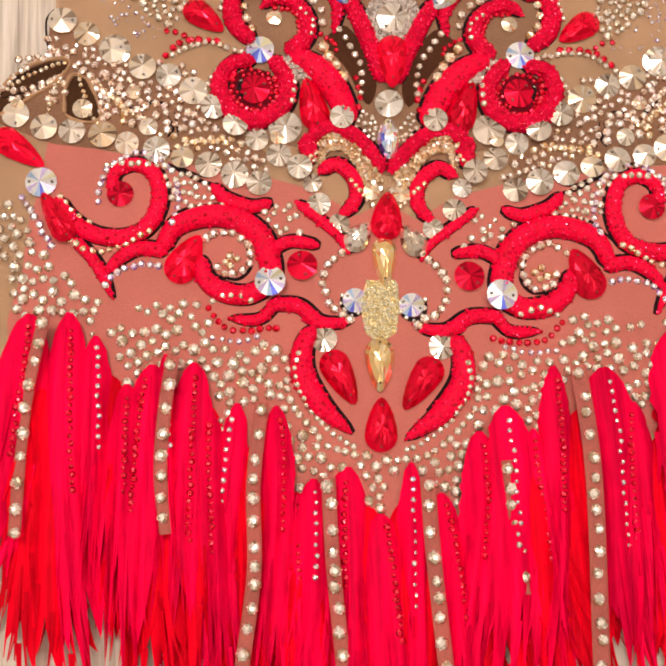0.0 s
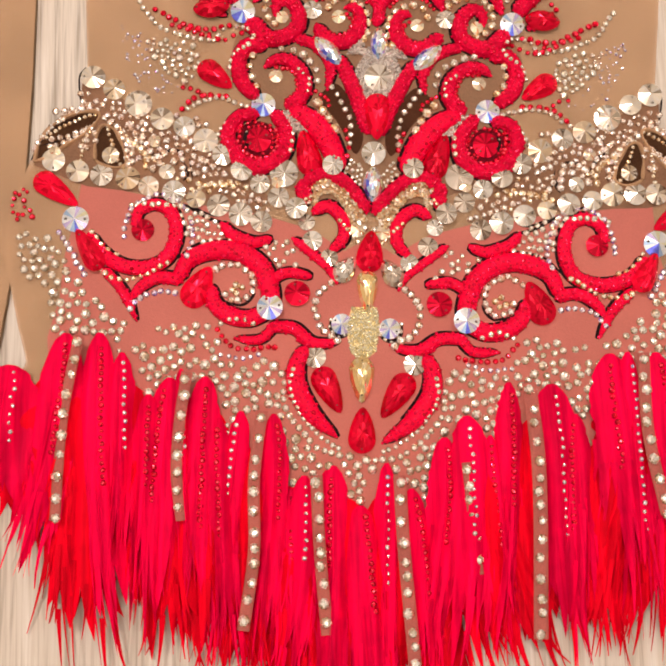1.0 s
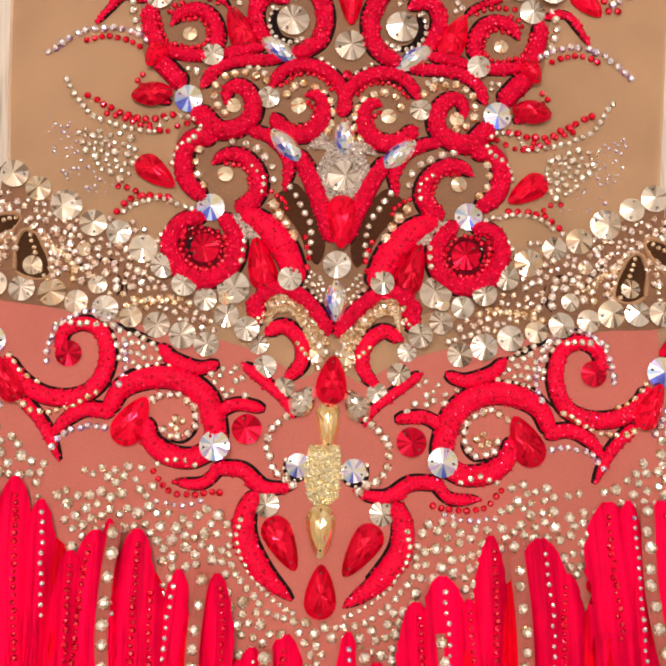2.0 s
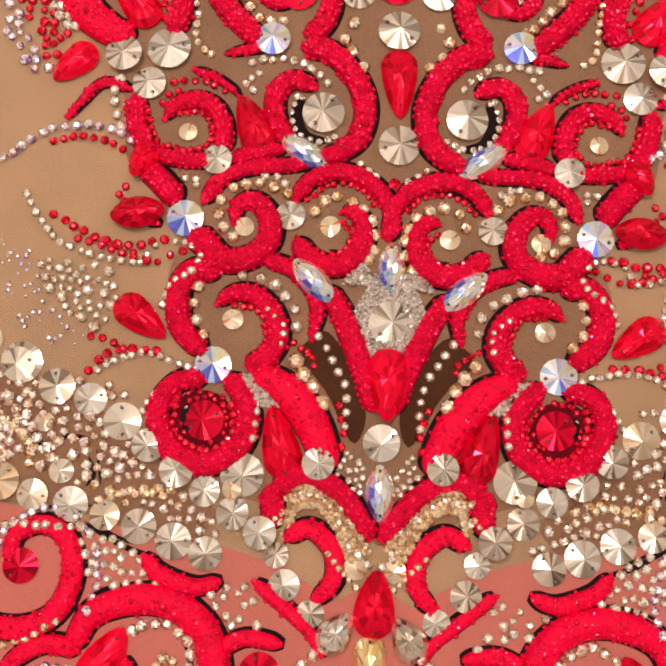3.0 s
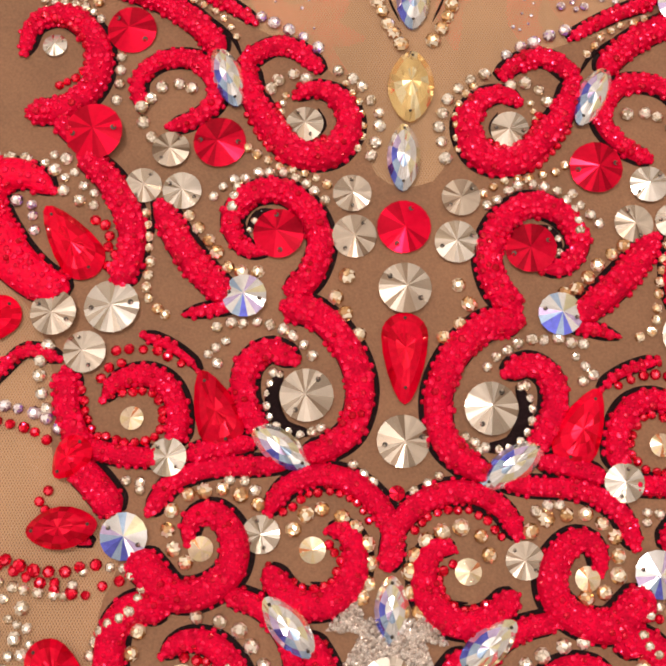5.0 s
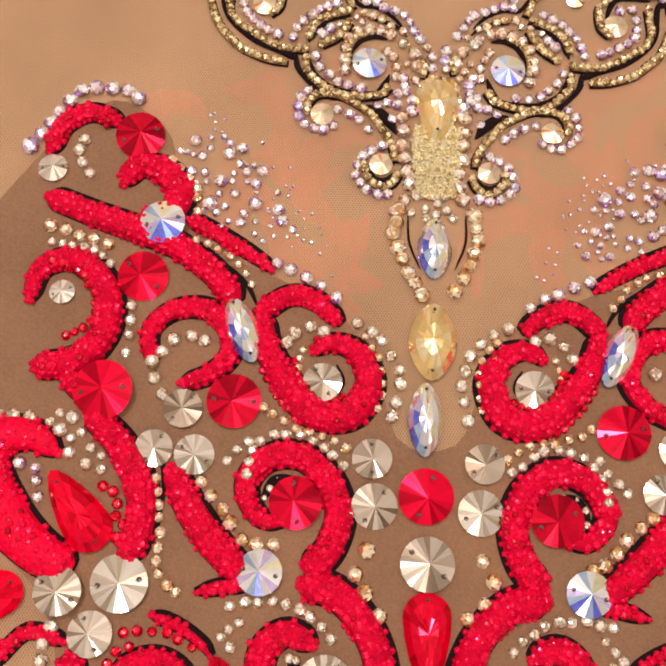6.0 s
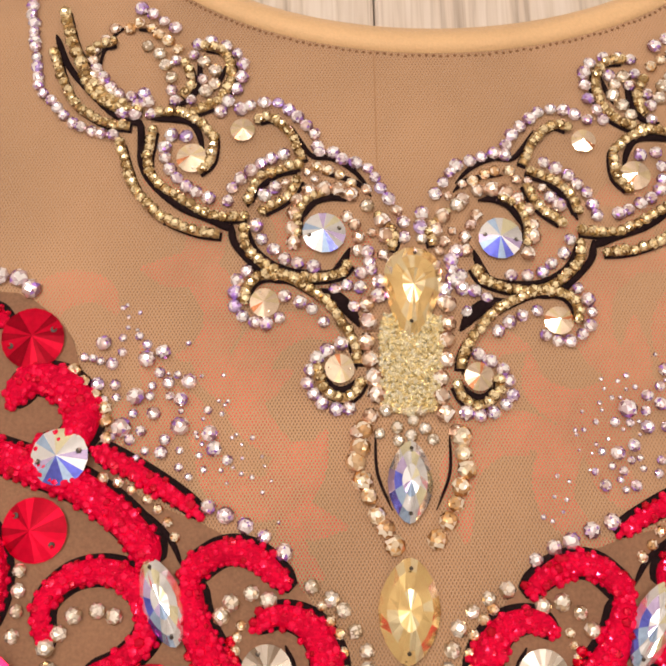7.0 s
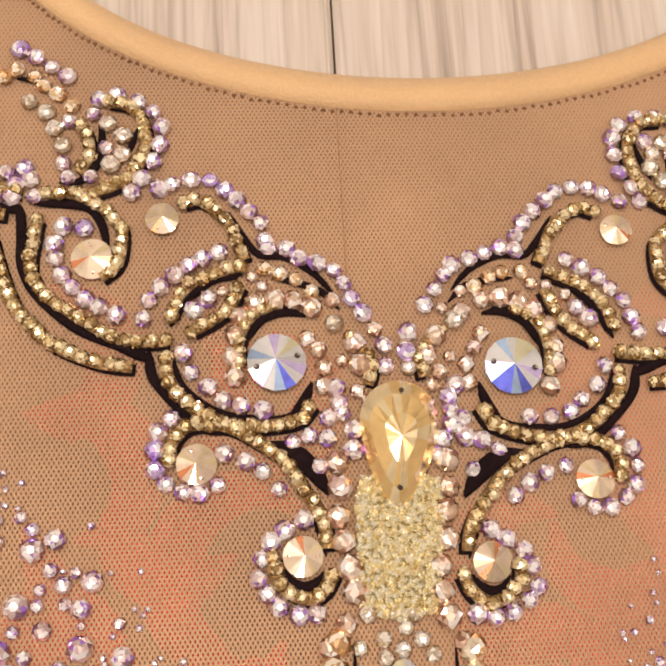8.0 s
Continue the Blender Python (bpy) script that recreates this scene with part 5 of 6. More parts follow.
chain([(-91.4, 411.6), (-84.4, 408.6), (-80.2, 402.6), (-81.7, 395.9), (-88.1, 392.1)], 2.5, "red", gap=0.95, both=True)
chain([(-66.1, 224.0), (-67.6, 217.2), (-63.9, 210.6), (-56.0, 209.0), (-50.5, 214.1), (-50.7, 221.9)], 2.7, "red", gap=0.95, both=True)
chain([(-83.3, 288.6), (-85.5, 284.9), (-80.7, 283.7)], 2.8, "red", gap=1.1, both=True)
# dark ground inside the rings
dark_cord([(-28.8, 317.1), (-31.3, 311.1), (-28.6, 304.0), (-21.7, 301.9)], (4.3, 6.8, 4.3), both=True)
dark_cord([(-38.1, 351.8), (-34.9, 357.1), (-28.3, 356.9)], (2.2, 5.0, 2.2), both=True)
dark_cord([(-38.3, 281.2), (-36.9, 274.5), (-39.2, 267.8)], (1.4, 2.3, 1.2), both=True)
dark_cord([(-64.3, 368.8), (-61.3, 356.9), (-63.2, 344.0)], (1.3, 2.4, 1.3), both=True)
dark_cord([(-40.8, 250.3), (-36.2, 245.5), (-36.5, 237.7)], (2.0, 3.4, 2.0), both=True)
dark_cord([(-21.9, 267.9), (-16.8, 267.5), (-13.7, 272.6)], (1.4, 2.7, 1.4), both=True)
dark_cord([(-27.3, 287.0), (-20.0, 289.1), (-12.7, 287.6)], (1.5, 2.7, 1.2), both=True)
dark_cord([(-64.3, 221.8), (-60.7, 216.2), (-54.1, 220.7)], (6.8, 13.6, 6.8), both=True)
dark_cord([(-20.3, 385.7), (-18.9, 381.0), (-21.8, 377.3)], (1.5, 2.5, 1.3), both=True)
dark_cord([(-47.6, 411.3), (-42.6, 405.7), (-40.1, 400.3)], (1.4, 2.3, 1.2), both=True)
dark_cord([(-59.9, 435.0), (-58.1, 429.7), (-59.3, 425.6)], (1.2, 2.2, 1.2), both=True)
dark_cord([(-96.2, 163.5), (-86.7, 170.6), (-72.5, 172.1), (-59.9, 169.7)], (1.3, 1.9, 0.9), both=True)
dark_cord([(-64.1, 156.7), (-61.7, 148.5), (-66.8, 143.1), (-74.5, 144.9)], (1.3, 2.5, 1.3), both=True)
dark_cord([(-45.7, 119.3), (-47.6, 110.0), (-43.3, 99.0)], (1.2, 2.2, 1.2), both=True)
dark_cord([(-125.8, 156.4), (-115.7, 150.1), (-102.4, 155.6)], (1.2, 1.9, 0.9), both=True)
# waist band: small stones
dark_cord([(-92.9, 189.3), (-87.7, 186.1), (-80.9, 182.1), (-71.9, 179.0)], (2.0, 3.2, 2.0), both=True)
dark_cord([(-113.5, 220.2), (-108.0, 215.2), (-105.4, 209.6)], (2.2, 3.4, 2.0), both=True)
dark_cord([(-104.3, 210.7), (-98.3, 213.6), (-92.0, 213.1)], (1.8, 2.8, 1.8), both=True)
dark_cord([(-91.7, 207.6), (-90.3, 202.6), (-92.3, 199.3)], (1.8, 3.0, 1.6), both=True)
chain([(-103.6, 210.4), (-98.1, 212.7), (-92.3, 211.2), (-92.6, 205.3), (-91.1, 199.3)], 3.6, "peach", gap=1.0, both=True)
chain([(-116.6, 217.9), (-110.6, 214.0), (-108.5, 208.5), (-109.9, 203.5)], 3.4, "gold", gap=1.0, both=True)
chain([(-91.6, 219.3), (-86.9, 215.4), (-87.2, 210.4), (-82.0, 208.2), (-82.8, 201.6)], 3.6, "peach", gap=1.0, both=True)
chain([(-88.7, 195.5), (-81.5, 197.2), (-74.8, 197.5), (-68.0, 195.8)], 3.2, "gold", gap=1.0, both=True)
chain([(-157.6, 215.2), (-153.3, 222.7), (-144.3, 230.2), (-134.4, 233.9), (-127.9, 231.9)], 3.2, "peach", gap=0.98, both=True)
chain([(-134.2, 224.3), (-143.2, 218.8), (-151.3, 216.1)], 3.2, "peach", gap=0.98, both=True)
chain([(-116.6, 207.0), (-117.6, 216.5), (-121.0, 224.1), (-126.1, 229.9)], 3.2, "peach", gap=0.98, both=True)
chain([(-114.8, 208.9), (-113.6, 216.4), (-109.5, 223.0), (-112.3, 229.7)], 3.2, "peach", gap=0.98, both=True)
chain([(-102.1, 207.7), (-102.7, 215.3), (-105.9, 222.0), (-108.6, 225.8)], 3.2, "peach", gap=0.98, both=True)
rivoli(-124.3, 211.8, 7.5, "warm", both=True)
rivoli(-148.5, 213.6, 5.0, "peach", both=True)
scatter([(-115.5, 223.5), (-95.1, 223.7), (-77.6, 214.9), (-82.6, 200.5), (-91.7, 203.7), (-93.2, 211.4), (-104.4, 210.2)], 75, 2.5, 3.9, "peach", both=True)
scatter([(-117.9, 225.7), (-95.1, 223.7), (-77.6, 213.8), (-82.6, 200.5), (-93.7, 199.3), (-109.5, 202.4), (-116.8, 210.0)], 34, 3.9, 5.2, "peach", both=True)
scatter([(-116.5, 237.1), (-95.5, 231.6), (-80.4, 226.1), (-84.8, 222.7), (-99.7, 225.9), (-114.8, 229.1)], 26, 2.8, 4.6, "peach", both=True)
chain([(-85.6, 197.8), (-77.4, 197.1), (-69.1, 198.0), (-63.4, 195.1)], 3.3, "gold", both=True)
chain([(-115.2, 188.8), (-107.5, 188.9), (-96.3, 187.4)], 2.9, "clear", both=True)
scatter([(-99.7, 188.5), (-85.2, 187.5), (-78.2, 178.0), (-87.9, 174.8), (-97.8, 175.7)], 22, 2.7, 3.8, "clear", both=True)
scatter([(-71.4, 199.6), (-62.4, 199.7), (-53.0, 183.6), (-59.7, 184.6), (-66.6, 192.0)], 30, 2.5, 3.6, "peach", both=True)
chain([(-148.6, 232.6), (-140.2, 233.4), (-132.7, 234.2)], 3.2, "peach", both=True)
chain([(-150.3, 219.8), (-142.9, 221.0), (-132.6, 224.4), (-130.7, 218.4)], 3.2, "peach", both=True)
chain([(-127.0, 229.2), (-120.4, 224.1), (-115.1, 215.2), (-114.4, 207.3)], 3.4, "peach", both=True)
chain([(-115.7, 224.0), (-109.1, 218.0), (-105.4, 210.1)], 3.4, "peach", both=True)
chain([(-135.4, 222.5), (-135.3, 214.6), (-139.1, 218.6)], 3.2, "peach", both=True)
chain([(-137.5, 240.3), (-135.5, 235.3), (-129.0, 237.7)], 3.4, "peach", both=True)
scatter([(-135.6, 241.3), (-116.7, 234.9), (-94.1, 223.6), (-82.9, 211.6), (-84.8, 203.8), (-103.5, 206.1), (-116.6, 222.1)], 105, 2.1, 3.8, "peach", both=True)
scatter([(-88.6, 201.9), (-75.5, 204.6), (-57.0, 189.6), (-62.6, 185.9), (-79.3, 195.9)], 46, 2.1, 3.6, "peach", both=True)
dark_cord([(-159.5, 210.3), (-152.2, 222.4), (-139.2, 229.4), (-128.9, 231.2)], (1.3, 1.7, 1.3), both=True)
dark_cord([(-155.0, 217.0), (-144.7, 219.7), (-132.6, 223.4)], (1.3, 1.5, 1.1), both=True)
dark_cord([(-123.2, 227.1), (-118.5, 218.2), (-116.6, 207.4)], (1.1, 1.7, 1.3), both=True)
dark_cord([(-111.0, 220.4), (-105.0, 212.0)], (1.1, 1.5, 1.1), both=True)
dark_cord([(-111.0, 195.1), (-101.7, 193.5), (-90.5, 193.8)], (1.5, 1.9, 1.5), both=True)
dark_cord([(-89.6, 188.4), (-79.4, 183.4), (-73.8, 184.2)], (1.3, 1.7, 1.3), both=True)
dark_cord([(-137.8, 236.3), (-138.5, 248.3), (-135.7, 253.2)], (1.1, 1.5, 1.1), both=True)
dark_cord([(-123.2, 215.3), (-121.8, 207.5)], (1.1, 1.5, 0.9), both=True)
dark_cord([(-89.5, 209.7), (-88.2, 200.0)], (0.9, 1.3, 0.9), both=True)
scatter([(-118, 236), (-98, 229), (-80, 216), (-72, 202), (-56, 190), (-62, 184), (-84, 196), (-104, 204), (-118, 210)], 90, 3.2, 4.8, "peach", both=True)
scatter([(-118, 236), (-98, 229), (-80, 216), (-72, 202), (-56, 190), (-62, 184), (-84, 196), (-104, 204), (-118, 210)], 60, 2.4, 3.2, "gold", both=True)
# hips: small stones
chain([(-118.1, 174.9), (-116.9, 183.2), (-112.1, 189.7), (-103.9, 193.2), (-95.2, 190.9), (-90.0, 184.8)], 3.0, "lilac", both=True)
chain([(-88.9, 180.6), (-88.2, 172.3), (-90.7, 164.2)], 3.0, "lilac", both=True)
chain([(-146.9, 177.3), (-142.2, 170.5), (-137.5, 161.9), (-135.1, 157.1)], 3.1, "lilac", both=True)
chain([(-132.2, 176.9), (-126.6, 170.1), (-120.1, 166.2)], 2.8, "gold", gap=1.3, both=True)
chain([(-128.4, 160.3), (-121.9, 155.9), (-116.0, 155.7), (-107.2, 158.3), (-98.0, 162.8)], 2.9, "gold", both=True)
chain([(-115.5, 142.6), (-111.8, 147.2), (-103.6, 149.8), (-95.3, 149.0)], 2.9, "lilac", both=True)
chain([(-78.4, 159.1), (-73.1, 161.4), (-66.8, 159.8), (-62.3, 155.2), (-62.9, 148.8), (-67.8, 144.9), (-73.1, 146.3), (-74.9, 150.9)], 3.6, "peach", gap=0.95, both=True)
chain([(-71.3, 149.9), (-68.6, 152.6), (-67.2, 150.4), (-70.4, 148.1)], 3.2, "gold", gap=0.95, both=True)
chain([(-76.2, 135.2), (-68.9, 136.8), (-59.7, 133.8)], 2.6, "clear", gap=1.4, both=True)
chain([(-78.0, 132.4), (-71.7, 124.9), (-61.7, 123.7), (-52.6, 124.4)], 2.7, "red", gap=1.15, both=True)
chain([(-76.3, 121.3), (-67.3, 119.8), (-58.1, 121.8)], 2.4, "lilac", gap=1.3, both=True)
chain([(-25.3, 153.6), (-32.8, 148.7), (-35.4, 140.7), (-33.2, 132.3), (-26.0, 126.1)], 3.8, "peach", gap=0.98, both=True)
chain([(-12.5, 176.1), (-18.9, 183.0)], 3.4, "clear", gap=1.1, both=True)
chain([(-35.4, 194.9), (-28.8, 196.4), (-23.2, 192.7), (-17.9, 184.9), (-14.4, 177.1)], 2.2, "gold", both=True)
chain([(-38.3, 189.2), (-35.4, 192.6)], 2.2, "gold", both=True)
chain([(-23.6, 179.2), (-19.7, 174.4), (-15.5, 169.5)], 2.2, "gold", both=True)
chain([(-45.5, 114.1), (-46.6, 105.0), (-41.4, 93.1), (-33.5, 84.7), (-26.4, 80.1)], 2.5, "clear", both=True)
chain([(-49.3, 108.7), (-49.8, 99.6), (-43.3, 88.6), (-35.4, 80.3), (-24.7, 76.5)], 3.3, "clear", gap=1.15, both=True)
scatter([(-94.3, 180.8), (-79.4, 184.3), (-68.4, 168.8), (-88.8, 169.3)], 20, 2.2, 3.5, "clear", both=True)
scatter([(-61.0, 170.5), (-46.1, 172.1), (-37.2, 156.7), (-50.1, 157.0)], 12, 2.2, 3.2, "clear", both=True)
scatter([(-166.3, 178.6), (-149.7, 174.5), (-134.7, 151.5), (-151.1, 150.0), (-162.2, 159.6)], 34, 2.8, 4.2, "clear", both=True)
scatter([(-151.1, 150.0), (-134.7, 150.5), (-116.3, 135.2), (-118.1, 128.8), (-136.3, 132.0), (-149.0, 131.4)], 75, 2.9, 4.2, "clear", both=True)
scatter([(-114.5, 126.8), (-89.0, 125.3), (-80.1, 113.1), (-83.7, 111.4), (-98.2, 109.9), (-108.1, 103.8)], 100, 2.9, 4.2, "clear", both=True)
scatter([(-80.0, 122.3), (-50.9, 117.9), (-47.7, 97.8), (-62.1, 97.2), (-71.2, 92.9), (-79.2, 109.5)], 100, 2.9, 4.2, "clear", both=True)
scatter([(-54.8, 101.6), (-40.6, 92.1), (-26.5, 79.2), (-28.4, 73.0), (-37.5, 69.7), (-46.6, 64.6), (-50.6, 87.0)], 122, 2.9, 4.2, "clear", both=True)
scatter([(-26.5, 79.2), (-17.6, 74.5), (-18.1, 56.7), (-24.0, 70.2)], 34, 2.9, 4.1, "clear", both=True)
scatter([(-110.9, 134.1), (-83.5, 135.3), (-54.6, 114.3), (-69.1, 116.5), (-90.8, 128.1)], 16, 2.6, 3.6, "clear", both=True)
scatter([(-168.5, 195.9), (-161.1, 197.7), (-158.1, 184.2), (-166.4, 182.5)], 14, 1.7, 2.8, "red", both=True)
# upper chest: small stones
chain([(-99.7, 443.7), (-96.1, 448.8), (-92.4, 454.5), (-88.1, 459.1), (-83.1, 460.6), (-77.4, 460.3), (-71.9, 456.6)], 3.6, "lilac", both=True)
scatter([(-61.4, 444.5), (-51.4, 449.9), (-39.1, 440.1), (-30.9, 421.3), (-38.8, 417.2), (-51.8, 422.4), (-60.0, 430.8)], 44, 1.5, 3.4, "lilac", both=True)
scatter([(-63.0, 459.8), (-31.0, 441.1), (-19.2, 406.0), (-30.9, 414.1), (-53.5, 449.9)], 34, 0.7, 1.2, "lilac", both=True)
chain([(-62.8, 439.7), (-57.2, 433.0), (-55.6, 426.1)], 3.0, "gold", both=True)
chain([(-93.1, 421.5), (-87.1, 419.6), (-81.1, 417.8), (-74.6, 415.5)], 3.7, "gold", both=True)
chain([(-92.8, 416.9), (-85.9, 415.8), (-79.9, 414.0), (-76.2, 409.5)], 2.7, "clear", both=True)
chain([(-56.1, 418.2), (-49.6, 415.1), (-44.6, 411.0), (-41.1, 405.7)], 2.5, "gold", gap=1.25, both=True)
chain([(-35.8, 412.2), (-30.9, 409.9), (-26.0, 406.9), (-21.6, 404.1), (-19.0, 400.1)], 3.4, "lilac", gap=1.3, both=True)
chain([(-15.4, 396.2), (-10.6, 393.2), (-6.7, 388.4), (-4.9, 382.7), (-5.7, 376.2), (-8.2, 370.5)], 3.4, "clear", gap=1.2, both=True)
chain([(-13.3, 392.8), (-9.8, 387.0), (-9.2, 378.8), (-11.4, 373.3)], 2.3, "gold", gap=1.4, both=True)
chain([(-32.9, 391.3), (-29.7, 394.4), (-25.1, 394.8), (-21.0, 392.4)], 3.5, "clear", both=True)
chain([(-28.7, 389.6), (-30.1, 386.3), (-29.9, 383.4)], 2.1, "gold", both=True)
chain([(-52.7, 391.5), (-58.4, 392.6), (-63.3, 388.8), (-65.5, 384.1), (-62.8, 378.2)], 3.6, "clear", both=True)
chain([(-71.2, 400.6), (-71.8, 395.6), (-72.2, 387.0)], 3.3, "clear", gap=1.2, both=True)
chain([(-38.3, 374.9), (-32.6, 370.9), (-26.8, 368.9), (-21.2, 367.0), (-16.8, 363.9)], 2.8, "gold", both=True)
chain([(-46.5, 362.1), (-43.3, 364.7), (-40.1, 368.3)], 2.8, "clear", gap=1.2, both=True)
chain([(-86.3, 445.7), (-87.5, 441.5), (-85.2, 437.2), (-81.1, 435.1)], 3.4, "clear", both=True)
# neck yoke: dark corded base
dark_cord([(-56.6, 495.9), (-52.0, 495.9), (-51.2, 490.8), (-51.0, 486.5), (-48.7, 481.6), (-42.5, 475.9), (-35.3, 472.6), (-31.1, 470.1)], (2.6, 3.4, 4.0), both=True)
dark_cord([(-31.4, 471.5), (-30.8, 467.4), (-27.0, 462.5), (-23.2, 459.1), (-18.1, 458.3)], (3.4, 2.6, 1.2), both=True)
dark_cord([(-27.9, 470.7), (-26.6, 466.6), (-24.1, 463.8), (-20.6, 461.6), (-16.1, 460.6), (-10.9, 460.4), (-6.9, 462.5)], (1.6, 2.0, 2.2), both=True)
dark_cord([(-49.4, 496.5), (-44.7, 496.4), (-40.7, 495.6), (-38.7, 492.7), (-37.7, 488.3)], (2.0, 2.8, 2.0), both=True)
dark_cord([(-18.5, 494.4), (-16.2, 490.0), (-13.9, 487.1), (-9.8, 486.6), (-5.2, 483.6), (-2.0, 479.6)], (1.2, 2.4, 1.4), both=True)
dark_cord([(-28.1, 475.5), (-25.5, 479.9), (-21.4, 483.0), (-17.4, 483.2)], (1.8, 3.2, 1.6), both=True)
dark_cord([(-12.0, 483.1), (-8.0, 482.2), (-4.0, 480.4), (-1.5, 477.5)], (1.4, 2.4, 1.4), both=True)
dark_cord([(-16.0, 473.0), (-13.9, 476.4), (-10.2, 477.5), (-6.9, 476.6)], (1.6, 3.4, 2.0), both=True)
dark_cord([(-6.4, 465.9), (-7.8, 462.9), (-10.2, 460.3)], (2.0, 3.2, 2.2), both=True)
dark_cord([(-14.3, 456.9), (-9.8, 455.1), (-6.7, 452.0), (-4.6, 448.4)], (1.4, 5.6, 2.6), both=True)
dark_cord([(-7.3, 445.7), (-6.2, 442.5), (-5.5, 439.4)], (1.2, 2.0, 1.2), both=True)
dark_cord([(-11.7, 437.8), (-10.6, 435.8), (-8.9, 435.0), (-7.2, 435.7), (-6.0, 437.2)], (1.2, 3.2, 1.2), both=True)
dark_cord([(-39.2, 511.3), (-38.8, 507.5), (-39.6, 503.4), (-42.1, 500.4), (-45.5, 500.1)], (1.6, 2.8, 1.6), both=True)
dark_cord([(-33.0, 509.7), (-34.0, 506.7), (-35.7, 503.3)], (1.2, 2.0, 1.2), both=True)
dark_cord([(-52.7, 518.8), (-49.2, 518.4), (-46.5, 516.4)], (1.4, 2.2, 1.2), both=True)
dark_cord([(-26.7, 459.3), (-28.3, 457.1), (-28.4, 454.2)], (1.0, 1.6, 1.0), both=True)
# neck yoke: gold bead rows
chain([(-48.8, 493.7), (-49.3, 490.4), (-49.7, 487.6), (-49.5, 484.5), (-47.2, 481.1), (-43.6, 478.4), (-40.1, 475.9), (-36.5, 473.8), (-32.6, 473.2), (-28.6, 473.2)], 2.2, "goldbead", gap=0.98, both=True)
chain([(-54.1, 485.3), (-53.4, 482.1), (-51.0, 478.3), (-48.1, 475.3), (-45.1, 472.7), (-41.9, 471.1), (-38.1, 469.8), (-33.9, 469.2)], 2.2, "goldbead", gap=0.98, both=True)
chain([(-47.3, 498.2), (-43.3, 498.1), (-40.3, 496.6), (-37.9, 494.9), (-35.8, 492.3), (-35.6, 489.1), (-36.4, 485.9), (-38.9, 483.8)], 2.2, "goldbead", gap=0.98, both=True)
chain([(-25.9, 496.1), (-23.5, 496.6), (-21.5, 495.5), (-19.8, 493.8), (-18.2, 491.6), (-17.4, 489.0), (-16.3, 486.1)], 2.2, "goldbead", gap=0.98, both=True)
chain([(-28.1, 477.3), (-26.4, 480.7), (-24.1, 482.8), (-20.7, 484.1), (-17.3, 485.1)], 2.2, "goldbead", gap=0.98, both=True)
chain([(-24.8, 474.6), (-20.9, 476.7), (-18.5, 479.1), (-17.1, 481.9)], 2.2, "goldbead", gap=0.98, both=True)
chain([(-28.7, 470.5), (-28.7, 467.8), (-27.2, 465.1), (-25.0, 462.7), (-21.9, 460.6), (-19.0, 459.5)], 2.2, "goldbead", gap=0.98, both=True)
chain([(-18.0, 459.2), (-12.9, 459.3), (-8.7, 460.1), (-6.6, 462.4)], 2.2, "goldbead", gap=0.98, both=True)
chain([(-28.3, 454.4), (-28.0, 457.3), (-25.7, 459.6), (-21.9, 459.8), (-18.7, 459.0), (-15.5, 457.1), (-12.7, 455.1), (-10.1, 452.4), (-8.3, 449.1), (-6.5, 446.2), (-5.4, 443.0), (-5.3, 440.5)], 2.2, "goldbead", gap=0.98, both=True)
chain([(-13.3, 439.7), (-13.1, 437.0), (-11.2, 434.6), (-8.6, 433.4), (-6.0, 434.6), (-4.5, 437.1)], 2.2, "goldbead", gap=0.98, both=True)
chain([(-37.7, 514.4), (-33.9, 513.2), (-31.9, 509.3), (-32.2, 504.8), (-34.3, 501.0), (-38.0, 498.9), (-42.0, 497.9)], 2.2, "goldbead", gap=0.98, both=True)
chain([(-42.1, 510.2), (-40.9, 507.1), (-41.0, 504.1), (-42.7, 501.9)], 2.2, "goldbead", gap=0.98, both=True)
chain([(-13.2, 484.6), (-10.1, 483.9), (-7.7, 482.2), (-4.4, 480.1)], 2.8, "gold", gap=1.00, both=True)
chain([(-17.8, 467.4), (-18.7, 471.2), (-18.1, 474.6), (-16.3, 477.8), (-13.0, 479.4), (-7.2, 478.9), (-3.6, 476.4)], 3.6, "peach", gap=0.92, both=True)
chain([(-17.4, 469.4), (-17.5, 472.9), (-15.6, 476.6), (-11.5, 478.6)], 2.0, "goldbead", gap=0.95, both=True)
chain([(0.7, 471.6), (1.5, 468.8), (1.6, 465.9)], 3.7, "peach", gap=0.90, both=True)
chain([(-0.3, 473.0), (3.0, 468.8), (2.3, 465.1)], 1.9, "goldbead", gap=0.95, both=True)
chain([(-7.0, 473.2), (-5.1, 469.9), (-4.6, 466.7), (-5.9, 463.5)], 2.9, "peach", gap=0.95, both=True)
chain([(-54.9, 519.4), (-51.5, 520.5), (-48.4, 517.8), (-46.0, 515.9), (-43.7, 513.4)], 2.8, "gold", gap=0.98, both=True)
# neck yoke: lilac edge stones
chain([(-32.3, 477.1), (-31.0, 479.8), (-29.3, 482.2), (-27.0, 484.2), (-24.0, 486.1), (-20.3, 487.8)], 2.5, "lilac", gap=1.05, both=True)
chain([(-29.9, 498.4), (-25.9, 499.8), (-21.4, 499.7), (-17.7, 497.0), (-15.0, 494.6), (-13.1, 490.7), (-12.7, 488.0)], 2.5, "lilac", gap=1.10, both=True)
chain([(-12.5, 487.9), (-9.7, 488.0), (-6.5, 485.9), (-2.8, 484.3), (-0.5, 481.6), (1.2, 478.4), (2.9, 475.1)], 2.5, "lilac", gap=1.08, both=True)
chain([(5.2, 471.3), (4.9, 467.9)], 2.6, "lilac", gap=1.25, both=True)
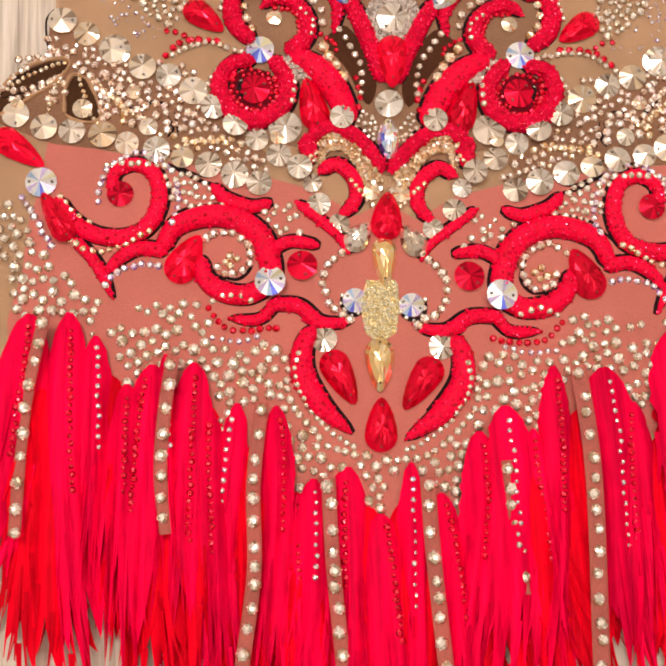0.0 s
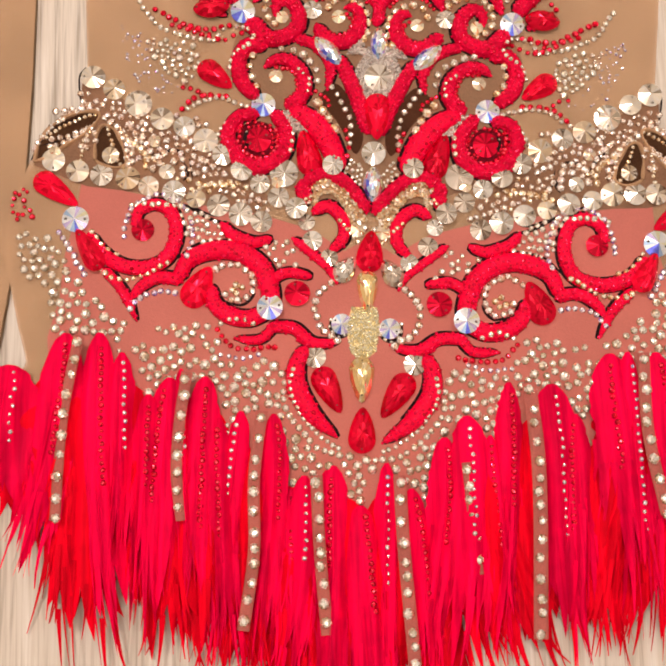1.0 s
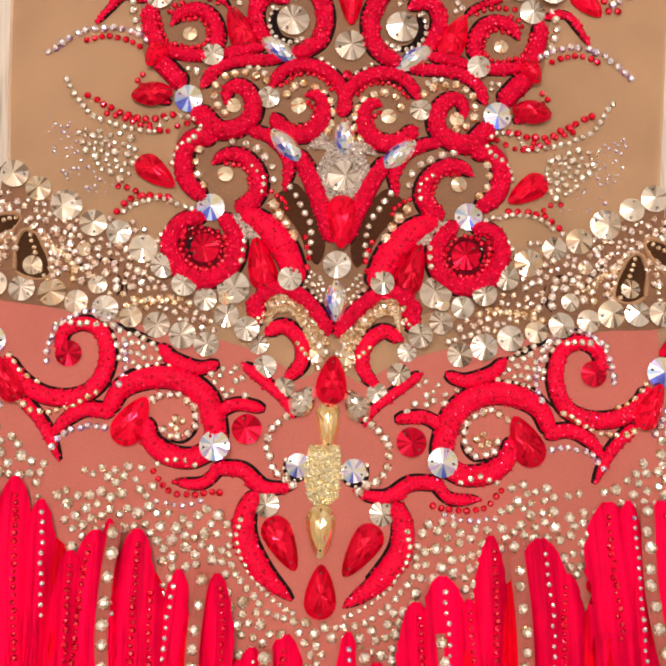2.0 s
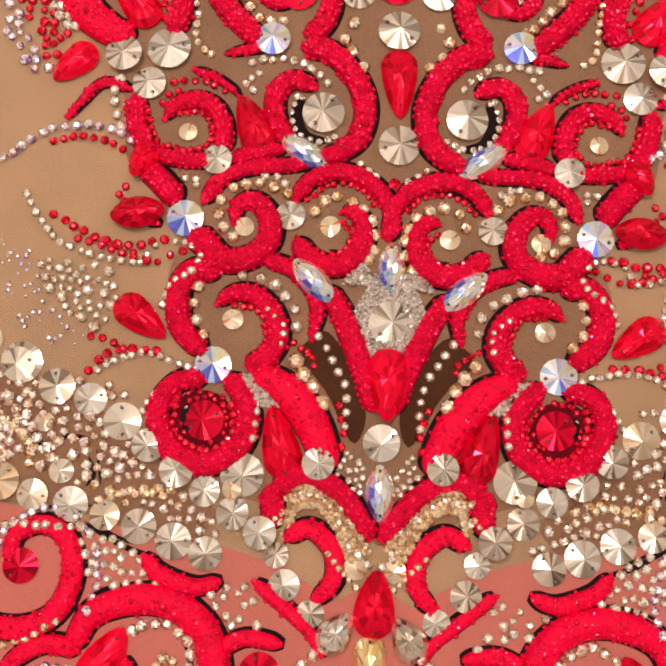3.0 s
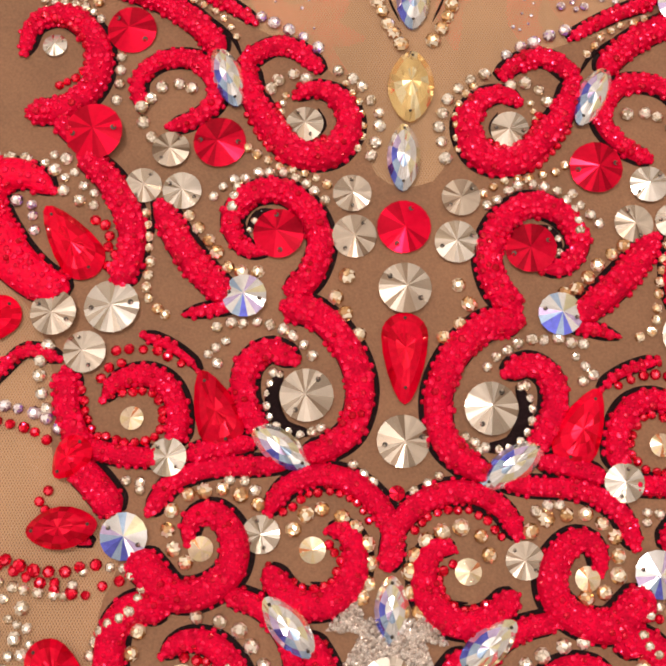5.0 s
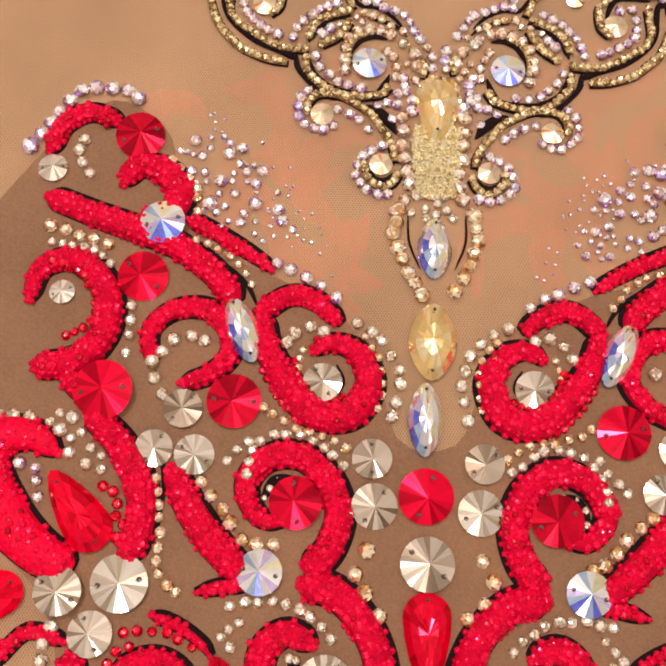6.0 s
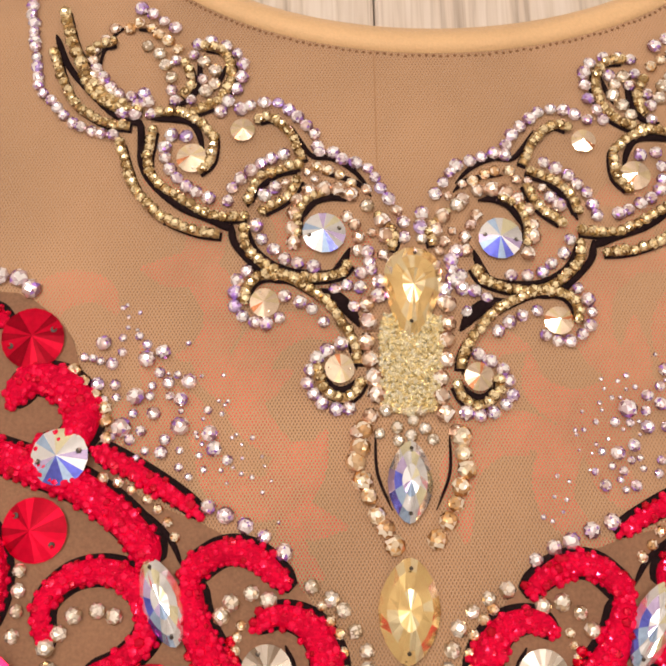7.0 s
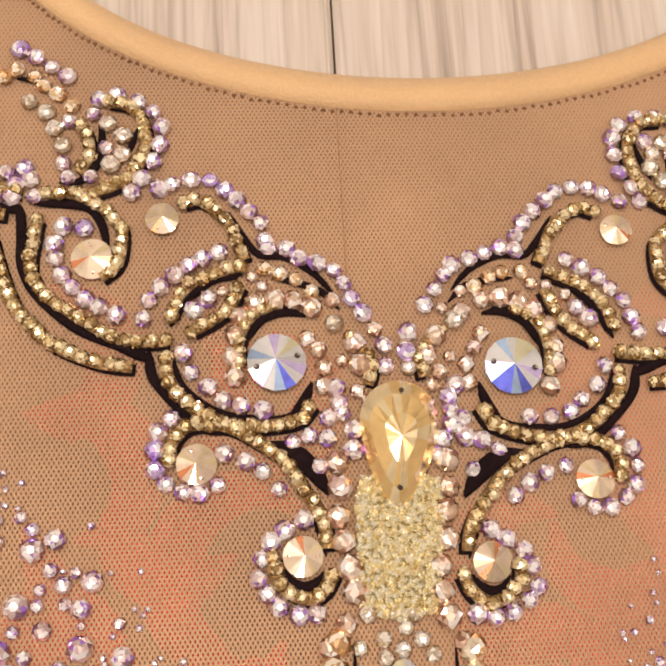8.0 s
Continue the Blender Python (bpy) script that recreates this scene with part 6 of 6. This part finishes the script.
chain([(-24.1, 478.2), (-21.6, 480.7)], 2.6, "lilac", gap=1.10, both=True)
chain([(-26.2, 471.0), (-25.1, 468.2), (-22.4, 465.5), (-19.9, 463.2), (-16.4, 462.1), (-12.2, 461.9)], 2.5, "lilac", gap=1.20, both=True)
chain([(-28.2, 460.9), (-30.2, 458.7), (-30.8, 455.8), (-30.3, 452.6), (-28.0, 450.3), (-24.3, 449.5), (-21.1, 450.6)], 2.4, "lilac", gap=1.12, both=True)
chain([(-20.1, 455.2), (-16.6, 453.9), (-13.8, 451.3), (-11.3, 448.6)], 2.4, "lilac", gap=1.30, both=True)
chain([(-8.9, 444.7), (-12.2, 443.0), (-14.7, 440.7), (-15.6, 436.8), (-14.0, 433.7), (-10.5, 431.4), (-6.8, 431.3)], 2.5, "lilac", gap=1.15, both=True)
chain([(-9.8, 456.3), (-6.5, 457.4), (-3.3, 457.0)], 2.5, "lilac", gap=1.10, both=True)
chain([(-5.8, 452.9), (-5.7, 452.8)], 2.4, "lilac", gap=1.00, both=True)
chain([(-4.1, 460.0), (-1.4, 461.2), (-2.3, 463.2), (-2.8, 466.3)], 2.5, "lilac", gap=0.95, both=True)
chain([(-44.5, 492.6), (-40.4, 492.0)], 2.5, "lilac", gap=1.30, both=True)
chain([(-45.9, 489.8), (-45.9, 486.1), (-43.2, 481.9), (-39.7, 479.6), (-36.5, 477.7)], 2.5, "lilac", gap=1.15, both=True)
chain([(-52.3, 524.1), (-48.1, 522.0), (-44.0, 518.3)], 2.6, "lilac", gap=1.20, both=True)
chain([(-39.4, 514.8), (-35.1, 515.1), (-30.5, 512.4), (-29.3, 507.7), (-30.4, 503.2), (-33.6, 499.2), (-33.3, 496.2)], 2.5, "lilac", gap=1.25, both=True)
chain([(-55.3, 499.9), (-51.3, 500.2), (-48.0, 501.4)], 2.5, "lilac", gap=1.10, both=True)
chain([(-55.8, 497.8), (-52.9, 497.6), (-48.6, 498.0)], 2.5, "lilac", gap=1.25, both=True)
chain([(-50.5, 514.3), (-47.2, 511.4), (-45.5, 507.2), (-44.4, 504.2)], 3.2, "clear", gap=0.95, both=True)
chain([(-37.9, 510.5), (-35.3, 507.8), (-35.3, 505.4), (-37.3, 503.2), (-39.7, 501.0)], 3.2, "clear", gap=0.95, both=True)
chain([(-2.7, 475.2), (-1.8, 472.4)], 3.2, "clear", gap=0.95, both=True)
chain([(-2.8, 453.4), (-3.1, 448.9), (-3.1, 442.6), (-2.1, 438.5), (-1.7, 434.4), (-3.1, 430.7), (-5.5, 426.1)], 3.9, "peach", gap=1.00)
chain([(14.1, 453.0), (13.9, 448.8), (13.3, 443.4), (12.6, 439.1), (11.0, 435.1), (12.2, 430.5), (14.4, 426.2)], 3.9, "peach", gap=1.00)
chain([(8.5, 470.7), (8.6, 467.8)], 2.6, "clear", gap=1.15)
chain([(-0.3, 458.2), (-0.9, 454.9)], 2.8, "lilac", gap=1.00)
chain([(12.5, 453.7), (14.6, 458.3), (15.8, 460.9)], 2.8, "lilac", gap=1.00)
# neck yoke: outer run towards the shoulders
chain([(-71.1, 513.2), (-69.3, 507.0), (-66.6, 501.2), (-63.0, 497.9), (-58.6, 495.5), (-53.8, 494.7)], 2.2, "goldbead", gap=0.98, both=True)
chain([(-55.8, 490.7), (-54.6, 486.6), (-53.2, 482.5), (-51.6, 479.0), (-48.5, 475.5), (-45.3, 472.6)], 2.2, "goldbead", gap=0.98, both=True)
chain([(-65.0, 509.5), (-63.2, 504.6), (-59.8, 500.9), (-56.6, 499.1), (-51.7, 498.5)], 2.2, "goldbead", gap=0.98, both=True)
chain([(-61.7, 508.9), (-58.9, 505.2), (-55.6, 502.2), (-52.3, 502.2), (-48.6, 503.4)], 2.4, "lilac", gap=1.1, both=True)
chain([(-75.7, 517.0), (-75.1, 510.7), (-74.0, 504.6), (-70.0, 499.7), (-66.7, 496.1), (-61.2, 493.5), (-56.4, 492.5)], 2.3, "lilac", gap=1.1, both=True)
chain([(-58.1, 515.7), (-61.9, 514.5), (-63.5, 512.0)], 2.2, "goldbead", gap=0.98, both=True)
dark_cord([(-71.1, 517.6), (-68.1, 510.1), (-63.0, 503.4), (-56.9, 497.3), (-51.0, 494.9)], (2.8, 2.6, 2.4), both=True)
chain([(-77.5, 530.1), (-76.6, 522.0), (-75.6, 515.5)], 2.4, "lilac", both=True)
chain([(-69.5, 523.4), (-66.6, 513.7), (-61.4, 504.1), (-54.2, 498.8)], 2.7, "goldbead", gap=1.0, both=True)
chain([(-57.9, 518.9), (-61.9, 513.6), (-62.5, 507.3), (-57.2, 502.5)], 2.8, "peach", gap=1.1, both=True)
dark_cord([(-52.2, 521.0), (-57.8, 517.8), (-60.8, 511.5), (-60.1, 505.1)], (1.0, 1.3, 1.0), both=True)
# neck yoke: set stones
rivoli(-11.8, 469.1, 9.3, "ab", both=True)
rivoli(-40.1, 486.8, 6.7, "peach", both=True)
rivoli(-24.4, 453.8, 6.2, "peach", both=True)
rivoli(-9.0, 439.5, 6.1, "peach", both=True)
drop(6.7, 459.4, 5.6, 445.7, 12.3, "gold")
bead_patch([(0.2, 450.9), (12.1, 450.4), (12.8, 446.5), (10.5, 430.6), (4.5, 429.7), (-1.0, 431.2), (-0.7, 447.1)], 1500, 1.0, 'palegold')
scatter([(-1.0, 431.2), (9.6, 430.7), (9.7, 424.4), (-1.4, 424.2)], 17, 2.5, 3.0, "clear")
# neck pendant
chain([(-4.8, 427.2), (-6.0, 421.2), (-4.3, 414.1), (-1.8, 408.3), (1.1, 403.4)], 4.1, "gold", gap=0.92)
chain([(14.8, 425.6), (15.7, 420.0), (13.8, 413.4), (11.0, 407.7), (7.9, 402.5)], 4.1, "gold", gap=0.92)
dark_cord([(-2.1, 426.3), (-1.9, 418.2), (0.8, 410.7)], (0.8, 1.2, 0.7))
dark_cord([(12.8, 426.0), (12.5, 418.0), (9.5, 410.6)], (0.8, 1.2, 0.7))
navette(4.9, 424.4, 4.1, 408.0, 9.0, "ab")
navette(4.0, 401.6, 2.8, 381.6, 12.0, "gold")
# neck yoke: stones that fill the gaps between the rows
scatter([(-4.1, 480.2), (3.8, 475.0), (3.8, 465.4), (0.8, 458.8), (-4.3, 449.3), (-4.5, 459.0), (-3.4, 467.0), (-2.4, 472.4)], 20, 2.2, 2.9, "peach", both=True)
scatter([(-47.7, 515.0), (-32.6, 514.8), (-31.9, 500.4), (-44.7, 500.6)], 16, 2.1, 2.8, "lilac", both=True)
scatter([(-25.4, 480.0), (-17.4, 483.4), (-3.9, 483.7), (-2.1, 478.0), (-12.1, 480.4), (-17.6, 477.0), (-23.5, 475.1)], 16, 2.0, 2.7, "peach", both=True)
scatter(RING, 26, 1.7, 2.5, "red", both=True)
# front hem: loose strips of fabric set with stones
stone_strip([(-135.4, 130.1), (-140.5, 105.6), (-143.0, 84.1), (-144.7, 53.2)], 5.4)
stone_strip([(-90.0, 113.4), (-93.2, 93.5), (-94.7, 72.1), (-92.7, 51.8)], 5.8)
stone_strip([(-58.9, 96.2), (-62.6, 67.7), (-63.1, 37.9), (-67.9, 7.1)], 6.1)
stone_strip([(-36.6, 68.7), (-36.1, 40.6), (-33.8, 4.4)], 6.1)
stone_strip([(-2.0, 67.8), (-1.3, 37.9), (1.6, -10.1)], 6.5)
stone_strip([(26.0, 72.4), (27.7, 47.6), (29.2, 26.6)], 4.7)
stone_strip([(54.2, 105.2), (56.4, 66.2), (53.3, 0.2)], 7.3)
stone_strip([(103.8, 116.8), (103.5, 83.0), (108.7, 48.8)], 6.3)
chain([(-74.0, 91.2), (-74.8, 66.2), (-75.8, 38.2)], 2.5, "clear", gap=1.3)
chain([(-27.2, 51.7), (-28.2, 28.2), (-28.7, 0.9)], 2.7, "clear", gap=1.3)
chain([(-120.3, 124.2), (-119.0, 109.6)], 2.2, "clear", gap=1.3)
chain([(39.8, 84.6), (41.6, 67.5)], 2.4, "clear", gap=1.3)
chain([(48.6, 47.0), (48.7, 26.0)], 1.8, "clear", gap=1.3)
chain([(-101.4, 104.6), (-102.2, 90.1)], 1.8, "clear", gap=1.3)
# feathers of the hem fringe
feather(-165.1, 118.9, -172.7, 61.9, 23.4)
feather(-141.8, 132.1, -152.0, 38.7, 19.1)
feather(-127.6, 131.8, -130.6, -1.1, 17.3)
feather(-117.7, 123.2, -116.0, 32.5, 12.7)
feather(-108.1, 104.7, -110.7, 5.0, 12.6)
feather(-99.1, 111.8, -101.1, -2.0, 17.2)
feather(-92.4, 115.6, -94.9, 30.1, 9.1)
feather(-83.7, 111.8, -86.3, 4.3, 17.2)
feather(-76.6, 94.0, -77.7, -12.8, 12.6)
feather(-67.9, 96.8, -73.4, -16.3, 13.5)
feather(-55.0, 95.2, -55.9, -3.4, 12.6)
feather(-46.6, 63.7, -53.5, -16.9, 14.3)
feather(-41.1, 68.9, -46.5, -13.7, 12.5)
feather(-28.4, 72.8, -29.5, -27.6, 15.8)
feather(-17.3, 55.8, -19.1, -27.9, 15.2)
feather(-7.7, 73.3, -12.2, -29.8, 11.2)
feather(3.6, 62.3, 7.1, -25.4, 14.4)
feather(17.1, 83.4, 14.5, -15.6, 16.3)
feather(28.4, 92.2, 32.3, -9.4, 21.8)
feather(38.8, 83.7, 39.4, -7.9, 10.9)
feather(48.2, 106.2, 45.0, -3.0, 12.8)
feather(63.8, 104.9, 66.3, -0.2, 22.9)
feather(75.8, 91.8, 74.6, 4.6, 12.8)
feather(92.2, 117.5, 85.4, 19.8, 19.4)
feather(99.6, 117.8, 94.6, -1.1, 12.9)
feather(112.5, 117.5, 112.5, 1.8, 20.3)
feather(128.7, 111.6, 131.2, 11.6, 20.3)


# ---- faint embroidery of the back ----
for k in range(18):
    for sgn in (-1, 1):
        x0, y0 = 6 + sgn * (20 + 17 * (k % 5) + rng.uniform(-5, 5)), 394 + 4.6 * k + rng.uniform(-5, 5)
        r0 = rng.uniform(5, 9)
        a0 = rng.uniform(0, 6)
        back_thread([(x0 + r0 * (1 + 0.3 * j) * math.cos(a0 + j * 0.9), y0 + r0 * (1 + 0.3 * j) * math.sin(a0 + j * 0.9)) for j in range(5)], (3, 9, 3))

# ---- planks ----
for i in range(-11, 12):
    x = -0.1838 + i * 0.1845
    x_end = min(2.0, x + 0.1845)
    x = max(-2.0, x)
    if x_end - x > 0.01:
        first = -0.75 - 0.35 * ((i * 7) % 3)
        for y0, y1 in ((-2.0, first), (first, first + 1.75), (first + 1.75, 2.4)):
            plank(x, x_end, y0, y1)

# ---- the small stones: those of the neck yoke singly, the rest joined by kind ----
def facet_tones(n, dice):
    """The slot of each facet: body tone, or painted shade, glint or coloured flash; the shaded ones lie together."""
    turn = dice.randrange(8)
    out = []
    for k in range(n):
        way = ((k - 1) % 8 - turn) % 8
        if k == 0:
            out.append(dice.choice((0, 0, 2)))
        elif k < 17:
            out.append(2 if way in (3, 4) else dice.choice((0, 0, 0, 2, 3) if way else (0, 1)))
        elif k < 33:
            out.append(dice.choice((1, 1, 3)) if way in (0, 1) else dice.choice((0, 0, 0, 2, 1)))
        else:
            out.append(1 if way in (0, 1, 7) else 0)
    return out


UNIT = {k: [] for k in SMALL_TONES}
for k in SMALL_TONES:
    for variant in range(5):
        uv, uf = chaton(0, 0, 0, 1.0, 0.3)
        me = bpy.data.meshes.new("rhinestone")
        me.from_pydata([tuple(c / MM for c in q) for q in uv], [], uf)
        for m in (SMALL_MAT_OWN[k], SMALL_SHADE[k], SMALL_GLINT[k], SMALL_FLASH[k]):
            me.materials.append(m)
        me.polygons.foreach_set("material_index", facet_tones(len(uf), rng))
        UNIT[k].append(me)
SINGLE = {"clear": "clear_rhinestone", "lilac": "lilac_rhinestone", "gold": "gold_rhinestone", "peach": "peach_rhinestone", "red": "red_rhinestone"}
made = {k: 0 for k in SMALL_TONES}
rest = {}
for x, y, z, d, kind in sorted(SMALL, key=lambda q: -q[1]):
    r = d / 2
    if kind in SINGLE and made[kind] < 300:
        ob = new(SINGLE[kind], rng.choice(UNIT[kind]))
        ob.matrix_basis = pose(x * MM, y * MM, z * MM, rng.uniform(-10, 10), rng.uniform(-10, 10), rng.uniform(0, 360)) @ Matrix.Diagonal((r * MM, r * MM, r * MM, 1))
        ob.parent = leotard
        made[kind] += 1
        continue
    v, f, deep = rest.setdefault(kind, ([], [], []))
    o = len(v)
    nv, nf = chaton(x, y, z + (0.5 if kind == "goldbead" else 0.0), r * (1.12 if kind == "goldbead" else 1.0), rng.random() * 6, rng.uniform(0, 0.2))
    v += nv
    f += [tuple(i + o for i in q) for q in nf]
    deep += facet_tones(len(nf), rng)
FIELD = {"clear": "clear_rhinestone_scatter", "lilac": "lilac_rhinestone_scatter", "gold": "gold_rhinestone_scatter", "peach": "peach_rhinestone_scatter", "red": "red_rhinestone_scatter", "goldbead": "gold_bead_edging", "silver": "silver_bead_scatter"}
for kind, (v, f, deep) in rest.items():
    tagged(mesh_ob(FIELD[kind], v, f, [SMALL_MAT[kind], SMALL_SHADE[kind], SMALL_GLINT[kind], SMALL_FLASH[kind]], deep, parent=leotard), kind="stuff")
